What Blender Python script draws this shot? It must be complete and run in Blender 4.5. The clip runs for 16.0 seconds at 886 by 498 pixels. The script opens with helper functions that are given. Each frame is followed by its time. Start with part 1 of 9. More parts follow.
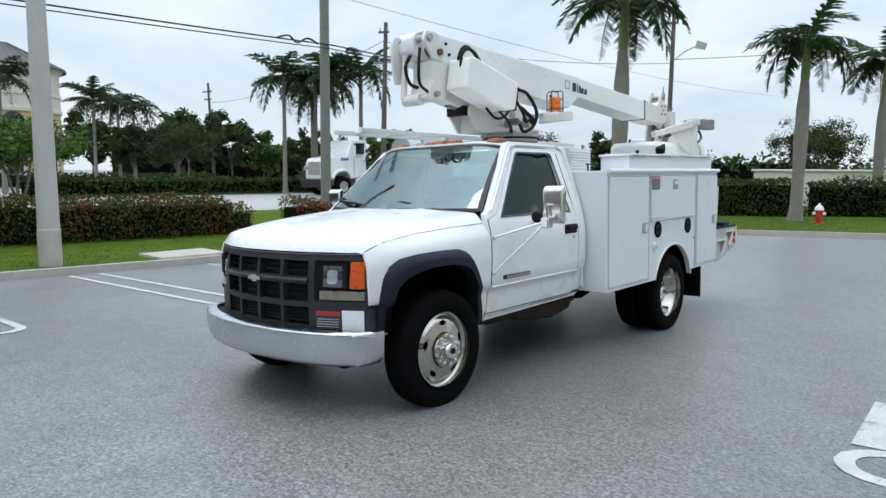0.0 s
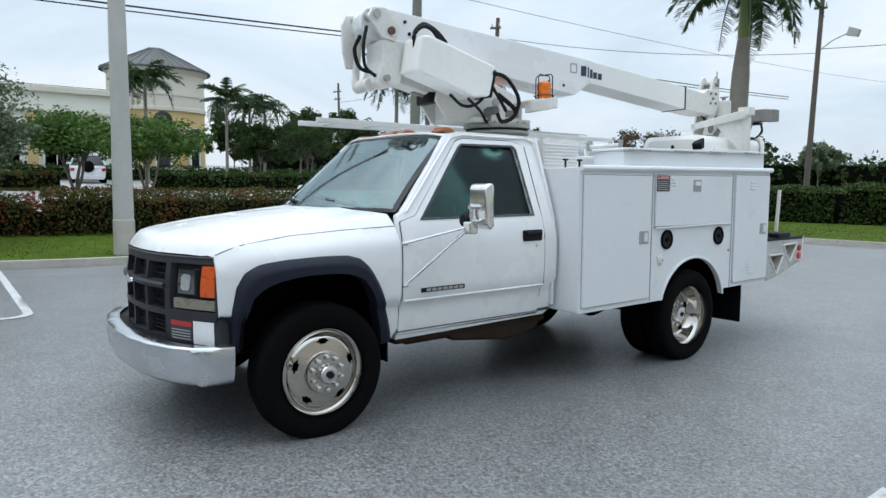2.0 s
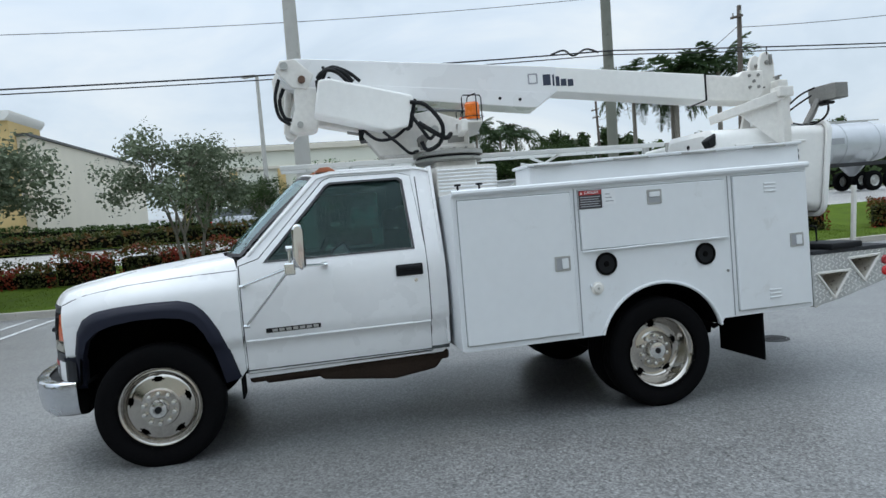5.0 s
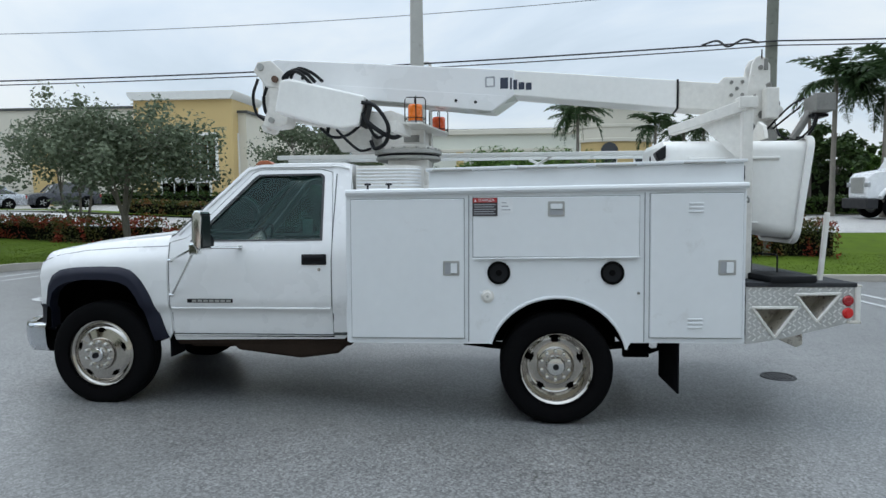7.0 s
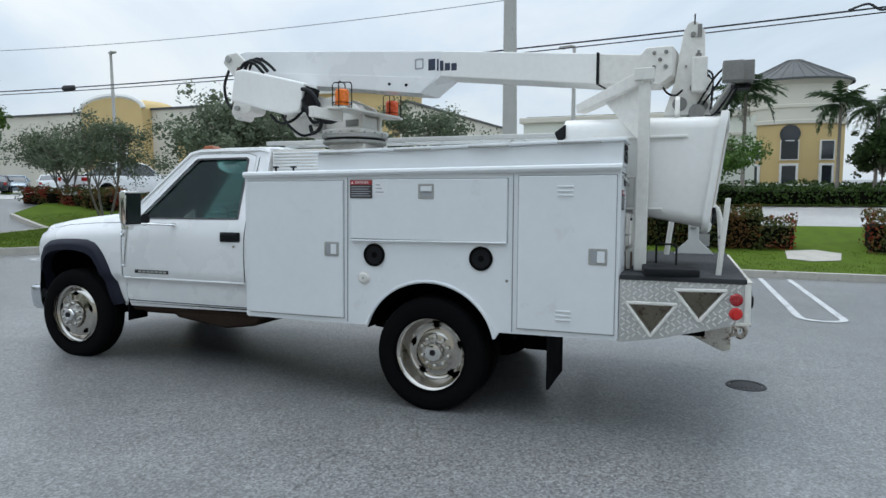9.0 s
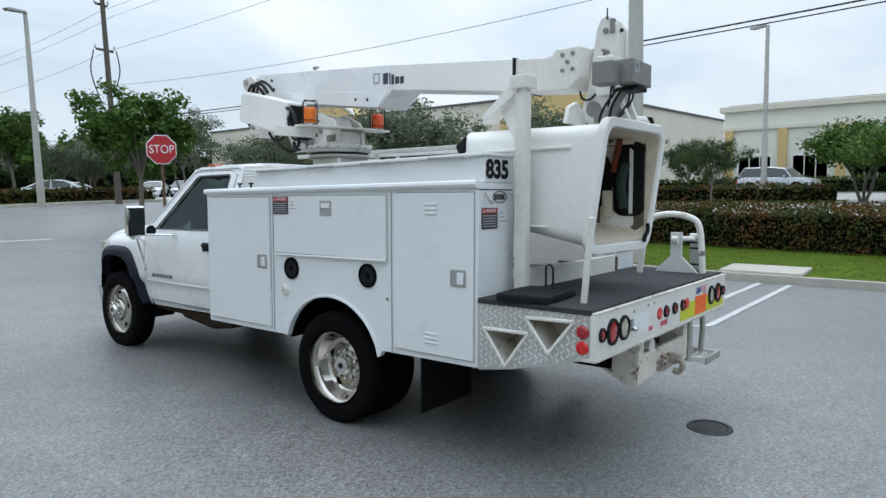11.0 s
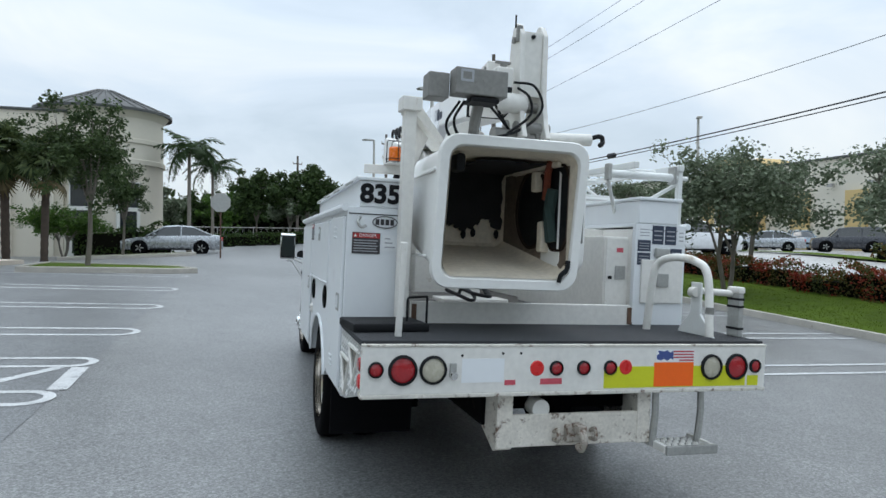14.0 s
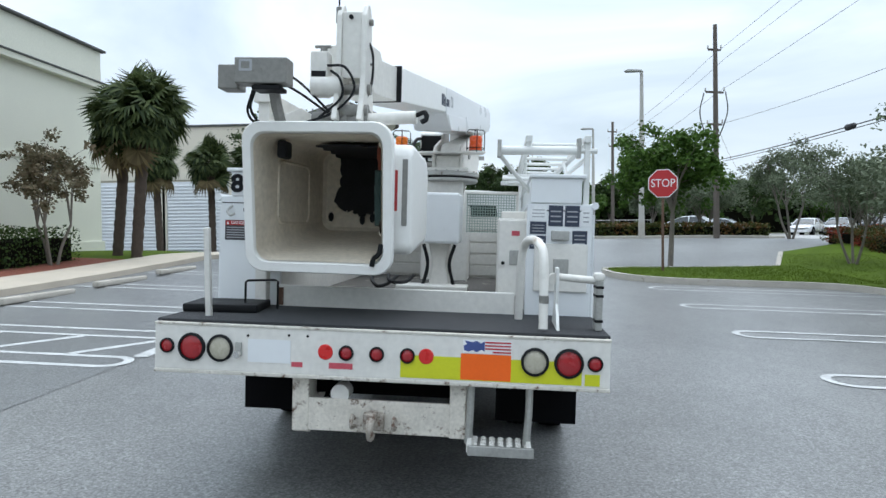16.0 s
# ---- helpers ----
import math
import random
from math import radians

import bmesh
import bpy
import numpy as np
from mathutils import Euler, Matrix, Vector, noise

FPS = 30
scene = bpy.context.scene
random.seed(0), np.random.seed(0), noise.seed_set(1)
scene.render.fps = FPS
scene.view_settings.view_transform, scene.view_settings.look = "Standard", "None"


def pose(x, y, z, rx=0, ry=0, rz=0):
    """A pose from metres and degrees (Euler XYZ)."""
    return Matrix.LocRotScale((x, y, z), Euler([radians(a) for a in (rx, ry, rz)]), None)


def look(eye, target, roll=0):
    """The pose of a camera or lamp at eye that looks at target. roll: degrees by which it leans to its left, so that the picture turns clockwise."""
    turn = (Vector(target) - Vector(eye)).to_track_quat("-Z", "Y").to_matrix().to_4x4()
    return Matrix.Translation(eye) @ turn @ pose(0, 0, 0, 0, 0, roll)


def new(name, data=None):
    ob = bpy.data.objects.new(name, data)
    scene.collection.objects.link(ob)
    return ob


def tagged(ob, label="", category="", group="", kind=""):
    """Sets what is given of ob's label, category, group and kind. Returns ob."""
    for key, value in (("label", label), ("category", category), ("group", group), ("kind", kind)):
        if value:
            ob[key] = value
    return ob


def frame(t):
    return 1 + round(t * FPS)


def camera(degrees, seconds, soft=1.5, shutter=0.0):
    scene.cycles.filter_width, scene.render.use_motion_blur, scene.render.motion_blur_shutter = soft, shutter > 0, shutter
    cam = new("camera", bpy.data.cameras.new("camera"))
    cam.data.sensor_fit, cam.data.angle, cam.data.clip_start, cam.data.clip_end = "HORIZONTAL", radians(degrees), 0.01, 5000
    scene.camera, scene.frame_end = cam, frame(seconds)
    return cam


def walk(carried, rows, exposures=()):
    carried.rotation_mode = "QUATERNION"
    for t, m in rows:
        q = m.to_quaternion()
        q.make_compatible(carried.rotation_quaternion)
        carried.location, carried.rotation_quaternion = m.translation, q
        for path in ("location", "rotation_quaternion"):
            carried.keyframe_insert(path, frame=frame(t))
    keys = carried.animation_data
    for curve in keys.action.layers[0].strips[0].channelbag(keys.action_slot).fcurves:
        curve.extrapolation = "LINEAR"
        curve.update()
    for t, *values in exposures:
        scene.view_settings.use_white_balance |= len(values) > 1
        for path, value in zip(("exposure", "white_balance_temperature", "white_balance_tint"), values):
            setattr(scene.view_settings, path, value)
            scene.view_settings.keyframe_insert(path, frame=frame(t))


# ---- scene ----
cam = camera(67.6, 16.0)
METRES, EYE, TILT, LEAN, TURN = 16.667, 1.5, 0.0, 0.0, 41.1
ROWS = [
    (0.0, 0.0, 0.0, 0.0, -0.09, -5.25, 0.94),
    (0.5, 0.0168, 0.0162, -0.0016, 0.53, -5.56, 1.31),
    (1.0, 0.0367, 0.0309, -0.0002, 3.79, -4.22, 2.68),
    (1.5, 0.0636, 0.0397, -0.0016, 9.17, -4.59, 1.96),
    (2.0, 0.0862, 0.0519, -0.0016, 11.58, -5.22, -0.08),
    (2.5, 0.1177, 0.0614, -0.0016, 16.54, -5.25, 2.92),
    (3.0, 0.1431, 0.0722, -0.0018, 20.24, -4.23, 1.51),
    (3.5, 0.1706, 0.0855, -0.0016, 24.93, -0.9, -0.5),
    (4.0, 0.1999, 0.0971, -0.0019, 28.06, -1.56, 1.03),
    (4.2, 0.2057, 0.1046, -0.0028, 29.01, -1.97, 2.70),
    (6.3, 0.315, 0.1794, -0.0025, 48.36, -3.2, 0.50),
    (6.5, 0.3217, 0.1894, -0.003, 48.84, -3.19, -0.39),
    (7.0, 0.3409, 0.213, -0.0025, 53.58, -2.89, 0.37),
    (7.5, 0.3636, 0.2378, -0.0032, 59.16, -2.99, 1.69),
    (8.0, 0.38, 0.2645, -0.0027, 59.35, -2.37, -0.24),
    (8.5, 0.3979, 0.2918, -0.0036, 65.24, -1.57, -0.03),
    (9.0, 0.4028, 0.3247, -0.0048, 69.05, -3.95, -0.37),
    (9.5, 0.4121, 0.3581, -0.0043, 73.67, -1.77, -1.03),
    (9.7, 0.4159, 0.3744, -0.0035, 75.73, -2.47, 0.30),
    (11.8, 0.427, 0.4974, 0.0064, 95.03, -3.6, -0.74),
    (12.0, 0.4265, 0.5114, 0.006, 97.24, -3.37, -0.26),
    (12.5, 0.4169, 0.5352, 0.0066, 101.88, -2.51, -2.55),
    (13.0, 0.409, 0.5627, 0.0018, 111.68, 0.23, -4.11),
    (13.5, 0.3914, 0.5946, -0.0011, 116.52, -0.2, -6.12),
    (14.0, 0.3734, 0.6268, -0.0025, 122.32, -0.37, -2.57),
    (14.5, 0.35, 0.6566, -0.0015, 126.27, -1.27, -2.78),
    (15.0, 0.328, 0.6846, -0.0022, 130.6, -0.99, -0.04),
    (15.5, 0.3011, 0.7102, -0.0014, 138.71, -2.69, -0.56),
    (16.0, 0.2753, 0.7272, -0.0003, 144.02, -1.81, -1.59),
]
# the camera's own exposure drifts a little as more or less sky comes into view
EXPOSURES = [(0.0, -0.02), (3.0, -0.04), (4.0, -0.12), (6.5, -0.18), (8.5, -0.22), (9.5, -0.14), (12.0, -0.07), (13.0, -0.10), (13.5, -0.24), (14.0, -0.15), (14.5, 0.0), (15.0, 0.07), (16.0, 0.09)]
walk(cam, [(t, pose(0, 0, 0, 0, -2.06, 0) @ pose(3.84, -3.34, EYE, TILT, LEAN, TURN) @ pose(METRES * x, METRES * y, METRES * z, 90 + pitch, roll, yaw)) for t, x, y, z, yaw, pitch, roll in ROWS], EXPOSURES)

# ---- world, sun, exposure ----
def build_world():
    world = bpy.data.worlds.new("overcast_sky")
    scene.world = world
    world.use_nodes = True
    nt = world.node_tree
    nt.nodes.clear()
    out = nt.nodes.new("ShaderNodeOutputWorld")
    bg = nt.nodes.new("ShaderNodeBackground")
    sky = nt.nodes.new("ShaderNodeTexSky")
    sky.sky_type = "NISHITA"
    sky.sun_disc = False
    sky.sun_elevation = radians(62)
    sky.sun_rotation = radians(200)
    sky.dust_density = 2.0
    scale = nt.nodes.new("ShaderNodeVectorMath")
    scale.operation = "SCALE"
    scale.inputs[3].default_value = 0.135
    nt.links.new(sky.outputs[0], scale.inputs[0])
    tc = nt.nodes.new("ShaderNodeTexCoord")
    mp = nt.nodes.new("ShaderNodeMapping")
    mp.inputs["Scale"].default_value = (1.0, 1.0, 2.6)
    nt.links.new(tc.outputs["Generated"], mp.inputs[0])
    big = nt.nodes.new("ShaderNodeTexNoise")
    big.inputs["Scale"].default_value = 2.1
    big.inputs["Detail"].default_value = 6.0
    big.inputs["Roughness"].default_value = 0.55
    big.inputs["Distortion"].default_value = 0.6
    nt.links.new(mp.outputs[0], big.inputs["Vector"])
    ramp = nt.nodes.new("ShaderNodeValToRGB")
    e = ramp.color_ramp.elements
    e[0].position, e[0].color = 0.30, (0.53, 0.64, 0.74, 1)
    e[1].position, e[1].color = 0.72, (0.88, 0.94, 0.97, 1)
    mid = e.new(0.5)
    mid.color = (0.68, 0.79, 0.90, 1)
    nt.links.new(big.outputs[0], ramp.inputs[0])
    mix = nt.nodes.new("ShaderNodeMix")
    mix.data_type = "RGBA"
    mix.inputs[0].default_value = 0.88
    nt.links.new(scale.outputs[0], mix.inputs[6])
    nt.links.new(ramp.outputs[0], mix.inputs[7])
    # overcast: the zenith is brighter than the horizon
    sepz = nt.nodes.new("ShaderNodeSeparateXYZ")
    nt.links.new(tc.outputs["Generated"], sepz.inputs[0])
    up = nt.nodes.new("ShaderNodeMath")
    up.operation = "MAXIMUM"
    up.inputs[1].default_value = 0.0
    nt.links.new(sepz.outputs[2], up.inputs[0])
    sq = nt.nodes.new("ShaderNodeMath")
    sq.operation = "POWER"
    sq.inputs[1].default_value = 2.2
    nt.links.new(up.outputs[0], sq.inputs[0])
    gain = nt.nodes.new("ShaderNodeMath")
    gain.operation = "MULTIPLY_ADD"
    gain.inputs[1].default_value = 2.05
    gain.inputs[2].default_value = 1.12
    nt.links.new(sq.outputs[0], gain.inputs[0])
    tone = nt.nodes.new("ShaderNodeVectorMath")
    tone.operation = "SCALE"
    nt.links.new(mix.outputs[2], tone.inputs[0])
    nt.links.new(gain.outputs[0], tone.inputs[3])
    nt.links.new(tone.outputs[0], bg.inputs[0])
    bg.inputs[1].default_value = 1.0
    nt.links.new(bg.outputs[0], out.inputs[0])
    sun = new("sun", bpy.data.lights.new("sun", "SUN"))
    sun.data.energy = 0.5
    sun.data.angle = radians(25)
    sun.data.color = (1.0, 0.97, 0.92)
    sun.matrix_world = look((0, 0, 60), (8, 14, 0))


build_world()

# ---- materials ----
MATS = {}


def mat(name, col, rough=0.5, metal=0.0, var=0.12, scale=6.0, fine=90.0, bump=0.0, dirt=None, dirt_at=0.62, coat=0.0, rand=0.0, spec=0.5):
    """Principled paint, rubber, metal, wood or stone: broad patches, fine grain, an optional stain colour, fine relief."""
    if name in MATS:
        return MATS[name]
    m = bpy.data.materials.new(name)
    m.use_nodes = True
    nt = m.node_tree
    b = nt.nodes["Principled BSDF"]
    b.inputs["Roughness"].default_value = rough
    b.inputs["Metallic"].default_value = metal
    b.inputs["Coat Weight"].default_value = coat
    b.inputs["Coat Roughness"].default_value = 0.08
    b.inputs["Specular IOR Level"].default_value = spec
    tc = nt.nodes.new("ShaderNodeTexCoord")
    n1 = nt.nodes.new("ShaderNodeTexNoise")
    n1.inputs["Scale"].default_value = scale
    n1.inputs["Detail"].default_value = 5.0
    n2 = nt.nodes.new("ShaderNodeTexNoise")
    n2.inputs["Scale"].default_value = fine
    n2.inputs["Detail"].default_value = 3.0
    for n in (n1, n2):
        nt.links.new(tc.outputs["Object"], n.inputs["Vector"])
    add = nt.nodes.new("ShaderNodeMath")
    add.operation = "ADD"
    nt.links.new(n1.outputs[0], add.inputs[0])
    nt.links.new(n2.outputs[0], add.inputs[1])
    mr = nt.nodes.new("ShaderNodeMapRange")
    mr.inputs["From Min"].default_value = 0.6
    mr.inputs["From Max"].default_value = 1.4
    mr.inputs["To Min"].default_value = 1.0 - var
    mr.inputs["To Max"].default_value = 1.0 + var * 0.6
    nt.links.new(add.outputs[0], mr.inputs[0])
    val = mr.outputs[0]
    if rand:
        oi = nt.nodes.new("ShaderNodeObjectInfo")
        geo = nt.nodes.new("ShaderNodeNewGeometry")
        s = nt.nodes.new("ShaderNodeMath")
        s.operation = "ADD"
        nt.links.new(oi.outputs["Random"], s.inputs[0])
        nt.links.new(geo.outputs["Random Per Island"], s.inputs[1])
        rr = nt.nodes.new("ShaderNodeMapRange")
        rr.inputs["From Max"].default_value = 2.0
        rr.inputs["To Min"].default_value = 1.0 - rand
        rr.inputs["To Max"].default_value = 1.0 + rand
        nt.links.new(s.outputs[0], rr.inputs[0])
        mu = nt.nodes.new("ShaderNodeMath")
        mu.operation = "MULTIPLY"
        nt.links.new(val, mu.inputs[0])
        nt.links.new(rr.outputs[0], mu.inputs[1])
        val = mu.outputs[0]
    sc = nt.nodes.new("ShaderNodeVectorMath")
    sc.operation = "SCALE"
    sc.inputs[0].default_value = col
    nt.links.new(val, sc.inputs[3])
    last = sc.outputs[0]
    if dirt:
        n3 = nt.nodes.new("ShaderNodeTexNoise")
        n3.inputs["Scale"].default_value = scale * 1.9
        n3.inputs["Detail"].default_value = 8.0
        n3.inputs["Roughness"].default_value = 0.7
        nt.links.new(tc.outputs["Object"], n3.inputs["Vector"])
        r3 = nt.nodes.new("ShaderNodeMapRange")
        r3.inputs["From Min"].default_value = dirt_at
        r3.inputs["From Max"].default_value = dirt_at + 0.1
        nt.links.new(n3.outputs[0], r3.inputs[0])
        mx = nt.nodes.new("ShaderNodeMix")
        mx.data_type = "RGBA"
        mx.inputs[7].default_value = (*dirt, 1)
        nt.links.new(r3.outputs[0], mx.inputs[0])
        nt.links.new(last, mx.inputs[6])
        last = mx.outputs[2]
    nt.links.new(last, b.inputs["Base Color"])
    rv = nt.nodes.new("ShaderNodeMapRange")
    rv.inputs["From Min"].default_value = 0.3
    rv.inputs["From Max"].default_value = 0.7
    rv.inputs["To Min"].default_value = max(rough - 0.07, 0.02)
    rv.inputs["To Max"].default_value = min(rough + 0.09, 1.0)
    nt.links.new(n1.outputs[0], rv.inputs[0])
    nt.links.new(rv.outputs[0], b.inputs["Roughness"])
    if bump:
        bp = nt.nodes.new("ShaderNodeBump")
        bp.inputs["Strength"].default_value = bump
        bp.inputs["Distance"].default_value = 0.01
        nt.links.new(n2.outputs[0], bp.inputs["Height"])
        nt.links.new(bp.outputs[0], b.inputs["Normal"])
    MATS[name] = m
    return m


def leaf_mat(name, c1, c2, c3=None, patch=0.0):
    """Foliage: colour differs leaf by leaf and in patches, a little light passes through."""
    if name in MATS:
        return MATS[name]
    m = bpy.data.materials.new(name)
    m.use_nodes = True
    nt = m.node_tree
    b = nt.nodes["Principled BSDF"]
    b.inputs["Roughness"].default_value = 0.6
    b.inputs["Specular IOR Level"].default_value = 0.2
    geo = nt.nodes.new("ShaderNodeNewGeometry")
    ramp = nt.nodes.new("ShaderNodeValToRGB")
    e = ramp.color_ramp.elements
    e[0].color, e[1].color = (*c1, 1), (*c2, 1)
    if c3:
        e[1].position = 0.52 if patch else 0.7
        e3 = e.new(0.72 if patch else 0.86)
        e3.color = (*c3, 1)
    pick = geo.outputs["Random Per Island"]
    if patch:
        tc = nt.nodes.new("ShaderNodeTexCoord")
        n1 = nt.nodes.new("ShaderNodeTexNoise")
        n1.inputs["Scale"].default_value = 1.5
        n1.inputs["Detail"].default_value = 2.0
        nt.links.new(tc.outputs["Object"], n1.inputs["Vector"])
        spread = nt.nodes.new("ShaderNodeMapRange")
        spread.inputs["From Min"].default_value = 0.34
        spread.inputs["From Max"].default_value = 0.66
        nt.links.new(n1.outputs[0], spread.inputs[0])
        both = nt.nodes.new("ShaderNodeMix")
        both.inputs[0].default_value = patch
        nt.links.new(pick, both.inputs[2])
        nt.links.new(spread.outputs[0], both.inputs[3])
        pick = both.outputs[0]
    nt.links.new(pick, ramp.inputs[0])
    nt.links.new(ramp.outputs[0], b.inputs["Base Color"])
    tr = nt.nodes.new("ShaderNodeBsdfTranslucent")
    nt.links.new(ramp.outputs[0], tr.inputs[0])
    mx = nt.nodes.new("ShaderNodeMixShader")
    mx.inputs[0].default_value = 0.25
    nt.links.new(b.outputs[0], mx.inputs[1])
    nt.links.new(tr.outputs[0], mx.inputs[2])
    nt.links.new(mx.outputs[0], nt.nodes["Material Output"].inputs[0])
    MATS[name] = m
    return m


def glass_mat(name, tint, gloss=(0.9, 0.9, 0.9), ior=1.5):
    if name in MATS:
        return MATS[name]
    m = bpy.data.materials.new(name)
    m.use_nodes = True
    nt = m.node_tree
    nt.nodes.remove(nt.nodes["Principled BSDF"])
    tr = nt.nodes.new("ShaderNodeBsdfTransparent")
    tr.inputs[0].default_value = (*tint, 1)
    gl = nt.nodes.new("ShaderNodeBsdfGlossy")
    gl.inputs[0].default_value = (*gloss, 1)
    gl.inputs["Roughness"].default_value = 0.03
    fr = nt.nodes.new("ShaderNodeFresnel")
    fr.inputs[0].default_value = ior
    mx = nt.nodes.new("ShaderNodeMixShader")
    nt.links.new(fr.outputs[0], mx.inputs[0])
    nt.links.new(tr.outputs[0], mx.inputs[1])
    nt.links.new(gl.outputs[0], mx.inputs[2])
    nt.links.new(mx.outputs[0], nt.nodes["Material Output"].inputs[0])
    MATS[name] = m
    return m


def asphalt_mat(name, base, crack=True):
    """Worn asphalt: pale aggregate in grey binder, broad stains, hairline cracks."""
    m = bpy.data.materials.new(name)
    m.use_nodes = True
    nt = m.node_tree
    b = nt.nodes["Principled BSDF"]
    b.inputs["Roughness"].default_value = 0.37
    b.inputs["Specular IOR Level"].default_value = 0.5
    tc = nt.nodes.new("ShaderNodeTexCoord")

    def noise_node(scale, detail, rough=0.5):
        n = nt.nodes.new("ShaderNodeTexNoise")
        n.inputs["Scale"].default_value = scale
        n.inputs["Detail"].default_value = detail
        n.inputs["Roughness"].default_value = rough
        nt.links.new(tc.outputs["Object"], n.inputs["Vector"])
        return n

    def ranged(src, a, b_, lo, hi):
        r = nt.nodes.new("ShaderNodeMapRange")
        for k, v in zip(("From Min", "From Max", "To Min", "To Max"), (a, b_, lo, hi)):
            r.inputs[k].default_value = v
        nt.links.new(src, r.inputs[0])
        return r.outputs[0]

    def times(a, b_):
        k = nt.nodes.new("ShaderNodeMath")
        k.operation = "MULTIPLY"
        nt.links.new(a, k.inputs[0])
        nt.links.new(b_, k.inputs[1])
        return k.outputs[0]

    vor = nt.nodes.new("ShaderNodeTexVoronoi")
    vor.inputs["Scale"].default_value = 85.0
    nt.links.new(tc.outputs["Object"], vor.inputs["Vector"])
    sep = nt.nodes.new("ShaderNodeSeparateColor")
    nt.links.new(vor.outputs["Color"], sep.inputs[0])
    stone = ranged(sep.outputs[0], 0.1, 1.0, 0.62, 1.42)
    grain = ranged(noise_node(42, 3, 0.7).outputs[0], 0.32, 0.68, 0.68, 1.30)
    mid = ranged(noise_node(2.2, 6, 0.65).outputs[0], 0.3, 0.7, 0.88, 1.1)
    wide = ranged(noise_node(0.22, 4, 0.6).outputs[0], 0.3, 0.7, 0.80, 1.14)
    val = times(times(stone, grain), times(mid, wide))
    if crack:
        cr = nt.nodes.new("ShaderNodeTexVoronoi")
        cr.feature = "DISTANCE_TO_EDGE"
        cr.inputs["Scale"].default_value = 0.16
        wob = noise_node(1.1, 5)
        mixv = nt.nodes.new("ShaderNodeVectorMath")
        mixv.operation = "MULTIPLY_ADD"
        mixv.inputs[1].default_value = (1.6, 1.6, 0)
        nt.links.new(wob.outputs[1], mixv.inputs[0])
        nt.links.new(tc.outputs["Object"], mixv.inputs[2])
        nt.links.new(mixv.outputs[0], cr.inputs["Vector"])
        val = times(val, ranged(cr.outputs["Distance"], 0.0, 0.0025, 0.72, 1.0))
    sc = nt.nodes.new("ShaderNodeVectorMath")
    sc.operation = "SCALE"
    sc.inputs[0].default_value = base
    nt.links.new(val, sc.inputs[3])
    nt.links.new(sc.outputs[0], b.inputs["Base Color"])
    bp = nt.nodes.new("ShaderNodeBump")
    bp.inputs["Strength"].default_value = 0.18
    bp.inputs["Distance"].default_value = 0.006
    nt.links.new(vor.outputs["Distance"], bp.inputs["Height"])
    nt.links.new(bp.outputs[0], b.inputs["Normal"])
    MATS[name] = m
    return m


ASPHALT = asphalt_mat("worn_asphalt", (0.190, 0.193, 0.192))
STALLM = asphalt_mat("stall_asphalt", (0.166, 0.171, 0.174))
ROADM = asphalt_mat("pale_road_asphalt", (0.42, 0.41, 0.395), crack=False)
CONC = mat("kerb_concrete", (0.46, 0.43, 0.38), 0.85, var=0.25, scale=3, fine=70, bump=0.3, dirt=(0.24, 0.22, 0.18), dirt_at=0.6)
WALKM = mat("sidewalk_concrete", (0.52, 0.46, 0.38), 0.85, var=0.18, scale=1.5, fine=60, bump=0.2)
GRASSM = mat("lawn_soil", (0.078, 0.122, 0.014), 0.95, var=0.42, scale=2.2, fine=38, bump=0.4, spec=0.08)
BLADEM = leaf_mat("grass_blades", (0.062, 0.105, 0.009), (0.118, 0.17, 0.022))
PAINTLINE = mat("road_marking_paint", (0.52, 0.53, 0.53), 0.75, var=0.3, scale=5, fine=60, dirt=(0.24, 0.245, 0.25), dirt_at=0.56)
MULCH = mat("red_mulch", (0.20, 0.06, 0.035), 0.95, var=0.4, scale=12, fine=60, bump=0.8)
WHITE = mat("white_truck_paint", (0.80, 0.805, 0.81), 0.28, var=0.025, scale=2.2, fine=14, coat=0.35, dirt=(0.75, 0.745, 0.73), dirt_at=0.64)
BOXWHITE = mat("white_body_paint", (0.74, 0.76, 0.775), 0.42, var=0.03, scale=2.0, fine=14, dirt=(0.65, 0.66, 0.66), dirt_at=0.64)
OLDWHITE = mat("worn_white_paint", (0.73, 0.712, 0.67), 0.5, var=0.12, scale=3, fine=30, dirt=(0.40, 0.32, 0.23), dirt_at=0.645)
FIBER = mat("white_fibreglass", (0.83, 0.825, 0.80), 0.35, var=0.05, scale=2, fine=25)
FIBERIN = mat("stained_cream_liner", (0.70, 0.625, 0.51), 0.55, var=0.22, scale=3.5, fine=30, dirt=(0.42, 0.34, 0.25), dirt_at=0.62)
CHIPPED = mat("rust_chipped_white_paint", (0.66, 0.62, 0.55), 0.6, var=0.25, scale=9, fine=60, dirt=(0.12, 0.07, 0.045), dirt_at=0.555)
RUSTEDGE = mat("rusted_white_edge", (0.64, 0.61, 0.55), 0.7, var=0.2, scale=8, fine=60, dirt=(0.13, 0.075, 0.045), dirt_at=0.545)
BEDM = mat("dirty_bed_steel", (0.10, 0.095, 0.088), 0.85, var=0.4, scale=4, fine=40, dirt=(0.32, 0.30, 0.27), dirt_at=0.58)
SEAM = mat("door_seam_rubber", (0.06, 0.06, 0.065), 0.8)
GAPM = mat("shallow_panel_gap", (0.30, 0.31, 0.32), 0.8)
BLACK = mat("black_plastic", (0.009, 0.0095, 0.011), 0.6, spec=0.2, var=0.2, fine=120, bump=0.1)
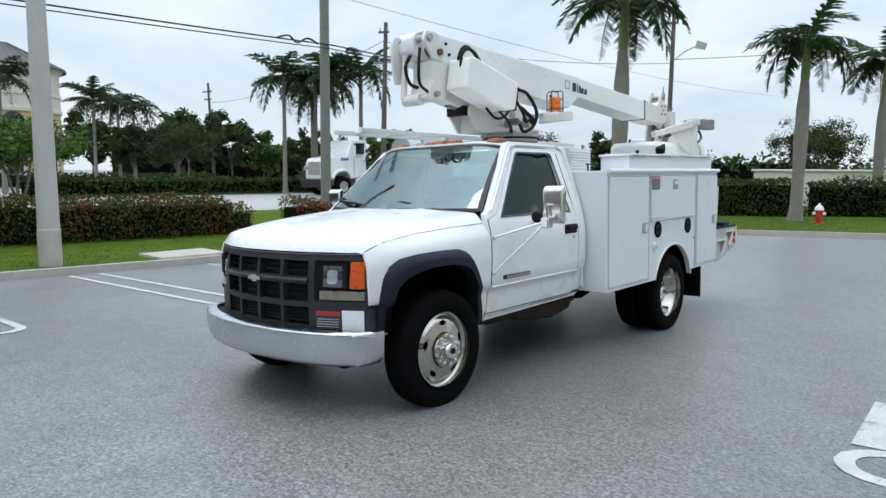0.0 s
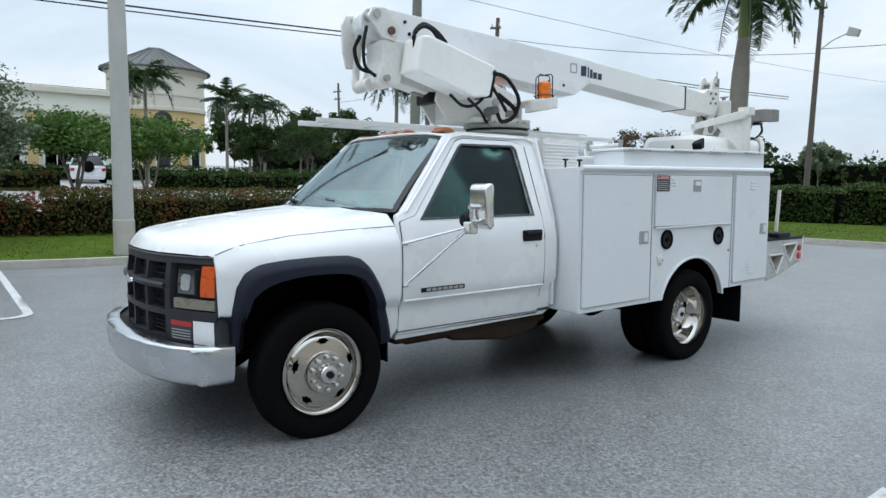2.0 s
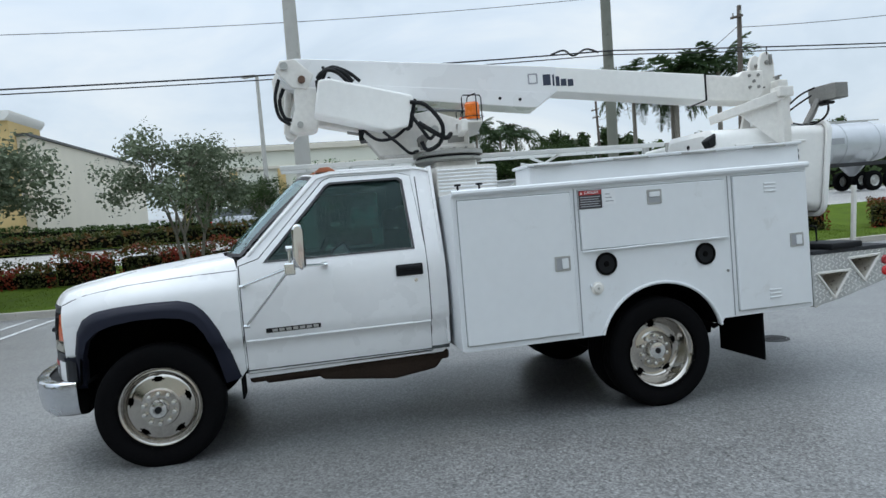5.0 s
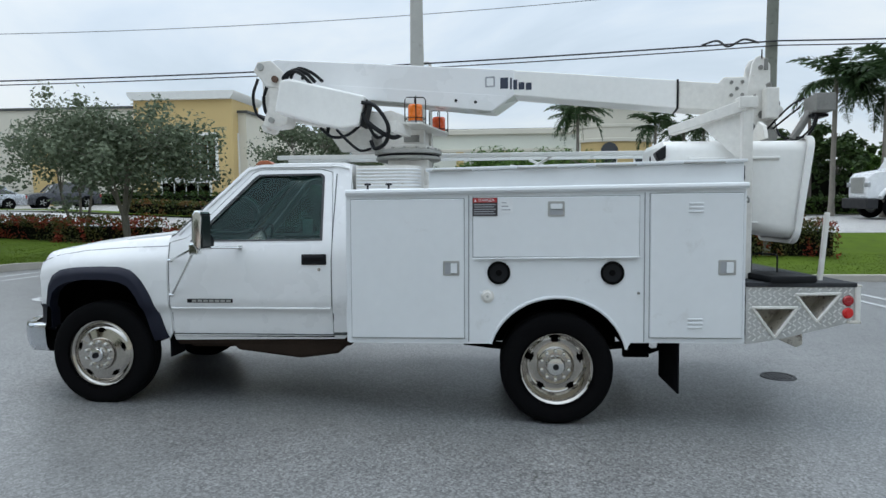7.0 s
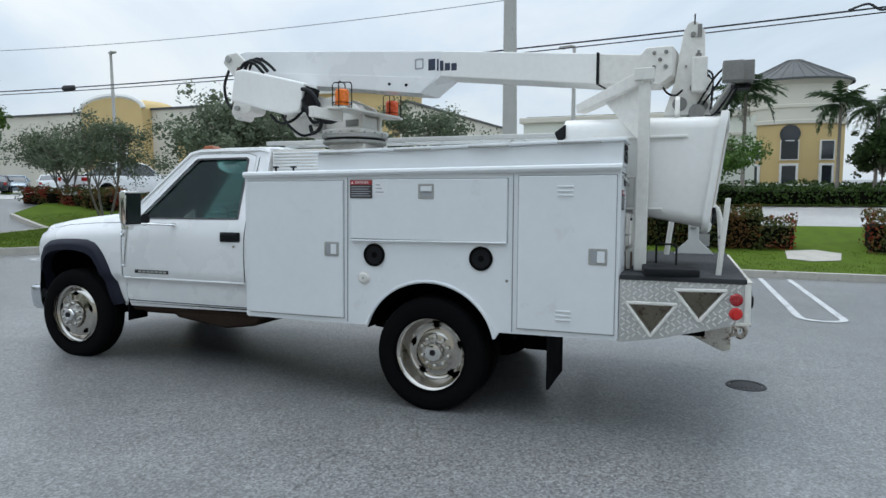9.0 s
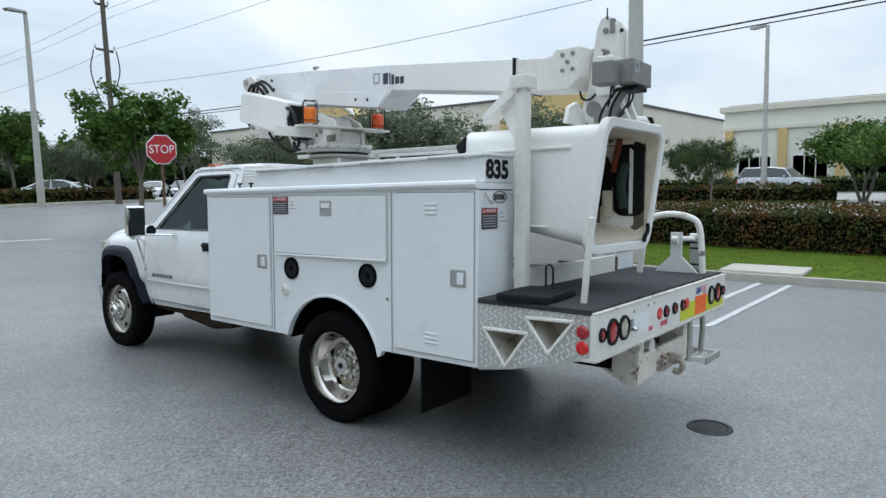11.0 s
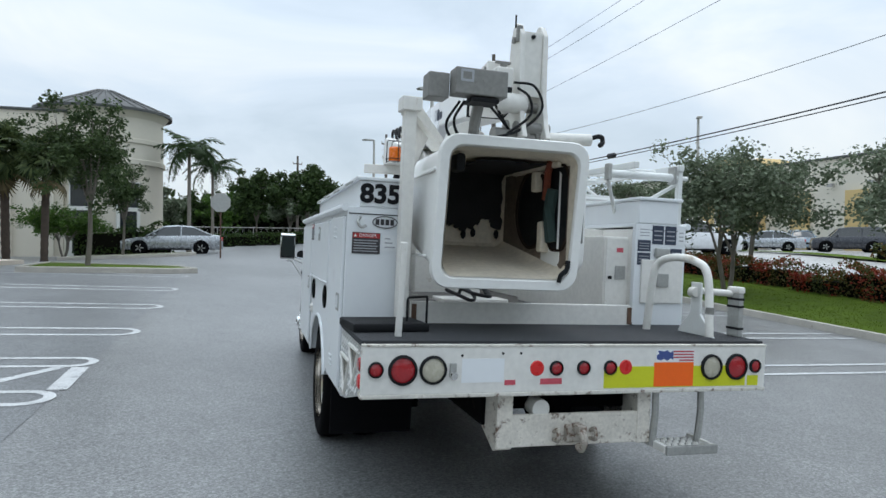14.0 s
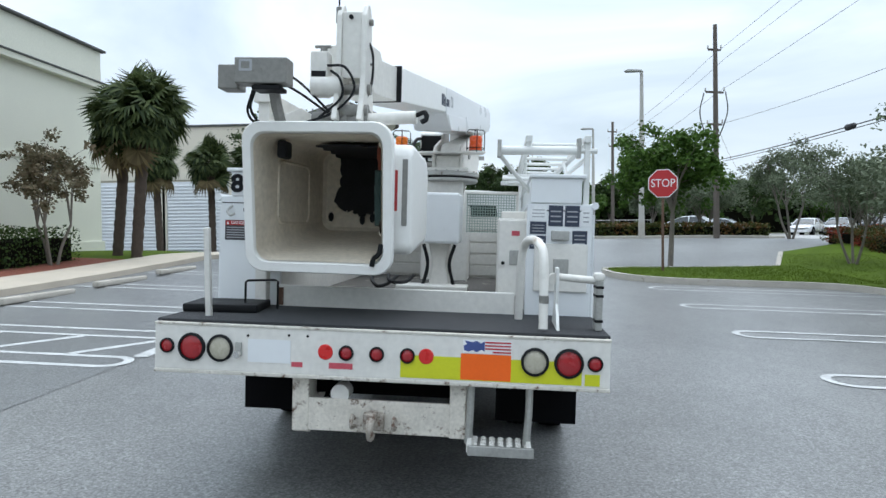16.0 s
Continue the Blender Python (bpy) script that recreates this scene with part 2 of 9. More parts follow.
FLARE = mat("dark_blue_grey_plastic", (0.010, 0.012, 0.024), 0.6, spec=0.25, var=0.15, fine=120, bump=0.1)
RUBBER = mat("tyre_rubber", (0.0045, 0.0045, 0.005), 0.85, spec=0.06, var=0.3, scale=5, fine=80, bump=0.2)
FLAPM = mat("rubber_flap", (0.005, 0.005, 0.006), 0.85, spec=0.08, var=0.2)
DECKM = mat("black_grip_deck", (0.03, 0.032, 0.036), 0.85, var=0.3, scale=3, fine=150, bump=0.6)
CHROME = mat("chrome", (0.78, 0.78, 0.77), 0.12, 1.0, var=0.06, scale=6, fine=60)
STEEL = mat("polished_steel_bumper", (0.66, 0.68, 0.71), 0.22, 1.0, var=0.08, scale=5, fine=60)
ZINC = mat("galvanised_steel", (0.44, 0.44, 0.42), 0.5, 0.7, var=0.2, scale=8, fine=60)
GREYBOX = mat("grey_control_box", (0.24, 0.235, 0.22), 0.6, 0.2, var=0.22, scale=9, fine=50, dirt=(0.13, 0.12, 0.1), dirt_at=0.62)
# the mirror's dark reflection, put into its base colour
MIRRORBLACK = mat("mirror_dark_reflection", (0.010, 0.016, 0.014), 0.35, spec=0.3)
FRAMEM = mat("dirty_black_chassis", (0.006, 0.006, 0.006), 0.9, spec=0.05, var=0.4, scale=6, dirt=(0.035, 0.026, 0.02), dirt_at=0.62)
RUSTM = mat("rusty_steel", (0.13, 0.075, 0.05), 0.8, var=0.4, scale=12, fine=80, bump=0.3, dirt=(0.3, 0.27, 0.24), dirt_at=0.6)
BROWNM = mat("undersealed_brown_steel", (0.03, 0.021, 0.016), 0.95, var=0.3, scale=5, spec=0.08)
ORANGE = mat("amber_lens", (0.80, 0.17, 0.008), 0.25, var=0.12, scale=30, coat=0.4)
REDORANGE = mat("red_orange_lens", (0.78, 0.10, 0.02), 0.25, var=0.12, scale=30, coat=0.4)
REDLENS = mat("red_lens", (0.36, 0.012, 0.018), 0.22, var=0.2, scale=25, coat=0.5)
REDBRIGHT = mat("red_reflector", (0.62, 0.02, 0.02), 0.3, var=0.1, scale=25)
PINKTAPE = mat("faded_red_tape", (0.55, 0.08, 0.11), 0.5, var=0.2, scale=20)
CLEARLENS = mat("yellowed_clear_lens", (0.46, 0.43, 0.34), 0.25, var=0.12, scale=25, coat=0.5)
LAMPGLASS = mat("headlamp_glass", (0.62, 0.64, 0.66), 0.12, 0.6, var=0.3, scale=18, coat=0.6)
YELLOWTAPE = mat("lime_yellow_tape", (0.58, 0.60, 0.015), 0.45, var=0.06)
ORANGETAPE = mat("orange_tape", (0.9, 0.13, 0.005), 0.45, var=0.05)
NAVY = mat("navy_print", (0.03, 0.04, 0.07), 0.5)
FLAGBLUE = mat("flag_blue", (0.05, 0.08, 0.25), 0.5)
FLAGRED = mat("flag_red", (0.45, 0.04, 0.05), 0.5)
LABELWHITE = mat("label_white", (0.78, 0.79, 0.80), 0.5)
LABELBLACK = mat("label_black", (0.035, 0.03, 0.035), 0.5)
LABELRED = mat("label_red", (0.42, 0.03, 0.03), 0.5)
LABELGREY = mat("label_grey", (0.35, 0.36, 0.38), 0.5)
SEATM = mat("grey_seat_cloth", (0.07, 0.078, 0.078), 0.9, fine=150, bump=0.3)
DASHM = mat("grey_dashboard", (0.06, 0.07, 0.07), 0.7)
GLASS = glass_mat("windscreen_glass", (0.70, 0.86, 0.84), gloss=(0.78, 0.95, 0.97), ior=2.7)
TINT = glass_mat("side_window_glass", (0.40, 0.54, 0.51), gloss=(0.62, 0.76, 0.74), ior=1.45)
MESHGREEN = mat("green_grey_mesh", (0.30, 0.38, 0.34), 0.6)
POLEC = mat("spun_concrete_pole", (0.46, 0.45, 0.42), 0.85, var=0.15, scale=2, fine=60, dirt=(0.3, 0.29, 0.26), dirt_at=0.62)
POLEG = mat("grey_green_utility_pole", (0.20, 0.205, 0.175), 0.85, var=0.2, scale=2, fine=60, dirt=(0.13, 0.135, 0.11), dirt_at=0.58)
POLEW = mat("weathered_timber_pole", (0.12, 0.10, 0.085), 0.9, var=0.3, scale=4, fine=60)
WIREM = mat("black_cable", (0.03, 0.03, 0.035), 0.7)
GREYWIRE = mat("grey_cable", (0.22, 0.23, 0.25), 0.7)
CREAM = mat("cream_stucco", (0.66, 0.62, 0.52), 0.9, var=0.1, scale=0.4, fine=30, bump=0.2)
PALEWALL = mat("pale_green_cream_stucco", (0.71, 0.715, 0.62), 0.9, var=0.1, scale=0.4, fine=30, bump=0.2)
YELLOWWALL = mat("ochre_stucco", (0.60, 0.44, 0.20), 0.9, var=0.12, scale=0.5, fine=30, bump=0.2)
BEIGE = mat("warm_beige_stucco", (0.66, 0.61, 0.51), 0.9, var=0.1, scale=0.4, fine=30, bump=0.2)
ROOFM = mat("grey_metal_roof", (0.075, 0.078, 0.076), 0.6, 0.0, var=0.2, scale=0.8, fine=20)
TRIMW = mat("white_trim", (0.75, 0.74, 0.70), 0.7, var=0.08)
DARKGLASS = mat("dark_window_glass", (0.02, 0.024, 0.03), 0.08, var=0.2, coat=0.5)
SHUTTER = mat("white_roll_shutter", (0.72, 0.74, 0.76), 0.5, var=0.08)
BARK = mat("grey_bark", (0.17, 0.15, 0.125), 0.9, var=0.35, scale=6, fine=50, bump=0.5)
PALMBARK = mat("grey_palm_trunk", (0.25, 0.225, 0.19), 0.9, var=0.3, scale=4, fine=40, bump=0.5)
BROWNPALM = mat("brown_palm_trunk", (0.075, 0.055, 0.042), 0.95, var=0.4, scale=8, fine=50, bump=0.6)
SHAFT = mat("green_crownshaft", (0.16, 0.21, 0.06), 0.5, var=0.15)
FROND = leaf_mat("palm_leaflets", (0.025, 0.05, 0.022), (0.07, 0.115, 0.045))
FANLEAF = leaf_mat("fan_palm_leaves", (0.018, 0.034, 0.012), (0.105, 0.135, 0.05))
DEADLEAF = leaf_mat("dry_palm_leaves", (0.08, 0.06, 0.03), (0.16, 0.125, 0.06))
LEAFG = leaf_mat("bright_tree_leaves", (0.022, 0.058, 0.009), (0.10, 0.185, 0.032), None, 0.35)
LEAFO = leaf_mat("olive_grey_tree_leaves", (0.055, 0.075, 0.042), (0.21, 0.25, 0.165), None, 0.3)
LEAFD = leaf_mat("dark_tree_leaves", (0.014, 0.032, 0.009), (0.062, 0.10, 0.028), None, 0.35)
HEDGEM = leaf_mat("hedge_leaves", (0.016, 0.032, 0.009), (0.068, 0.078, 0.018), (0.13, 0.062, 0.02), 0.6)
HEDGEG = leaf_mat("green_hedge_leaves", (0.014, 0.036, 0.008), (0.06, 0.10, 0.02), None, 0.4)
CROTON = leaf_mat("red_croton_leaves", (0.020, 0.042, 0.011), (0.095, 0.085, 0.022), (0.25, 0.036, 0.02), 0.68)
# near-black core colour, painting the shade deep inside the foliage
HEDGECORE = mat("leaf_gap_shade", (0.008, 0.008, 0.005), 0.95, spec=0.05)
STOPRED = mat("stop_sign_red", (0.45, 0.018, 0.022), 0.45, var=0.08)
HYDRANTRED = mat("hydrant_red", (0.5, 0.03, 0.02), 0.4)
MANHOLEM = mat("cast_iron", (0.06, 0.06, 0.062), 0.7, 0.5, var=0.3, scale=20)
INLETM = mat("drain_shadow", (0.01, 0.01, 0.01), 0.95)
TANKM = mat("dusty_steel_tank", (0.55, 0.57, 0.60), 0.4, 0.35, var=0.15, scale=1.5)
RACKW = mat("white_rack_tube", (0.72, 0.73, 0.71), 0.5, var=0.06, dirt=(0.5, 0.45, 0.38), dirt_at=0.7)
# near-black colour carries the shade in wheel wells, rim backs and the hitch gap
HOLLOWSHADE = mat("hollow_shade_black", (0.004, 0.004, 0.004), 0.95, spec=0.02)

# ---- building helpers ----
from mathutils import geometry


def mesh_from(bm, name, material=None, smooth=40):
    me = bpy.data.meshes.new(name)
    bm.normal_update()
    if smooth:
        # a broad flat face keeps its own normal where a narrow bevel meets it
        area = {f: f.calc_area() for f in bm.faces}
        for f in bm.faces:
            f.smooth = True
        for e in bm.edges:
            if len(e.link_faces) == 2:
                turn, (a, b) = e.calc_face_angle(0.0), (area[f] for f in e.link_faces)
                e.smooth = turn < radians(smooth) and not (turn > radians(12) and max(a, b) > 6 * min(a, b))
    bm.to_mesh(me)
    bm.free()
    if material:
        me.materials.append(material)
    return me


def part(name, bm, material, parent, label="", smooth=40, m=None):
    """One mesh object under a thing or a part; bm may be a finished mesh that several parts share."""
    me = bm if isinstance(bm, bpy.types.Mesh) else mesh_from(bm, name, material, smooth)
    ob = new(name, me)
    ob.parent = parent
    if m is not None:
        ob.matrix_basis = m
    if label:
        ob["label"] = label
    return ob


def thing(name, label, category, m=None, group="", kind=""):
    ob = new(name)
    ob.empty_display_size = 0.2
    if m is not None:
        ob.matrix_basis = m
    return tagged(ob, label, category, group, kind)


def solo(name, bm, material, label, category, m=None, group="", kind="", smooth=40):
    me = bm if isinstance(bm, bpy.types.Mesh) else mesh_from(bm, name, material, smooth)
    ob = new(name, me)
    if m is not None:
        ob.matrix_basis = m
    return tagged(ob, label, category, group, kind)


def join(*bms):
    out = bmesh.new()
    for b in bms:
        me = bpy.data.meshes.new("tmp")
        b.to_mesh(me)
        b.free()
        out.from_mesh(me)
        bpy.data.meshes.remove(me)
    return out


def box(x0, x1, y0, y1, z0, z1, bev=0.0, m=None, seg=2):
    bm = bmesh.new()
    bmesh.ops.create_cube(bm, size=1, matrix=Matrix.Translation(((x0 + x1) / 2, (y0 + y1) / 2, (z0 + z1) / 2)) @ Matrix.Diagonal((abs(x1 - x0), abs(y1 - y0), abs(z1 - z0), 1)))
    if bev:
        bmesh.ops.bevel(bm, geom=bm.edges[:], offset=bev, segments=seg, profile=0.5, affect="EDGES")
    if m is not None:
        bm.transform(m)
    return bm


def prism(pts, axis, a, b, bev=0.0, m=None, seg=2):
    """A polygon in the plane across the axis, drawn out from a to b. Axis x: points (y, z); y: (x, z); z: (x, y)."""
    bm = bmesh.new()

    def put(p, s):
        return (s, p[0], p[1]) if axis == "x" else (p[0], s, p[1]) if axis == "y" else (p[0], p[1], s)
    lo = [bm.verts.new(put(p, a)) for p in pts]
    hi = [bm.verts.new(put(p, b)) for p in pts]
    bm.faces.new(lo)
    bm.faces.new(hi[::-1])
    n = len(pts)
    for i in range(n):
        bm.faces.new((lo[i], hi[i], hi[(i + 1) % n], lo[(i + 1) % n]))
    bmesh.ops.recalc_face_normals(bm, faces=bm.faces)
    if bev:
        bmesh.ops.bevel(bm, geom=bm.edges[:], offset=bev, segments=seg, profile=0.5, affect="EDGES")
    if m is not None:
        bm.transform(m)
    return bm


def rod(p0, p1, r0, r1=None, seg=12, caps=True):
    p0, p1 = Vector(p0), Vector(p1)
    d = p1 - p0
    bm = bmesh.new()
    bmesh.ops.create_cone(bm, cap_ends=caps, segments=seg, radius1=r0, radius2=r0 if r1 is None else r1, depth=d.length,
                          matrix=Matrix.Translation((p0 + p1) / 2) @ d.to_track_quat("Z", "Y").to_matrix().to_4x4())
    return bm


def smooth_path(pts, steps=6):
    """Catmull-Rom through the points."""
    pts = [Vector(p) for p in pts]
    ext = [pts[0] * 2 - pts[1], *pts, pts[-1] * 2 - pts[-2]]
    out = []
    for i in range(1, len(ext) - 2):
        a, b, c, d = ext[i - 1:i + 3]
        for k in range(steps):
            t = k / steps
            out.append(0.5 * ((2 * b) + (c - a) * t + (2 * a - 5 * b + 4 * c - d) * t * t + (3 * b - a - 3 * c + d) * t ** 3))
    return out + [pts[-1]]


def tube(pts, r, seg=8, curved=False, r1=None):
    pts = smooth_path(pts) if curved else [Vector(p) for p in pts]
    bm = bmesh.new()
    rings = []
    n = len(pts)
    up = Vector((0.12, 0.31, 0.94))
    for i, p in enumerate(pts):
        d = (pts[min(i + 1, n - 1)] - pts[max(i - 1, 0)]).normalized()
        u = d.cross(up)
        u = u.normalized() if u.length > 1e-4 else Vector((1, 0, 0))
        v = d.cross(u)
        rad = r if r1 is None else r + (r1 - r) * i / (n - 1)
        rings.append([bm.verts.new(p + rad * (math.cos(k * math.tau / seg) * u + math.sin(k * math.tau / seg) * v)) for k in range(seg)])
    for a, b in zip(rings, rings[1:]):
        for k in range(seg):
            bm.faces.new((a[k], a[(k + 1) % seg], b[(k + 1) % seg], b[k]))
    bm.faces.new(rings[0][::-1])
    bm.faces.new(rings[-1])
    bmesh.ops.recalc_face_normals(bm, faces=bm.faces)
    return bm


def lathe(prof, seg=32, m=None, closed=False):
    """Turn (radius, height) pairs round the z axis."""
    bm = bmesh.new()
    rings = []
    for r, h in prof:
        if r < 1e-5:
            rings.append([bm.verts.new((0, 0, h))])
        else:
            rings.append([bm.verts.new((r * math.cos(k * math.tau / seg), r * math.sin(k * math.tau / seg), h)) for k in range(seg)])
    pairs = list(zip(rings, rings[1:])) + ([(rings[-1], rings[0])] if closed else [])
    for a, b in pairs:
        for k in range(seg):
            q = (k + 1) % seg
            if len(a) == 1 and len(b) == 1:
                continue
            if len(a) == 1:
                bm.faces.new((a[0], b[q], b[k]))
            elif len(b) == 1:
                bm.faces.new((a[k], a[q], b[0]))
            else:
                bm.faces.new((a[k], a[q], b[q], b[k]))
    bmesh.ops.recalc_face_normals(bm, faces=bm.faces)
    if m is not None:
        bm.transform(m)
    return bm


def inside(p, poly):
    x, y = p
    c = False
    j = len(poly) - 1
    for i in range(len(poly)):
        xi, yi = poly[i]
        xj, yj = poly[j]
        if (yi > y) != (yj > y) and x < (xj - xi) * (y - yi) / (yj - yi) + xi:
            c = not c
        j = i
    return c


def densify(poly, step):
    out = []
    for a, b in zip(poly, poly[1:] + poly[:1]):
        n = max(1, int(math.hypot(b[0] - a[0], b[1] - a[1]) / step))
        out += [(a[0] + (b[0] - a[0]) * k / n, a[1] + (b[1] - a[1]) * k / n) for k in range(n)]
    return out


def skin(outline, fn, thick, holes=(), step=0.08, inward=None):
    """A sheet of metal or glass: a flat outline with holes, bent by fn(u, v) -> point, and given a thickness along inward."""
    outline = densify(list(outline), step)
    holes = [densify(list(h), step) for h in holes]
    pts, edges = [], []
    for loop in (outline, *holes):
        k = len(pts)
        pts += loop
        edges += [(k + i, k + (i + 1) % len(loop)) for i in range(len(loop))]
    us = [p[0] for p in outline]
    vs = [p[1] for p in outline]
    n_edge = len(pts)
    u = min(us) + step * 0.5
    row = 0
    while u < max(us):
        v = min(vs) + step * (0.5 if row % 2 else 0.15)
        while v < max(vs):
            p = (u, v)
            if inside(p, outline) and not any(inside(p, h) for h in holes):
                if min((p[0] - q[0]) ** 2 + (p[1] - q[1]) ** 2 for q in pts[:n_edge]) > (0.4 * step) ** 2:
                    pts.append(p)
            v += step
        u += step
        row += 1
    verts, _, faces, _, _, _ = geometry.delaunay_2d_cdt([Vector(p) for p in pts], edges, [], 0, 1e-6)
    bm = bmesh.new()
    front = [bm.verts.new(fn(v[0], v[1])) for v in verts]
    tris = []
    for f in faces:
        c = (sum(verts[i][0] for i in f) / len(f), sum(verts[i][1] for i in f) / len(f))
        if inside(c, outline) and not any(inside(c, h) for h in holes):
            tris.append(f)
    made = [bm.faces.new([front[i] for i in f]) for f in tris]
    bmesh.ops.delete(bm, geom=[v for v in bm.verts if not v.link_faces], context="VERTS")
    if thick:
        d = Vector(inward) * thick
        rim = [e for e in bm.edges if e.is_boundary]
        back = {v: bm.verts.new(v.co + d) for v in list(bm.verts)}
        for f in made:
            bm.faces.new([back[v] for v in reversed(f.verts)])
        for e in rim:
            a, b = e.verts
            bm.faces.new((a, b, back[b], back[a]))
        bmesh.ops.recalc_face_normals(bm, faces=bm.faces)
    return bm


def grid(nu, nv, fn):
    bm = bmesh.new()
    vs = [[bm.verts.new(fn(i / nu, j / nv)) for j in range(nv + 1)] for i in range(nu + 1)]
    for i in range(nu):
        for j in range(nv):
            bm.faces.new((vs[i][j], vs[i + 1][j], vs[i + 1][j + 1], vs[i][j + 1]))
    return bm


def raw(verts, faces, name, material):
    me = bpy.data.meshes.new(name)
    me.from_pydata(verts, [], faces)
    me.materials.append(material)
    return me


def rrect(x0, x1, y0, y1, r, n=4):
    out = []
    for cx, cy, a in ((x1 - r, y1 - r, 0), (x0 + r, y1 - r, 90), (x0 + r, y0 + r, 180), (x1 - r, y0 + r, 270)):
        out += [(cx + r * math.cos(radians(a + 90 * k / n)), cy + r * math.sin(radians(a + 90 * k / n))) for k in range(n + 1)]
    return out


def lettering(text, size, m, depth=0.002, squeeze=1.0, bold=0.0):
    """Letters as a mesh, centred, in the xy plane of m."""
    cu = bpy.data.curves.new("letters", "FONT")
    cu.body = text
    cu.size = size
    cu.align_x, cu.align_y = "CENTER", "CENTER"
    cu.extrude = depth
    cu.offset = bold
    ob = bpy.data.objects.new("letters", cu)
    scene.collection.objects.link(ob)
    dg = bpy.context.evaluated_depsgraph_get()
    me = bpy.data.meshes.new_from_object(ob.evaluated_get(dg))
    bpy.data.objects.remove(ob)
    bpy.data.curves.remove(cu)
    bm = bmesh.new()
    bm.from_mesh(me)
    bpy.data.meshes.remove(me)
    bm.transform(m @ Matrix.Diagonal((squeeze, 1, 1, 1)))
    return bm


def lerp_table(v, xs, ys):
    return float(np.interp(v, xs, ys))


def ease(a, b, v):
    k = min(max((v - a) / (b - a), 0), 1)
    return k * k * (3 - 2 * k)


# ---- lie of the land ----
def rise(y):
    return lerp_table(y, [-10, -5, 0, 3.5, 8, 30], [.36, .16, .02, -.04, -.06, -.06])


def ground_z(x, y):
    """The lot falls to the west kerb and climbs to the south drive."""
    k2 = ease(-10, -24, y)
    top = min(max(.75 - .04 * x, .35), .95)
    lot = (.036 * min(max(x, -9.7), 12) + rise(y)) * (1 - k2) + top * k2
    if x >= -9.7:
        return lot
    k = ease(-11.2, -20, x)
    return lot * (1 - k) + (.32 * (1 - k2) + .8 * k2) * k


def drape(outline, lift, name, material, step=0.7, thick=0.0, **tags):
    """A flat patch of ground, paint or lawn that follows the land."""
    fn = lambda u, v: (u, v, ground_z(u, v) + lift)
    bm = skin(outline, fn, thick, step=step, inward=(0, 0, -1))
    for f in bm.faces:
        if not thick and f.normal.z < 0:
            f.normal_flip()
    ob = new(name, mesh_from(bm, name, material))
    return tagged(ob, **tags)

# ---- the ground and what is laid on it ----
def build_ground():
    xs = np.unique(np.concatenate([np.arange(-20, 20.01, 0.6), np.arange(-60, 60, 4.0), np.linspace(-600, 600, 25)]))
    ys = np.unique(np.concatenate([np.arange(-30, 24.01, 0.7), np.arange(-70, 60, 4.0), np.linspace(-600, 600, 25)]))
    verts = [(x, y, ground_z(x, y)) for x in xs for y in ys]
    n = len(ys)
    faces = [(i * n + j, (i + 1) * n + j, (i + 1) * n + j + 1, i * n + j + 1) for i in range(len(xs) - 1) for j in range(n - 1)]
    me = raw(verts, faces, "ground", ASPHALT)
    me.polygons.foreach_set("use_smooth", [True] * len(me.polygons))
    tagged(new("ground", me), "worn light grey asphalt of the car park", "asphalt", kind="structure")


def kerb(name, path, closed=False, h=0.15, w=0.16):
    """A concrete kerb along a path, with a rounded nose, following the land. The lawn side is to the left of the path."""
    pts = densify([tuple(p) for p in path], 0.5)
    if not closed:
        last = path[-1]
        cut = max(i for i, p in enumerate(pts) if math.hypot(p[0] - path[-2][0], p[1] - path[-2][1]) < 1e-6)
        seglen = math.hypot(last[0] - path[-2][0], last[1] - path[-2][1])
        pts = pts[:cut + max(1, int(seglen / 0.5))] + [last]
    n = len(pts)
    bm = bmesh.new()
    rows = []
    prof = [(0, -0.08), (0, h - 0.035), (0.012, h - 0.01), (0.035, h), (w, h), (w, -0.08)]
    for i, p in enumerate(pts):
        a = pts[(i - 1) % n] if closed or i else p
        b = pts[(i + 1) % n] if closed or i < n - 1 else p
        d = Vector((b[0] - a[0], b[1] - a[1])).normalized()
        left = Vector((-d.y, d.x))
        rows.append([bm.verts.new((p[0] + left.x * u, p[1] + left.y * u, ground_z(p[0], p[1]) + v)) for u, v in prof])
    for a, b in list(zip(rows, rows[1:])) + ([(rows[-1], rows[0])] if closed else []):
        for k in range(len(prof) - 1):
            bm.faces.new((a[k], a[k + 1], b[k + 1], b[k]))
    bmesh.ops.recalc_face_normals(bm, faces=bm.faces)
    tagged(new(name, mesh_from(bm, name, CONC)), "weathered pale concrete kerb along the lawn", "kerb", kind="structure")


def round_corner(c, r, a0, a1, n=6):
    return [(c[0] + r * math.cos(radians(a0 + (a1 - a0) * k / n)), c[1] + r * math.sin(radians(a0 + (a1 - a0) * k / n))) for k in range(n + 1)]


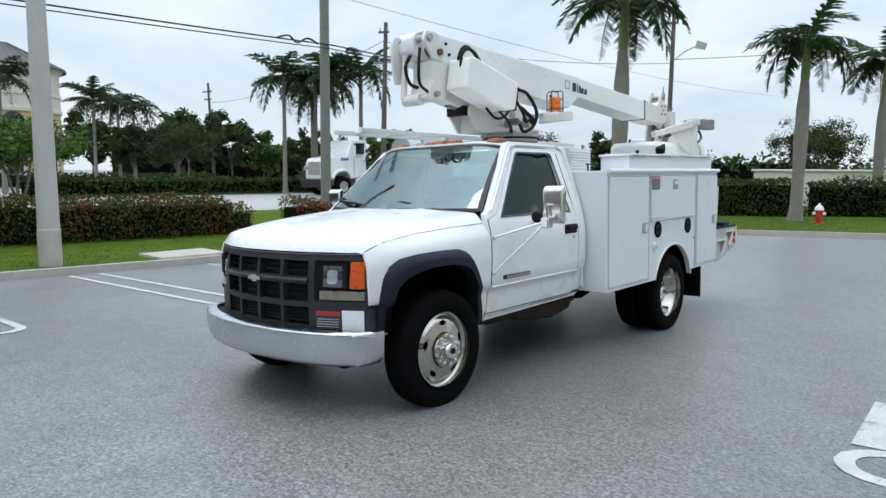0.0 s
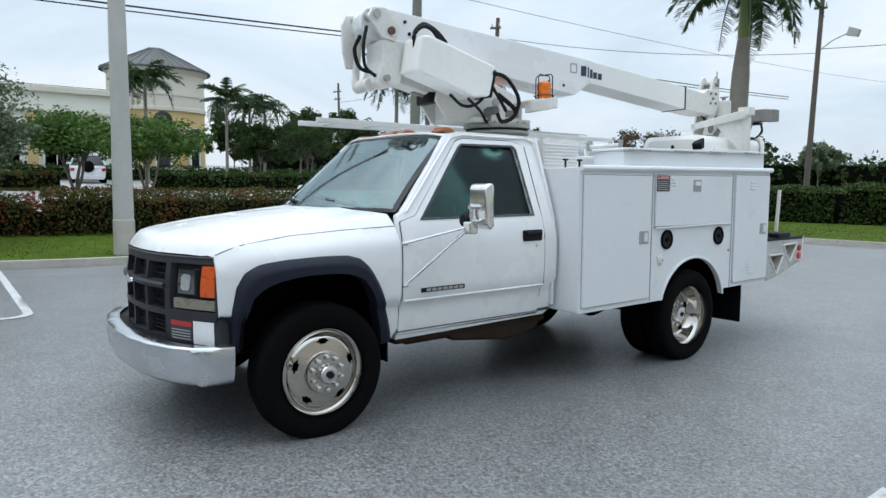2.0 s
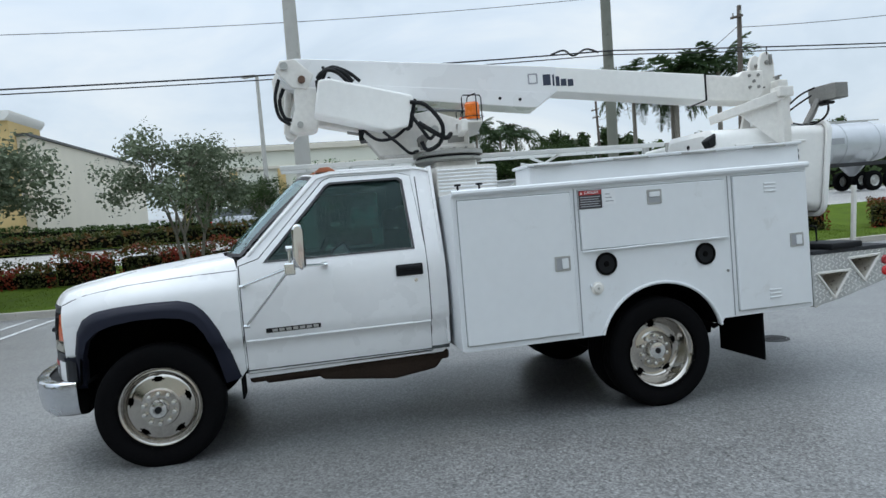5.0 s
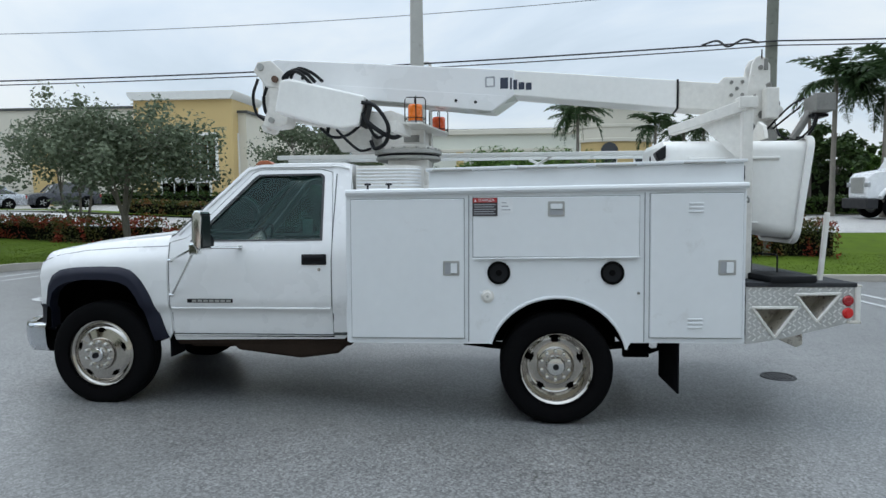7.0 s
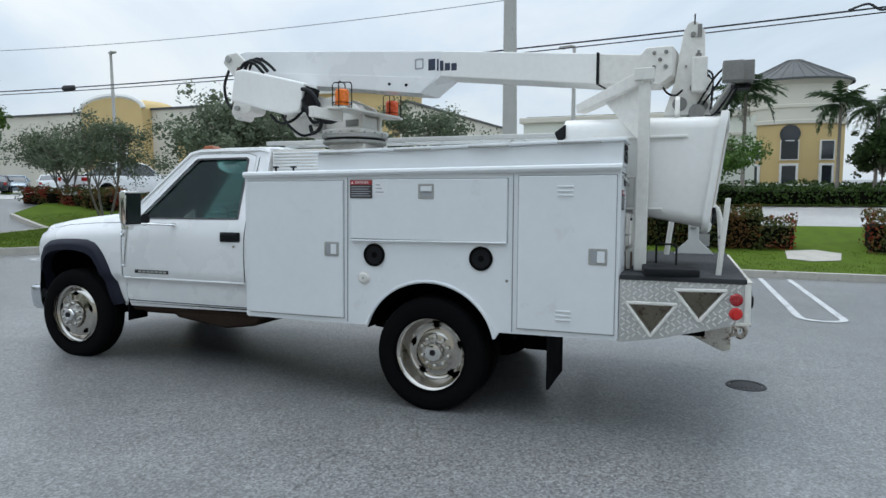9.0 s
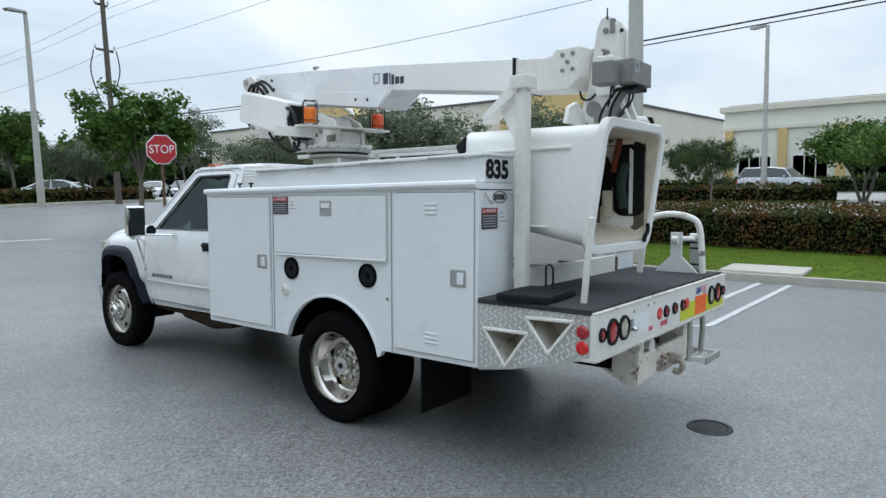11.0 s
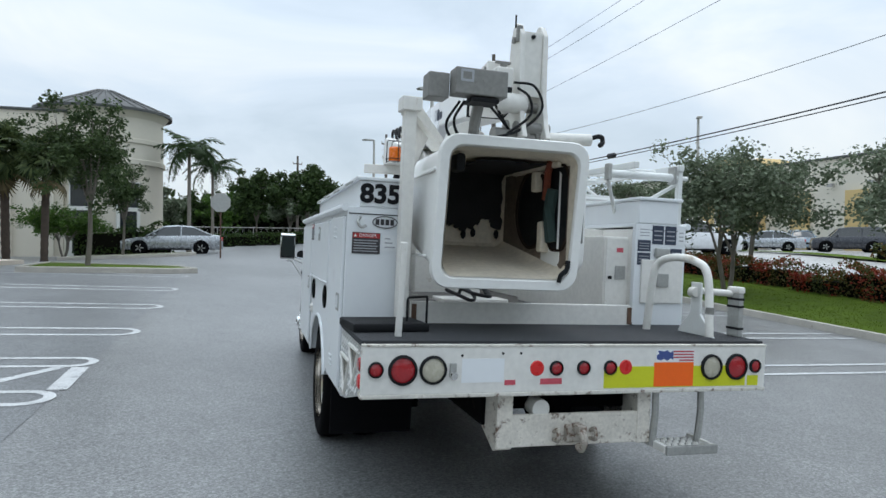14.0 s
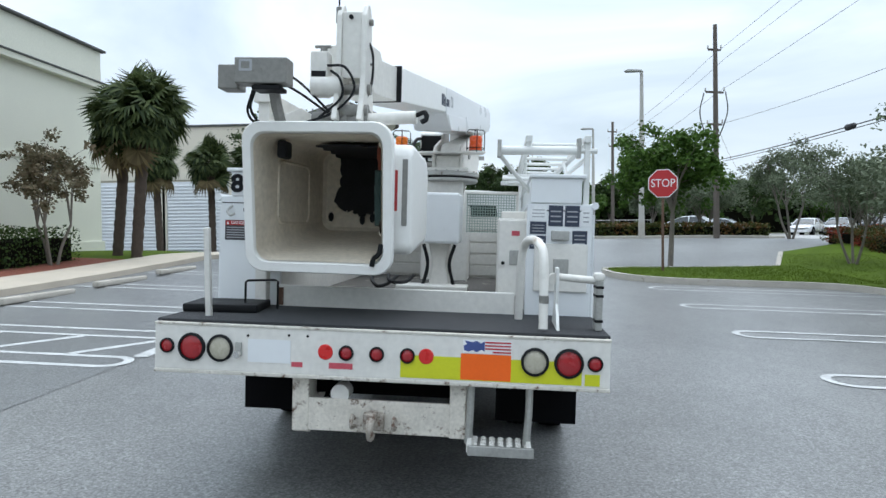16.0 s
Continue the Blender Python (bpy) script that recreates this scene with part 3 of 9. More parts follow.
def grass_tufts(name, spots, seed, label):
    """Short blades of grass over a lawn."""
    rng = random.Random(seed)
    verts, faces = [], []
    for x0, y0, z in spots:
        for _ in range(3):
            x, y = x0 + rng.uniform(-.09, .09), y0 + rng.uniform(-.09, .09)
            a = rng.uniform(0, math.tau)
            h = rng.uniform(0.015, 0.042)
            w = rng.uniform(0.006, 0.012)
            lx, ly = rng.uniform(-.03, .03), rng.uniform(-.03, .03)
            k = len(verts)
            verts += [(x - w * math.cos(a), y - w * math.sin(a), z - 0.01), (x + w * math.cos(a), y + w * math.sin(a), z - 0.01), (x + lx, y + ly, z + h)]
            faces.append((k, k + 1, k + 2))
    tagged(new(name, raw(verts, faces, name, BLADEM)), label, "grass", kind="stuff")


build_ground()

NORTH, WEST = 17.9, -9.65
# west verge with a bulb at its south end, and the north verge, in one lawn
VERGE = ([(30, NORTH), (WEST + 1.2, NORTH)] + round_corner((WEST + 1.2, NORTH - 1.2), 1.2, 90, 180) +
         [(WEST, -6.6)] + round_corner((WEST + 1.4, -6.6), 1.4, 180, 270) + [(-5.2, -8.0)] +
         round_corner((-5.2, -9.6), 1.6, 90, -90, 8) + [(-9.5, -13.0), (-11.0, -16.5)])
kerb("kerb_west", VERGE)
LAWN = VERGE + [(-16.6, -21), (-16.6, 40), (30, 40)]


def inset_lawn(poly, d):
    n = len(poly)
    out = []
    for i, p in enumerate(poly):
        a, b = Vector(poly[i - 1]), Vector(poly[(i + 1) % n])
        t = (b - a).normalized()
        out.append((p[0] + t.y * d, p[1] - t.x * d))
    return out


lawn_in = [(p[0], p[1]) for p in inset_lawn(LAWN, -0.1)]
drape(lawn_in, 0.135, "lawn_west", GRASSM, step=0.9, label="mown green grass verge beside the kerb", category="lawn", kind="structure")
rng = random.Random(5)
spots = []
while len(spots) < 26000:
    x, y = rng.choice([(rng.uniform(-13.4, WEST), rng.uniform(-16, 18)), (rng.uniform(-12, 6), rng.uniform(NORTH, 26)), (rng.uniform(-10, -3), rng.uniform(-13, -8))])
    if inside((x, y), lawn_in) and not (-13.5 < x < -11.4 and 7.2 < y < 8.9):
        spots.append((x, y, ground_z(x, y) + 0.135))
grass_tufts("grass", spots, 6, "short green grass blades on the verge")

# storm drain opening in the west kerb
drain = thing("storm_drain", "concrete storm drain inlet with a dark opening in the kerb", "drain", pose(WEST, 3.9, ground_z(WEST, 3.9)))
part("slab", box(-1.0, 0.06, -0.75, 0.75, 0.12, 0.20, 0.015), CONC, drain)
part("opening", box(-0.02, 0.012, -0.55, 0.55, 0.01, 0.115), INLETM, drain, "dark inlet slot")

# concrete pad in the verge and the street beyond it
drape([(-13.1, 7.5), (-11.9, 7.4), (-11.6, 7.9), (-11.9, 8.5), (-12.9, 8.7), (-13.3, 8.2)], 0.15, "pavement_pad", CONC, step=0.8, label="pale concrete pad in the grass", category="pavement", kind="structure")
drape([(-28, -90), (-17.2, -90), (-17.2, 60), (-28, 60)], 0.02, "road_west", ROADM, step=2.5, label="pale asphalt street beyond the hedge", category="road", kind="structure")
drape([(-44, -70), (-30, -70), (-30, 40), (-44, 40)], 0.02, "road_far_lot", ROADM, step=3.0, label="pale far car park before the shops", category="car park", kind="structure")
drape([(-30, -90), (-28, -90), (-28, 3), (-30, 3)], 0.12, "lawn_median", GRASSM, step=1.5, label="grass strip along the far side of the street", category="lawn", kind="structure")
drape([(-30, 6), (-28, 6), (-28, 60), (-30, 60)], 0.12, "lawn_median_north", GRASSM, step=1.5, label="grass strip along the far side of the street", category="lawn", kind="structure")
drape([(-60, 40.2), (60, 40.2), (60, 130), (-60, 130)], 0.10, "lawn_north", GRASSM, step=6, label="rough open grass beyond the car park", category="lawn", kind="structure")
drape([(60, -140), (-170, -140), (-170, -95), (60, -95)], 0.05, "lawn_south", GRASSM, step=6, label="distant grass below the trees", category="lawn", kind="structure")

# the south drive's far islands
for nm, pts in (("island_south", [(-5.6, -26.2), (-15, -28.2), (-17, -31), (-15, -35), (-7, -35), (-5.2, -31)]),
                ("island_south_east", [(6.9, -9.4), (3.6, -10.2), (2.9, -11.0), (3.4, -11.9), (6.9, -12.1)]),
                ("island_car_row", [(9.2, -22.5), (4.6, -23.0), (3.8, -23.8), (4.4, -24.8), (9.2, -25)])):
    ring = pts if sum((b[0] - a[0]) * (b[1] + a[1]) for a, b in zip(pts, pts[1:] + pts[:1])) < 0 else pts[::-1]
    kerb("kerb_" + nm, ring, closed=True)
    drape(ring, 0.13, "lawn_" + nm, GRASSM, step=0.9, label="kerbed planting island with short grass", category="lawn", kind="structure")

# east side: stalls, wheel stops, pavement, planting bed
drape([(8.0, 12), (8.0, -14), (9.4, -14), (9.4, 12)], 0.13, "pavement_east", WALKM, step=0.8, thick=0.16, label="tan concrete pavement along the stalls", category="pavement", kind="structure")
drape([(9.4, 12), (9.4, -8.3), (12.4, -8.3), (12.4, 12)], 0.12, "bed_east", MULCH, step=0.9, label="planting bed of red mulch by the wall", category="planting bed", kind="structure")
drape([(9.4, -8.3), (9.4, -14), (14, -14), (14, -8.3)], 0.12, "lawn_east", GRASSM, step=0.9, label="small lawn under the cabbage palms", category="lawn", kind="structure")
drape([(8.02, 12), (3.2, 12), (3.22, 2), (3.17, -8.5), (3.3, -14), (8.02, -14)], 0.004, "pavement_stalls", STALLM, step=0.7, label="bluish grey asphalt of the parking stalls", category="asphalt", kind="structure")
STOP = box(-0.9, 0.9, -0.075, 0.075, 0, 0.11, 0.03)
stop_me = mesh_from(STOP, "wheel_stop", CONC)
for yy in (4.3, 1.5, -1.9, -4.4, -6.8):
    solo("wheel_stop", stop_me, CONC, "weathered concrete wheel stop at the head of a stall", "wheel stop", pose(7.25, yy, ground_z(7.25, yy), 0, 0, 90), group="wheel stops")


def stripe(pts, w=0.1, name="road_marking"):
    """A painted line along points on the asphalt."""
    poly_l, poly_r = [], []
    for i, p in enumerate(pts):
        a, b = Vector(pts[max(i - 1, 0)]), Vector(pts[min(i + 1, len(pts) - 1)])
        d = (b - a).normalized()
        poly_l.append((p[0] - d.y * w / 2, p[1] + d.x * w / 2))
        poly_r.append((p[0] + d.y * w / 2, p[1] - d.x * w / 2))
    drape(poly_l + poly_r[::-1], 0.008, name, PAINTLINE, step=0.5, label="worn white painted parking line", category="road marking", kind="structure")


def hairpin(x_open, x_end, y, half=0.26):
    s = 1 if x_end > x_open else -1
    arc = [(x_end - s * half + s * half * math.cos(radians(a)), y + half * math.sin(radians(a))) for a in range(-90, 91, 22)]
    stripe([(x_open, y - half), *arc, (x_open, y + half)])


for yy in (-6.9, -4.15, -1.25, 1.5, 4.25, 6.85, 9.55, 12.3):
    hairpin(-9.3, -4.15, yy)
for yy in (-9.6, -6.7, -4.0, -1.35, 5.5, 8.2):
    hairpin(7.8, 3.05, yy)
# hatched bay beside the stalls
hairpin(7.8, 3.19, 0.66, 0.22)
hairpin(7.8, 3.23, 2.20, 0.22)
stripe([(3.26, 0.935), (3.24, 1.925)], 0.17)
for k in range(4):
    stripe([(3.45 + 1.1 * k, 0.94), (4.05 + 1.1 * k, 1.92)], 0.12)
stripe([(-1.4, -13.2), (-3.6, -13.2)], 0.25)

man = thing("manhole_cover", "dark cast iron manhole cover flush in the asphalt", "manhole", pose(-0.48, 5.65, ground_z(-0.48, 5.65) + 0.002))
part("ring", lathe([(0.125, 0), (0.125, 0.008), (0.15, 0.008), (0.155, 0.0)], 28), MANHOLEM, man)
part("lid", lathe([(0, 0.006), (0.115, 0.006), (0.12, 0.0)], 28), MANHOLEM, man)
for k in range(5):
    part("rib", box(-0.08, 0.08, -0.006, 0.006, 0.006, 0.010, m=pose(0, -0.07 + 0.035 * k, 0)), MANHOLEM, man)


# ---- poles, lamps and wires ----
def wire(name, a, b, sag, r=0.012, material=WIREM, label="black overhead cable hung between the poles", n=24):
    a, b = Vector(a), Vector(b)
    pts = [a.lerp(b, k / n) - Vector((0, 0, sag * 4 * (k / n) * (1 - k / n))) for k in range(n + 1)]
    solo(name, tube(pts, r, 5), material, label, "cable")


def concrete_pole(x, y, h, r0, r1, lamp=True, arm=(-1, 0), label="tall tapered concrete lamp pole in the verge", lift=0.13, skirt=True, material=POLEC):
    z = ground_z(x, y) + lift
    t = thing("lamp_pole" if lamp else "utility_pole", label, "pole", pose(x, y, z))
    part("pole", lathe([(r0, -0.1), (r0, 0.0), (r1, h), (0, h + 0.02)], 12), material, t)
    if skirt:
        part("base", lathe([(r0 + 0.006, -0.05), (r0 + 0.004, 0.70), (r0 - 0.012, 0.73)], 12), CONC, t, "stained concrete skirt")
    if lamp:
        ax, ay = arm
        a = math.degrees(math.atan2(ay, ax))
        part("lamp_head", prism([(0.05, -0.03), (0.75, -0.07), (0.85, 0.0), (0.75, 0.05), (0.05, 0.04)], "y", -0.16, 0.16, 0.01, pose(0, 0, h, 0, 0, a)), ZINC, t, "flat grey lamp head")
    return t


concrete_pole(-10.05, 1.2, 9.6, 0.20, 0.12, arm=(1, 0), skirt=True)
concrete_pole(-7.47, -24.13, 8.0, 0.15, 0.08, arm=(1, 0.2), label="slender concrete lamp pole on the far island")
concrete_pole(-6.92, -37.2, 7.2, 0.13, 0.07, arm=(1, 0.2), label="slender concrete lamp pole on the far island")
concrete_pole(-29.2, -0.4, 7.9, 0.14, 0.08, arm=(-0.4, -1), label="grey concrete lamp pole across the street")
concrete_pole(-26.5, -28, 8.5, 0.14, 0.08, arm=(0.6, 1), label="grey concrete lamp pole across the street")
concrete_pole(-13.3, 10.5, 12.5, 0.17, 0.13, lamp=False, label="tall grey-green utility pole in the verge", skirt=False, material=POLEG)


def timber_pole(x, y, h, lean=0.0, arms=(), lamp=False, label="weathered timber utility pole with insulators"):
    t = thing("utility_pole", label, "pole", pose(x, y, ground_z(x, y), 0, lean, 0))
    part("pole", lathe([(0.16, -0.2), (0.16, 0), (0.10, h), (0, h + 0.03)], 10), POLEW, t)
    for hh, w in arms:
        part("crossarm", box(-w, w, -0.045, 0.045, hh - 0.05, hh + 0.05, 0.01, pose(0, -0.13, 0, 0, 0, 20)), POLEW, t)
        for s in (-1, 1):
            part("insulator", lathe([(0, hh + 0.24), (0.04, hh + 0.22), (0.03, hh + 0.14), (0.05, hh + 0.1), (0.03, hh + 0.05)], 10, pose(s * w * 0.9, -0.13, 0)), ZINC, t)
    if lamp:
        part("lamp_arm", tube([(0.05, 0, h * 0.63), (0.7, -0.1, h * 0.66), (1.5, -0.2, h * 0.68)], 0.03, 6, True), ZINC, t)
        part("lamp_head", prism([(1.4, h * 0.67), (1.9, h * 0.66), (2.0, h * 0.685), (1.5, h * 0.70)], "y", -0.33, -0.1, 0.01), ZINC, t, "grey street lamp head")
    return t


right_pole = timber_pole(-11.4, -25.4, 10.6, 0.6, ((9.4, 0.35), (7.3, 0.5), (5.7, 0.4)), label="weathered timber utility pole with crossarms and cable loops")
part("riser_cable", tube([(0.5, -0.2, 7.3), (0.7, -0.2, 6.3), (0.45, -0.2, 5.2), (0.15, -0.14, 4.2)], 0.03, 6, True), WIREM, right_pole)
part("riser_cable", tube([(-0.5, -0.05, 7.3), (-0.6, -0.05, 6.4), (-0.4, -0.1, 5.6), (-0.15, -0.12, 5.0)], 0.03, 6, True), WIREM, right_pole)
timber_pole(-9.9, -47.5, 9.4, 0, ((8.6, 0.4), (7.4, 0.3)))
timber_pole(-3.5, -62, 9.0, 0, ((8.2, 0.5), (6.8, 0.5)))
timber_pole(-11.9, 34.6, 13.5, 0, ((12.6, 0.3), (11.5, 0.3), (10.6, 0.3)), lamp=True, label="timber utility pole with a street lamp arm")
timber_pole(-22, 21.4, 9.0, 1.5, ((8.5, 0.3),))
timber_pole(-53, 29.5, 9.3, -4.0, ((8.5, 0.5), (7.8, 0.4)), label="leaning timber utility pole")
timber_pole(2.5, 62, 8.8, 0, ((8.0, 0.4),))
timber_pole(6.5, 64, 8.0, 0, ((7.2, 0.4),))

for z0, z1, rr in ((5.62, 5.0, 0.022), (5.50, 4.88, 0.016)):
    wire("cable", (-13.15, 34.5, z0 + 0.25), (-13.12, 10.6, z0), 0.12, rr)
    wire("cable", (-13.12, 10.6, z0), (-13.1, -30, z1 + 0.35), 0.42, rr)
wire("cable", (-13.1, 60, 8.6), (-13.2, 10.5, 7.2), 0.5, 0.01, GREYWIRE, "thin grey overhead cable hung between the poles")
wire("cable", (-13.2, 10.5, 7.2), (-11.4, -25.4, 6.6), 0.7, 0.01, GREYWIRE, "thin grey overhead cable hung between the poles")
splice = solo("cable_splice", lathe([(0.02, -0.32), (0.10, -0.24), (0.11, 0.2), (0.05, 0.3)], 12, pose(-13.1, -16.1, 5.05, 90, 0, 0)), WIREM, "black cable splice case hung on the overhead line", "splice case")
solo("cable_loop", tube([(-13.12, 8.6, 5.55), (-13.12, 9.0, 5.66), (-13.12, 9.3, 5.5), (-13.12, 9.7, 5.68), (-13.12, 10.1, 5.58)], 0.03, 6, True), WIREM, "looped spare cable tied to the line", "cable")
for dx, zz in ((-0.4, 9.9), (0.4, 9.9), (0.0, 8.2)):
    wire("cable", (-11.4 + dx, -25.4, zz), (-13.0 + dx, 34.4, zz + 4.2), 0.9, 0.009, GREYWIRE, "thin grey overhead cable hung between the poles")
    wire("cable", (-11.4 + dx, -25.4, zz), (-9.9 + dx, -47.5, zz - 0.9), 0.4, 0.009, GREYWIRE, "thin grey overhead cable hung between the poles")
wire("cable", (-11.4, -25.4, 6.6), (-20, -47, 6.0), 0.3, 0.01, GREYWIRE, "thin grey overhead cable hung between the poles")
wire("cable", (-11.9, 34.6, 8.2), (14, 40, 9.2), 0.5, 0.018, WIREM)
wire("cable", (-11.9, 34.6, 8.0), (-22, 21.4, 8.4), 0.4, 0.015, WIREM)
wire("cable", (-22, 21.4, 8.4), (-53, 29.5, 7.8), 0.7, 0.015, WIREM)
wire("cable", (-11.9, 34.6, 12.6), (30, 60, 13.0), 0.8, 0.01, GREYWIRE, "thin grey overhead cable hung between the poles")


# ---- plants ----
def leaf_cloud(centres, n, size, seed, stretch=1.0):
    """Verts and faces of small folded leaves scattered in ragged clumps; centres: x, y, z, radius."""
    rng = random.Random(seed)
    verts, faces = [], []
    weights = [c[3] ** 2 for c in centres]
    for _ in range(n):
        cx, cy, cz, r = rng.choices(centres, weights)[0]
        d = Vector((rng.gauss(0, 1), rng.gauss(0, 1), rng.gauss(0, 0.8))).normalized()
        rad = r * 1.35 * rng.random() ** 0.55
        p = Vector((cx, cy, cz)) + d * rad
        s = size * rng.uniform(0.6, 1.35)
        a = Vector((rng.gauss(0, 1), rng.gauss(0, 1), rng.gauss(0, 0.6))).normalized()
        b = a.cross(d + Vector((0.1, 0.2, 0.3))).normalized() * s * 0.42
        a = a * s * stretch
        k = len(verts)
        fold = d * s * 0.12
        verts += [p - a * 0.5, p + b + fold, p + a * 0.5, p - b + fold]
        faces += [(k, k + 1, k + 2), (k, k + 2, k + 3)]
    return [tuple(v) for v in verts], faces


def tree_meshes(seed, h, spread, trunk_h, material, n_leaf, leaf, bark=BARK, stems=1, r=0.09, clumps=80, flat=1.0):
    """Tapered stems that fork into limbs and twigs; each twig ends in a small ragged clump of leaves, with gaps between."""
    rng = random.Random(seed)
    limbs, nodes = [], []
    mid_z, half = trunk_h + (h - trunk_h) * 0.52, (h - trunk_h) * 0.5 * flat
    for s in range(stems):
        turn = s * math.tau / stems + rng.uniform(-.4, .4)
        base = Vector((math.cos(turn), math.sin(turn), 0)) * (0.08 if stems > 1 else 0) + Vector((0, 0, -0.1))
        top = base + Vector((math.cos(turn) * (0.3 if stems > 1 else 0.05), math.sin(turn) * (0.3 if stems > 1 else 0.05), 1)) * trunk_h
        rr = r / math.sqrt(stems)
        limbs.append(tube([base, base.lerp(top, .5) + Vector((rng.uniform(-.05, .05), rng.uniform(-.05, .05), 0)), top], rr, 8, True, rr * 0.75))
        n = 7 if stems == 1 else 4
        for k in range(n):
            ang = turn + (k - (n - 1) / 2) * (math.tau / n if stems == 1 else 0.7) + rng.uniform(-.25, .25)
            out = spread * rng.uniform(.25, .62)
            tip = Vector((math.cos(ang) * out, math.sin(ang) * out, mid_z + half * rng.uniform(-.45, .5)))
            elbow = top.lerp(tip, .5) + Vector((0, 0, 0.1 * (h - trunk_h)))
            limbs.append(tube([top, elbow, tip], rr * 0.55, 6, True, rr * 0.2))
            nodes += [tip, elbow.lerp(tip, 0.5)]
    centres = []
    while len(centres) < clumps:
        d = Vector((rng.gauss(0, 1), rng.gauss(0, 1), rng.gauss(0, 1))).normalized()
        reach = rng.uniform(0.35, 1.0) ** 0.6 * (0.86 + 0.85 * noise.noise(d * 2.1 + Vector((seed, 0, 0))))
        p = Vector((d.x * spread * reach, d.y * spread * reach, mid_z + d.z * half * reach))
        if d.z < -0.55 and rng.random() < 0.6:
            continue
        near = min(nodes, key=lambda q: (q - p).length)
        limbs.append(tube([near, near.lerp(p, .6) + Vector((0, 0, 0.05 * spread)), p], r * 0.11, 4, False, r * 0.03))
        centres.append((*p, spread * rng.uniform(.09, .19)))
    wood = mesh_from(join(*limbs), "trunk", bark)
    v, f = leaf_cloud(centres, n_leaf, leaf, seed + 1, 1.25)
    return wood, raw(v, f, "crown", material)


def plant_tree(meshes, x, y, label, s=1.0, turn=0.0, lift=0.12, group=""):
    t = thing("tree", label, "tree", pose(x, y, ground_z(x, y) + lift, 0, 0, turn), group)
    t.scale = (s, s, s)
    part("trunk", meshes[0], None, t)
    part("crown", meshes[1], None, t)
    return t


SILVER = [tree_meshes(11, 3.15, 2.3, 0.9, LEAFO, 15000, 0.075, stems=4, r=0.11, clumps=120, flat=0.9), tree_meshes(12, 3.7, 1.85, 1.35, LEAFO, 9500, 0.072, stems=3, r=0.085, clumps=100),
          tree_meshes(14, 4.05, 2.4, 1.2, LEAFO, 14500, 0.092, stems=2, r=0.10, clumps=150, flat=0.95)]
GREEN = [tree_meshes(21, 4.4, 1.9, 1.75, LEAFG, 9500, 0.115, clumps=95), tree_meshes(22, 4.7, 2.0, 1.9, LEAFG, 6500, 0.15, clumps=80)]
OAK = [tree_meshes(31, 4.6, 2.2, 1.6, LEAFD, 12500, 0.088, clumps=110), tree_meshes(32, 6.6, 2.8, 2.0, LEAFD, 6000, 0.25, clumps=80)]
YOUNGOAK = tree_meshes(33, 4.75, 1.55, 1.75, leaf_mat("olive_green_oak_leaves", (0.022, 0.042, 0.014), (0.085, 0.125, 0.045), None, 0.35), 8500, 0.085, clumps=95, r=0.075)
LOWGREEN = tree_meshes(24, 3.2, 2.5, 1.0, LEAFG, 9500, 0.12, stems=3, r=0.12, clumps=95, flat=0.9)
FAR = [tree_meshes(51, 6.4, 2.9, 1.6, LEAFD, 3600, 0.36, clumps=70), tree_meshes(52, 5.6, 2.5, 1.4, LEAFG, 3400, 0.32, clumps=60), tree_meshes(53, 5.4, 2.7, 1.3, LEAFO, 3400, 0.30, clumps=60)]
CRAPE = tree_meshes(41, 3.2, 1.05, 1.1, leaf_mat("faded_crape_leaves", (0.07, 0.075, 0.04), (0.22, 0.17, 0.11), None, 0.4), 4400, 0.078, stems=3, r=0.07, clumps=60)
RUSTY = tree_meshes(61, 3.9, 1.7, 1.5, leaf_mat("rusty_sparse_leaves", (0.05, 0.05, 0.03), (0.15, 0.085, 0.06)), 3000, 0.10, stems=2, r=0.08, clumps=60)

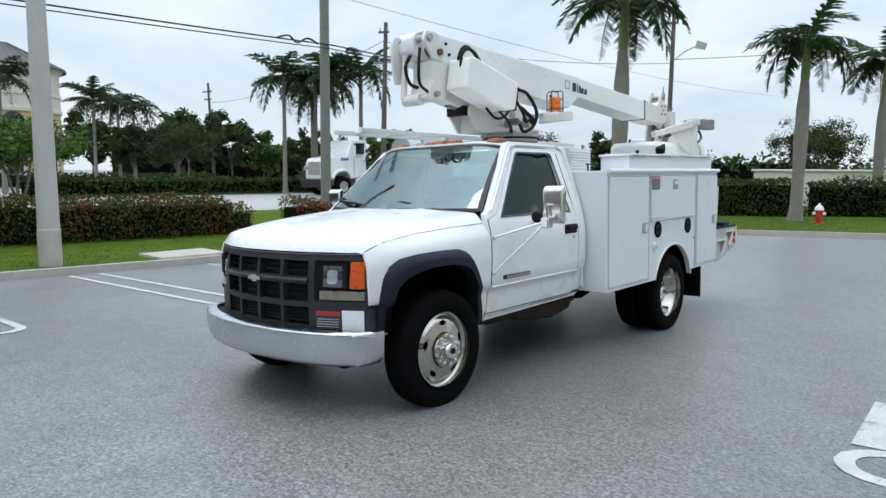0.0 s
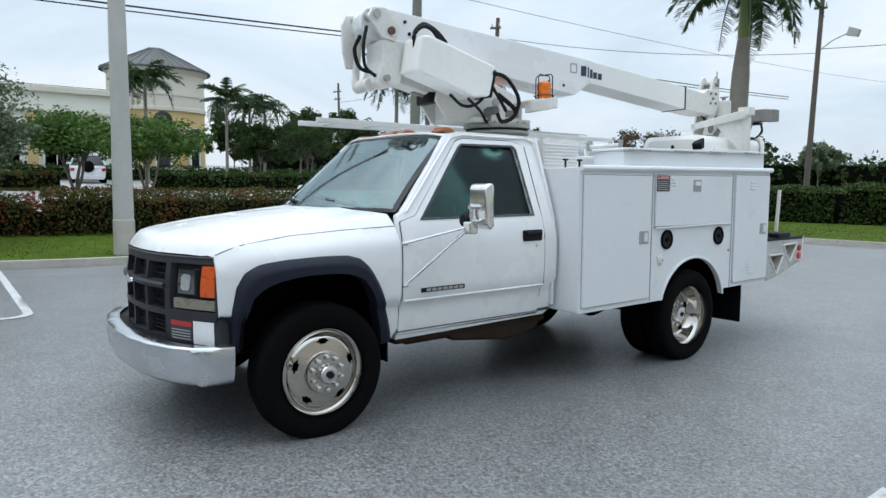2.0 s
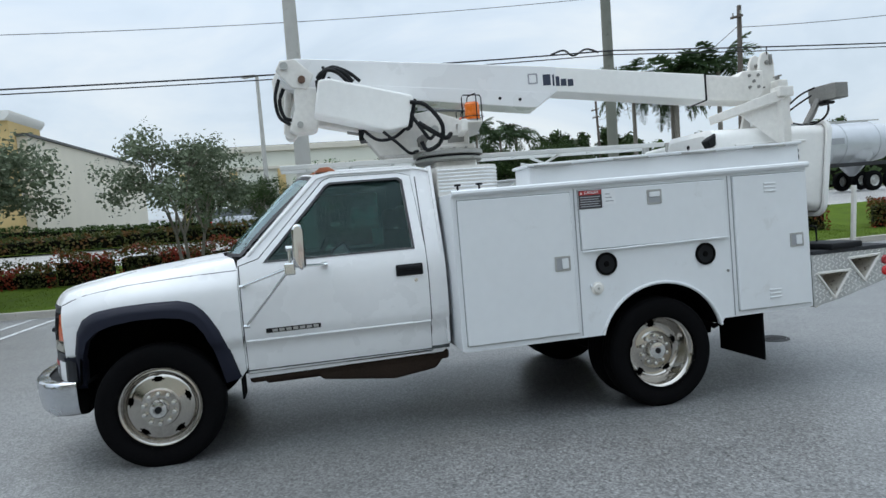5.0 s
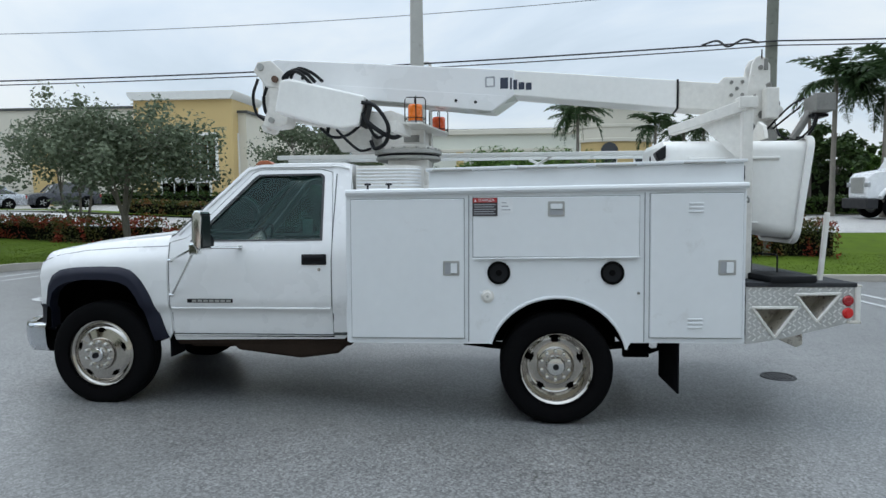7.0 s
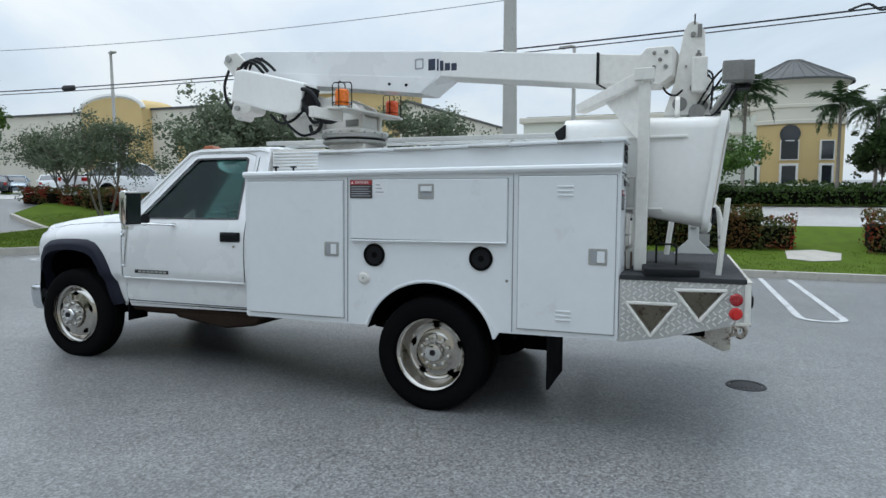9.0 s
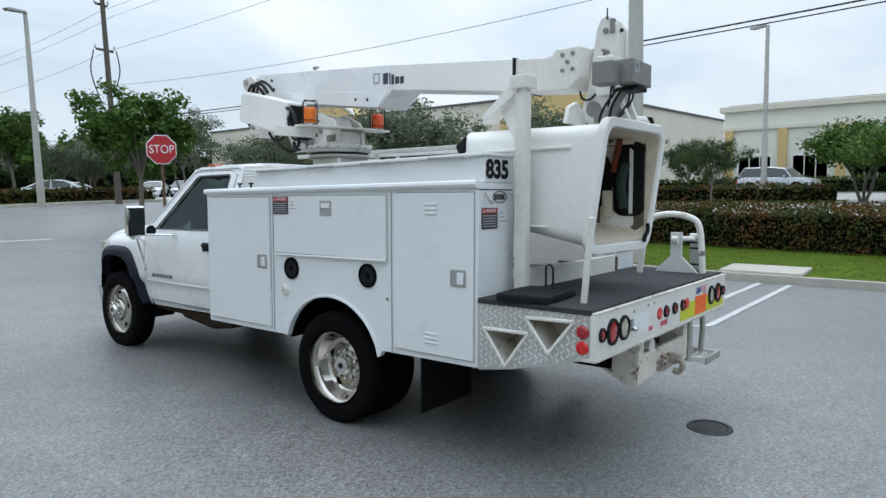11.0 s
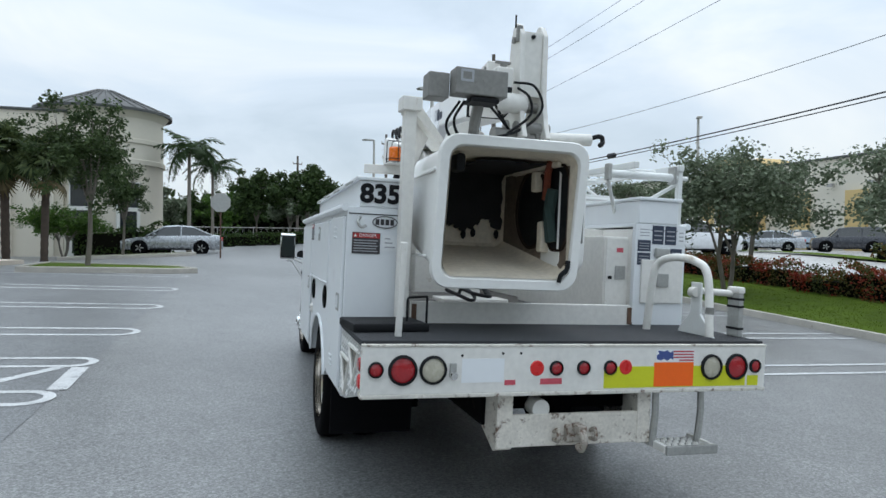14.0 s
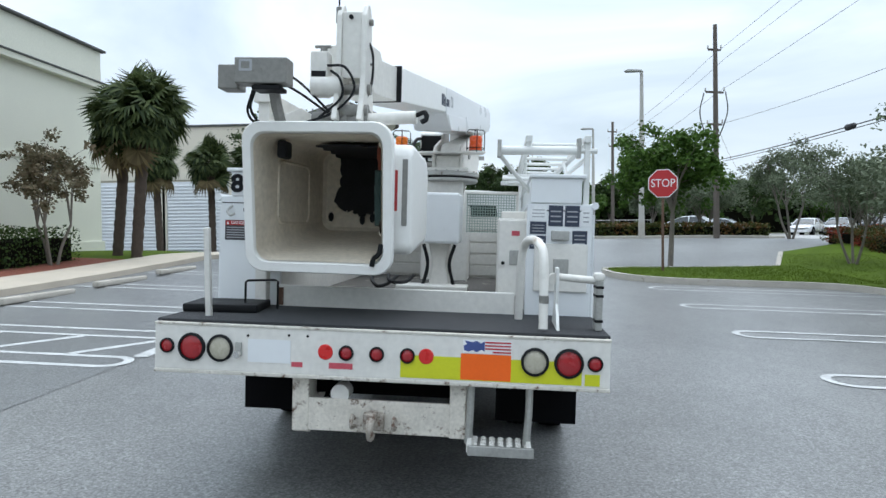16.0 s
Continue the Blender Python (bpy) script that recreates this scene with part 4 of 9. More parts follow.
for k, (x, y, s, kind, lab) in enumerate((
        (-12.2, -1.75, 1.04, SILVER[1], "silvery olive multi-stemmed tree behind the hedge"),
        (-11.3, -6.85, 1.0, SILVER[2], "silvery olive tree with forked stems on the verge"),
        (-15.5, -10.9, 1.12, SILVER[1], "silvery olive multi-stemmed tree behind the hedge"),
        (-11.9, -13.4, 0.95, SILVER[1], "silvery olive tree with forked stems on the verge"),
        (-15.6, -19.5, 0.95, SILVER[0], "silvery olive multi-stemmed tree behind the hedge"),
        (-14.8, -25, 1.2, SILVER[1], "silvery olive tree on the far island"),
        (-6.1, -13.0, 0.98, GREEN[0], "bright green young tree on the stop sign island"),
        (-9.0, -31.5, 1.0, GREEN[1], "bright green tree on the far island"),
        (-12.5, -31, 1.1, SILVER[0], "silvery olive tree on the far island"),
        (-26.5, 5.6, 1.0, LOWGREEN, "bright green tree before the shops"),
        (-30.5, 3.4, 1.1, LOWGREEN, "bright green tree before the shops"),
        (-21.2, -0.4, 0.55, OAK[0], "small dark green clipped tree"),
        (-29.0, -3.8, 0.64, OAK[0], "small dark green clipped tree"),
        (-36.2, 17.3, 0.95, OAK[0], "rounded dark green tree beyond the street"),
        (5.65, -10.9, 0.92, YOUNGOAK, "young dark green oak on the planting island"),
        (6.9, -23.8, 0.86, YOUNGOAK, "young dark green oak on the planting island"),
        (9.7, -25.8, 0.72, LOWGREEN, "low green tree beside the wall"),
        (0.8, -49.6, 0.95, OAK[1], "broad dark green tree beyond the far drive"),
        (-3.4, -49.2, 1.0, OAK[1], "broad dark green tree beyond the far drive"),
        (-5.4, 41, 1.1, OAK[0], "thin dark tree beyond the north wall"),
        (-17.2, 27.6, 1.0, RUSTY, "sparse rusty-leaved tree on the far verge"),
        (-40, 20, 0.8, OAK[1], "dark green tree beyond the street"),
        (-38, 15.3, 0.6, OAK[1], "dark green tree beyond the street"))):
    plant_tree(kind, x, y, lab, s, 37 * k)
crape = thing("tree", "sparse grey crape myrtle with pale stems in the red mulch", "tree", pose(10.2, -6.4, ground_z(10.2, -6.4) + 0.1))
part("trunk", CRAPE[0], None, crape)
part("crown", CRAPE[1], None, crape)

# far tree belts
rng = random.Random(77)
belt = [(-3 + 3.4 * k, -66 + rng.uniform(-5, 5)) for k in range(-7, 9)] + [(-34 - 5 * k, -78 + rng.uniform(-6, 6)) for k in range(0, 14)] + \
       [(-58 + rng.uniform(-4, 4), 22 + 5 * k) for k in range(0, 9)] + [(-62 + 7 * k, 84 + rng.uniform(-6, 6)) for k in range(0, 5)]
for k, (x, y) in enumerate(belt):
    plant_tree((FAR[0], FAR[1], FAR[0], FAR[2])[k % 4], x, y, "tree of a distant dark green tree line", rng.uniform(0.8, 1.15), rng.uniform(0, 360), 0, "distant tree line")


def hedge(name, path, w, h, seed, material, label, density=560, leaf=0.064, top_noise=0.12, category="hedge", kind="", group=""):
    """A clipped hedge: near-black boxes paint the shade inside, many small leaves over an uneven surface."""
    rng = random.Random(seed)
    t = thing(name, label, category, None, group, kind)
    verts, faces = [], []
    cores = []
    for (x0, y0), (x1, y1) in zip(path, path[1:]):
        L = math.hypot(x1 - x0, y1 - y0)
        d = Vector((x1 - x0, y1 - y0)) / L
        nrm = Vector((-d.y, d.x))
        n = int(L * (2 * h + w) * density)
        for _ in range(n):
            s = rng.uniform(-0.1, L + 0.1)
            q = rng.uniform(0, 2 * h + w)
            wob = noise.noise(Vector((s * 0.9 + seed, x0, q))) * top_noise + noise.noise(Vector((s * 4 + seed, y0, q * 3))) * 0.05
            dep = rng.uniform(-0.19, 0.06) + wob
            if q < h:
                u, z, nv = -w / 2 - dep, q, Vector((-nrm.x, -nrm.y, 0.25))
            elif q < h + w:
                u, z, nv = q - h - w / 2, h + dep, Vector((0, 0, 1))
            else:
                u, z, nv = w / 2 + dep, 2 * h + w - q, Vector((nrm.x, nrm.y, 0.25))
            px, py = x0 + d.x * s + nrm.x * u, y0 + d.y * s + nrm.y * u
            p = Vector((px, py, ground_z(px, py) + 0.1 + z))
            a = Vector((rng.gauss(0, 1), rng.gauss(0, 1), rng.gauss(0, 1))).normalized()
            sz = leaf * rng.uniform(0.6, 1.4)
            b = a.cross(nv + a.orthogonal() * 0.6).normalized() * sz * 0.45
            a *= sz
            k = len(verts)
            verts += [tuple(p - a * .5), tuple(p + b), tuple(p + a * .5), tuple(p - b)]
            faces.append((k, k + 1, k + 2, k + 3))
        # core boxes: the dark gaps between leaves are put in as colour
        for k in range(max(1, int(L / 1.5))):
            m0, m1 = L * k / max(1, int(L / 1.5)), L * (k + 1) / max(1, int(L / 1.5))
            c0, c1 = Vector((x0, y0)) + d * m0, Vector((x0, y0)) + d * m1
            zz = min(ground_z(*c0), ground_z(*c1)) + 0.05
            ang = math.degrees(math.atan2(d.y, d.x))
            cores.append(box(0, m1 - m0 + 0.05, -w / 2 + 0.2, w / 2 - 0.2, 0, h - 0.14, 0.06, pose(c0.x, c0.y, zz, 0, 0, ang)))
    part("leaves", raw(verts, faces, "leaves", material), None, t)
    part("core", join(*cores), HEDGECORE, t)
    return t


hedge("hedge", [(-13.95, 0.3), (-13.7, 6.9)], 1.3, 1.0, 1, HEDGEM, "clipped dark green and bronze hedge on the verge")
rng = random.Random(8)
yy = 0.0
while yy > -20.5:
    run = rng.uniform(1.1, 2.2)
    xx = -14.0 + 0.045 * (yy + 2) + rng.uniform(-0.2, 0.2)
    hedge("croton_bush", [(xx, yy), (xx - 0.05, yy - run)], rng.uniform(0.8, 1.1), rng.uniform(0.78, 1.0) if yy > -4.5 else rng.uniform(0.55, 0.8), int(-yy * 10), CROTON if rng.random() < 0.75 else HEDGEM, "low loose bush of red and green crotons on the verge", top_noise=0.3, group="croton bushes")
    yy -= run + rng.uniform(0.1, 0.45)
hedge("croton_bush", [(-13.2, 14.5), (-12.6, 17.0)], 1.2, 0.8, 61, CROTON, "loose red and green croton bush on the north verge", top_noise=0.3, group="croton bushes")
hedge("croton_bush", [(-12.0, 18.5), (-9.4, 21.5)], 1.3, 0.85, 62, CROTON, "loose red and green croton bush on the north verge", top_noise=0.3, group="croton bushes")
hedge("croton_bush", [(-13.7, 7.0), (-13.6, 7.7)], 0.9, 0.75, 4, CROTON, "loose red croton bush at the end of the hedge", top_noise=0.3)
hedge("croton_bush", [(-13.7, 9.4), (-13.5, 12.2)], 1.3, 0.85, 5, CROTON, "loose red and green croton bush beside the pole", top_noise=0.3)
hedge("croton_bush", [(-13.5, -0.6), (-13.4, 0.5)], 0.5, 0.75, 6, CROTON, "red croton growing out of the hedge", top_noise=0.25)
hedge("hedge", [(-10.6, 27.6), (-7.4, 27.6)], 1.5, 1.5, 7, HEDGEG, "tall green clipped hedge behind the north verge", density=190, leaf=0.11)
hedge("hedge", [(-7, 27.6), (-3.6, 27.6)], 1.4, 1.6, 8, HEDGEG, "tall green clipped hedge behind the north verge", density=190, leaf=0.11)
hedge("hedge", [(-2.9, 28.2), (2.0, 28.2)], 1.3, 1.45, 9, HEDGEG, "green shrubs behind the hydrant", density=190, leaf=0.11, top_noise=0.3)
hedge("hedge", [(10.9, -7.6), (11.1, 0)], 1.2, 0.85, 10, HEDGEG, "clipped green hedge in the mulch by the wall", density=260)
hedge("hedge", [(-6.0, -29.5), (-15.6, -30.5)], 1.2, 0.7, 11, HEDGEM, "low bronze hedge on the far island", density=150, leaf=0.12)
hedge("hedge", [(-29, -17), (-29, 2.5)], 1.0, 0.75, 12, HEDGEM, "low hedge along the far side of the street", density=90, leaf=0.14)
hedge("hedge", [(-29, 6.5), (-29, 30)], 1.0, 0.8, 13, HEDGEG, "low green hedge along the far side of the street", density=90, leaf=0.14)
hedge("hedge", [(-46.6, -30), (-46.6, 26)], 1.2, 0.9, 14, HEDGEG, "green shrubs at the foot of the shops", density=60, leaf=0.16, top_noise=0.3)
hedge("shrub", [(5.4, -28.9), (9.8, -28.4)], 1.0, 1.3, 71, HEDGEG, "dark green shrubs at the foot of the cream tower", density=120, leaf=0.13, top_noise=0.6)
hedge("hedge", [(9, -47), (-4, -47.5)], 1.0, 0.9, 15, HEDGEG, "low hedge before the far fence", density=70, leaf=0.15)


# rough woods that close the distance
for k, (pth, h) in enumerate((([(-62, -84), (-20, -76)], 5.0), ([(-20, -74), (14, -70)], 4.2), ([(14, -66), (50, -60)], 5.0), ([(-66, 62), (-64, 26)], 3.2), ([(-38, 58), (-60, 62)], 3.0), ([(-38, 52), (-33, 27)], 1.5),
                              ([(50, 104), (6, 102)], 2.4), ([(6, 100), (-46, 90)], 3.0), ([(-120, -100), (-64, -86)], 6.0))):
    hedge("woods", pth, 5.0, h, 40 + k, LEAFD, "distant ragged belt of dark green trees and shrubs", density=6.5, leaf=0.62, top_noise=2.6, category="woods", kind="stuff")


def frond_mesh(length, droop, width, material, name="frond", n=26):
    """A feather palm leaf: an arched midrib with rows of narrow hanging leaflets."""
    verts, faces = [], []
    pts = []
    for k in range(n + 1):
        t = k / n
        pts.append(Vector((length * (t - 0.18 * droop * t * t), 0, length * (0.55 * t - droop * t * t))))
    for k in range(n):
        a, b = pts[k], pts[k + 1]
        w = 0.03 * (1 - k / n) + 0.008
        j = len(verts)
        verts += [(a.x, -w, a.z), (a.x, w, a.z), (b.x, w * 0.9, b.z), (b.x, -w * 0.9, b.z)]
        faces.append((j, j + 1, j + 2, j + 3))
        t = (k + 0.5) / n
        if t < 0.1:
            continue
        L = width * math.sin(math.pi * min(1, 0.12 + t * 0.88)) ** 0.6
        for s in (-1, 1):
            for off in (0.0, 0.5):
                p = a.lerp(b, off)
                tip = p + Vector((L * 0.45, s * L * 0.85, -L * (0.35 + 0.25 * math.sin(k * 1.7 + s))))
                j = len(verts)
                hw = 0.028
                verts += [(p.x - hw, s * 0.01, p.z), (p.x + hw, s * 0.01, p.z), ((p.x + tip.x) / 2 + hw, (p.y + tip.y) / 2, (p.z + tip.z) / 2 + L * 0.06), tuple(tip), ((p.x + tip.x) / 2 - hw, (p.y + tip.y) / 2, (p.z + tip.z) / 2 + L * 0.06)]
                faces += [(j, j + 1, j + 2, j + 4), (j + 4, j + 2, j + 3)]
    return raw(verts, faces, name, material)


FRONDS = [frond_mesh(2.35, 0.85, 0.6, FROND), frond_mesh(2.2, 1.15, 0.6, FROND), frond_mesh(2.1, 0.5, 0.55, FROND)]
ROYAL_TRUNK = mesh_from(lathe([(0.30, -0.1), (0.29, 0.1), (0.22, 0.6), (0.20, 1.6), (0.24, 3.0), (0.22, 4.2), (0.15, 5.0), (0.13, 5.15)], 14), "trunk", PALMBARK)
ROYAL_SHAFT = mesh_from(lathe([(0.135, 5.1), (0.155, 5.3), (0.13, 6.1), (0.07, 6.7), (0.0, 6.8)], 12), "crownshaft", SHAFT)
SLIM_TRUNK = mesh_from(lathe([(0.17, -0.1), (0.12, 0.5), (0.10, 3), (0.09, 5.6), (0.05, 5.9)], 10), "trunk", PALMBARK)


def palm(x, y, s, label, seed, royal=False, wind=(0, 0), n=23):
    rng = random.Random(seed)
    t = thing("palm_tree", label, "palm tree", pose(x, y, ground_z(x, y) + 0.1, 0, 0, rng.uniform(0, 360)))
    t.scale = (s, s, s)
    part("trunk", ROYAL_TRUNK if royal else SLIM_TRUNK, None, t)
    if royal:
        part("crownshaft", ROYAL_SHAFT, None, t, "smooth green crownshaft")
    top = 6.55 if royal else 5.75
    for k in range(n):
        part("frond", FRONDS[k % 3], None, t, m=pose(0, 0, top, rng.uniform(-12, 12), rng.choice([-35, -18, 0, 12, 22]) + rng.uniform(-8, 8), k * 360 / n * 2.4 + rng.uniform(-12, 12)))


palm(-2.4, 23.6, 1.0, "royal palm with a grey trunk beside the hydrant", 1, True)
palm(-7.05, 18.6, 1.2, "royal palm with a grey trunk on the north verge", 2, True)
palm(-0.6, 28.5, 0.95, "royal palm behind the north verge", 3, True)
for k, (x, y, s) in enumerate(((-37.5, 8.2, 1.05), (-38.2, 13.2, 0.92), (-40.5, 15.6, 0.92), (-42.5, 17.5, 0.95), (-27.2, 18.9, 1.1), (-25.4, 20.3, 1.1), (-24.6, 22.2, 1.15), (-27.9, 21.6, 1.15), (-30, 23, 1.05))):
    palm(x, y, s, "slender palm with arching fronds beyond the street", 10 + k)
palm(4.6, -30.0, 0.95, "slender palm with arching fronds near the parked car", 30)
palm(3.6, -34.5, 0.85, "slender palm with arching fronds near the parked car", 31)
palm(-9.65, 19.6, 0.37, "short young palm behind the verge", 32)
palm(-9.8, 20.7, 0.37, "short young palm behind the verge", 33)


def fan_leaf(seed):
    rng = random.Random(seed)
    verts, faces = [], []
    verts += [(0, -0.012, 0), (0, 0.012, 0), (0.6, 0.01, 0.16), (0.6, -0.01, 0.16)]
    faces.append((0, 1, 2, 3))
    for k in range(17):
        a = radians(-105 + 210 * k / 16)
        L = 0.62 * (1 - 0.3 * abs(k - 8) / 8)
        mid = Vector((0.6 + math.cos(a) * L * 0.55, math.sin(a) * L * 0.55, 0.16 + 0.03 * math.cos(a)))
        tip = Vector((0.6 + math.cos(a) * L, math.sin(a) * L, 0.16 - 0.22 * L - rng.uniform(0, .12)))
        side = Vector((-math.sin(a), math.cos(a), 0)) * 0.045
        j = len(verts)
        verts += [(0.6, 0, 0.16), tuple(mid + side), tuple(tip), tuple(mid - side)]
        faces.append((j, j + 1, j + 2, j + 3))
    return verts, faces


FAN = raw(*fan_leaf(3), "fan_leaf", FANLEAF)
FANDRY = raw(*fan_leaf(4), "dry_leaf", DEADLEAF)
SABAL_TRUNK = mesh_from(lathe([(0.14, -0.1)] + [(0.115 + (0.018 if k % 2 else 0), 0.1 + 0.14 * k) for k in range(18)] + [(0.14, 2.75), (0.18, 3.1), (0.08, 3.4)], 12), "trunk", BROWNPALM)


def sabal(x, y, s, label, seed, n=190, dry=2, lean=0.0):
    rng = random.Random(seed)
    t = thing("cabbage_palm", label, "palm tree", pose(x, y, ground_z(x, y) + 0.1, rng.uniform(-2, 2), rng.uniform(-2, 2) + lean, 0))
    t.scale = (s, s, s)
    part("trunk", SABAL_TRUNK, None, t)
    for k in range(n):
        part("fan_leaf", FAN, None, t, m=pose(0, 0, 3.25 + rng.uniform(-0.1, 0.2), rng.uniform(-30, 30), rng.choice([-75, -50, -25, -5, 15, 35, 55]) + rng.uniform(-14, 14), k * 137.5) @ pose(0, 0, 0, rng.uniform(-60, 60), 0, 0) @ Matrix.Scale(rng.uniform(0.5, 0.98), 4))
    for k in range(dry):
        part("dry_leaf", FANDRY, None, t, "dry brown fan leaf", m=pose(0, 0, 3.0, 0, rng.uniform(50, 80), k * 77 + 20))


sabal(9.5, -8.9, 1.22, "cabbage palm with a brown trunk and dense fan crown", 1, lean=-7)
sabal(10.3, -9.3, 1.16, "cabbage palm with a brown trunk and dense fan crown", 2, lean=-6)
for k, (x, y, s) in enumerate(((12.5, -20.5, 1.22), (10.75, -21.5, 1.28), (9.25, -20.9, 1.15), (13.9, -18.4, 1.2))):
    sabal(x, y, s, "cabbage palm in the row before the wall", 5 + k, 120, 3)


# ---- signs and hydrant ----
stop = thing("stop_sign", "red octagonal stop sign on a brown steel post", "stop sign", pose(-5.1, -9.78, ground_z(-5.1, -9.78) + 0.12, 0, 0, 167))
zc = 2.70 - (ground_z(-5.1, -9.78) + 0.12)
octo = [(0.382 / math.cos(math.pi / 8) * math.cos(radians(22.5 + 45 * k)), zc + 0.382 / math.cos(math.pi / 8) * math.sin(radians(22.5 + 45 * k))) for k in range(8)]
inner = [(p[0] * 0.94, zc + (p[1] - zc) * 0.94) for p in octo]
part("post", box(-0.035, 0.035, 0.012, 0.05, -0.1, zc + 0.35, 0.006), RUSTM, stop, "brown steel post")
face = part("plate", prism(octo, "y", -0.004, 0.004), LABELWHITE, stop, "white-edged plate")
part("field", prism(inner, "y", -0.010, -0.006), STOPRED, face, "red field")
part("letters", lettering("STOP", 0.31, pose(0, -0.013, zc, 90, 0, 0), 0.002, 0.86), LABELWHITE, face, "white letters STOP")

hyd = thing("fire_hydrant", "red fire hydrant with a white bonnet on the lawn", "hydrant", pose(-1.35, 22.2, ground_z(-1.35, 22.2) + 0.12, 0, 0, 20))
part("barrel", lathe([(0.17, 0), (0.17, 0.05), (0.11, 0.06), (0.11, 0.42), (0.15, 0.44), (0.15, 0.48)], 16), HYDRANTRED, hyd)
part("bonnet", lathe([(0.15, 0.48), (0.14, 0.55), (0.09, 0.63), (0.04, 0.66), (0.04, 0.72), (0, 0.72)], 16), LABELWHITE, hyd, "white bonnet")
for s in (-1, 1):
    part("outlet_cap", rod((s * 0.1, 0, 0.36), (s * 0.2, 0, 0.36), 0.06), LABELWHITE, hyd, "white cap")
part("outlet_cap", rod((0, -0.1, 0.3), (0, -0.21, 0.3), 0.075), HYDRANTRED, hyd)

back_sign = thing("stop_sign", "grey back of a stop sign by the far drive", "stop sign", pose(2.6, -19.5, ground_z(2.6, -19.5)))
part("post", box(-0.03, 0.03, -0.03, 0.0, 0, 2.6, 0.005), RUSTM, back_sign)
part("plate", prism([(0.41 * math.cos(radians(22.5 + 45 * k)), 2.25 + 0.41 * math.sin(radians(22.5 + 45 * k))) for k in range(8)], "y", 0.004, 0.01), ZINC, back_sign, "bare aluminium back")


# ---- buildings ----
def window_part(parent, w, h, m, frame=0.08, bars=1, frame_mat=TRIMW, name="window"):
    """A window set in its opening: frame, pane and bars, in the xz plane of m, facing -y."""
    f = part(name, skin([(-w / 2 - frame, 0 - frame), (w / 2 + frame, -frame), (w / 2 + frame, h + frame), (-w / 2 - frame, h + frame)],
                        lambda u, v: (u, -0.06, v), 0.14, [[(-w / 2, 0), (w / 2, 0), (w / 2, h), (-w / 2, h)]], 2.0, (0, 1, 0)), frame_mat, parent, m=m)
    part("pane", box(-w / 2, w / 2, 0.0, 0.03, 0, h), DARKGLASS, f, "dark pane")
    for k in range(bars):
        xx = -w / 2 + w * (k + 1) / (bars + 1)
        part("bar", box(xx - 0.03, xx + 0.03, -0.04, 0.0, 0, h), frame_mat, f)
    return f


def tower(cx, cy, r, zb, z_eave, z_top, face_az, name="tower_building", shaft=None, label="round ochre and cream corner tower with a grey metal cone roof"):
    """A round corner tower: ochre shaft with door and windows, cream drum with mouldings, ribbed cone roof."""
    t = thing(name, label, "building", pose(cx, cy, 0, 0, 0, face_az))
    z_band = zb + (z_eave - zb) * 0.63
    part("base_wall", lathe([(r + 0.05, zb - 1), (r + 0.05, zb + 1.0), (r, zb + 1.05)], 40), PALEWALL, t, "pale plinth")
    part("wall", lathe([(r, zb + 1.0), (r, z_band)], 40), shaft or YELLOWWALL, t)
    part("drum", lathe([(r + 0.12, z_band), (r + 0.12, z_band + 0.25), (r + 0.02, z_band + 0.3), (r + 0.02, z_band + 1.1), (r + 0.1, z_band + 1.15), (r + 0.1, z_band + 1.35), (r, z_band + 1.4), (r, z_eave - 0.35), (r + 0.22, z_eave - 0.1), (r + 0.3, z_eave)], 40), CREAM, t, "cream drum with mouldings")
    roof = part("roof", lathe([(r + 0.5, z_eave - 0.05), (r + 0.5, z_eave + 0.1), (0.5, z_top - 0.12), (0.0, z_top)], 32), ROOFM, t, "grey standing seam metal", smooth=20)
    for k in range(32):
        a = k * math.tau / 32
        part("seam", rod(((r + 0.48) * math.cos(a), (r + 0.48) * math.sin(a), z_eave + 0.12), (0.5 * math.cos(a), 0.5 * math.sin(a), z_top - 0.1), 0.035, seg=5), ROOFM, roof)
    part("oculus", lathe([(0, 0.03), (0.55, 0.03), (0.55, 0.1), (0.68, 0.1), (0.68, -0.2)], 24, pose(r, 0, z_band - 0.75, 0, 90, 0)), DARKGLASS, t, "dark round window")
    for a in (-42, 0, 42):
        ca = radians(a)
        m = pose((r + 0.02) * math.cos(ca), (r + 0.02) * math.sin(ca), zb, 0, 0, a + 90)
        window_part(t, 1.1, 1.3, m @ pose(0, 0, (z_band - zb) * 0.52), 0.06, 0)
        window_part(t, 0.9, 2.2, m @ pose(0, 0, 0.1), 0.16, 0, name="door")


def wall_slab(parent, name, x0, x1, y0, y1, z0, z1, material, label=""):
    return part(name, box(x0, x1, y0, y1, z0, z1), material, parent, label)


tower(-52, 12.5, 3.55, 0.25, 8.65, 10.6, -8)
shop = thing("shop_building", "long cream shop building beside the tower", "building")
wall_slab(shop, "wall", -62, -49.6, -7.8, 10.0, -0.5, 6.3, PALEWALL)
part("cornice", box(-62.2, -49.3, -8.1, 9.2, 6.3, 6.75, 0.05), CREAM, shop, "projecting cream cornice")
part("band", box(-62, -49.4, -8.0, 9.2, 4.9, 5.15, 0.03), CREAM, shop)
part("roof", box(-61.8, -50, -7.6, 9.0, 6.75, 6.85), ROOFM, shop)
for k in range(4):
    window_part(shop, 2.2, 2.6, pose(-49.6, -5.6 + 3.7 * k, 0.3, 0, 0, 90), 0.15, 2)
    part("pilaster", box(-49.6, -49.35, -7.7 + 3.7 * k, -7.1 + 3.7 * k, 0, 4.9, 0.02), YELLOWWALL, shop, "ochre pilaster")

store = thing("warehouse_store", "long cream warehouse store with ochre entrance blocks", "building")
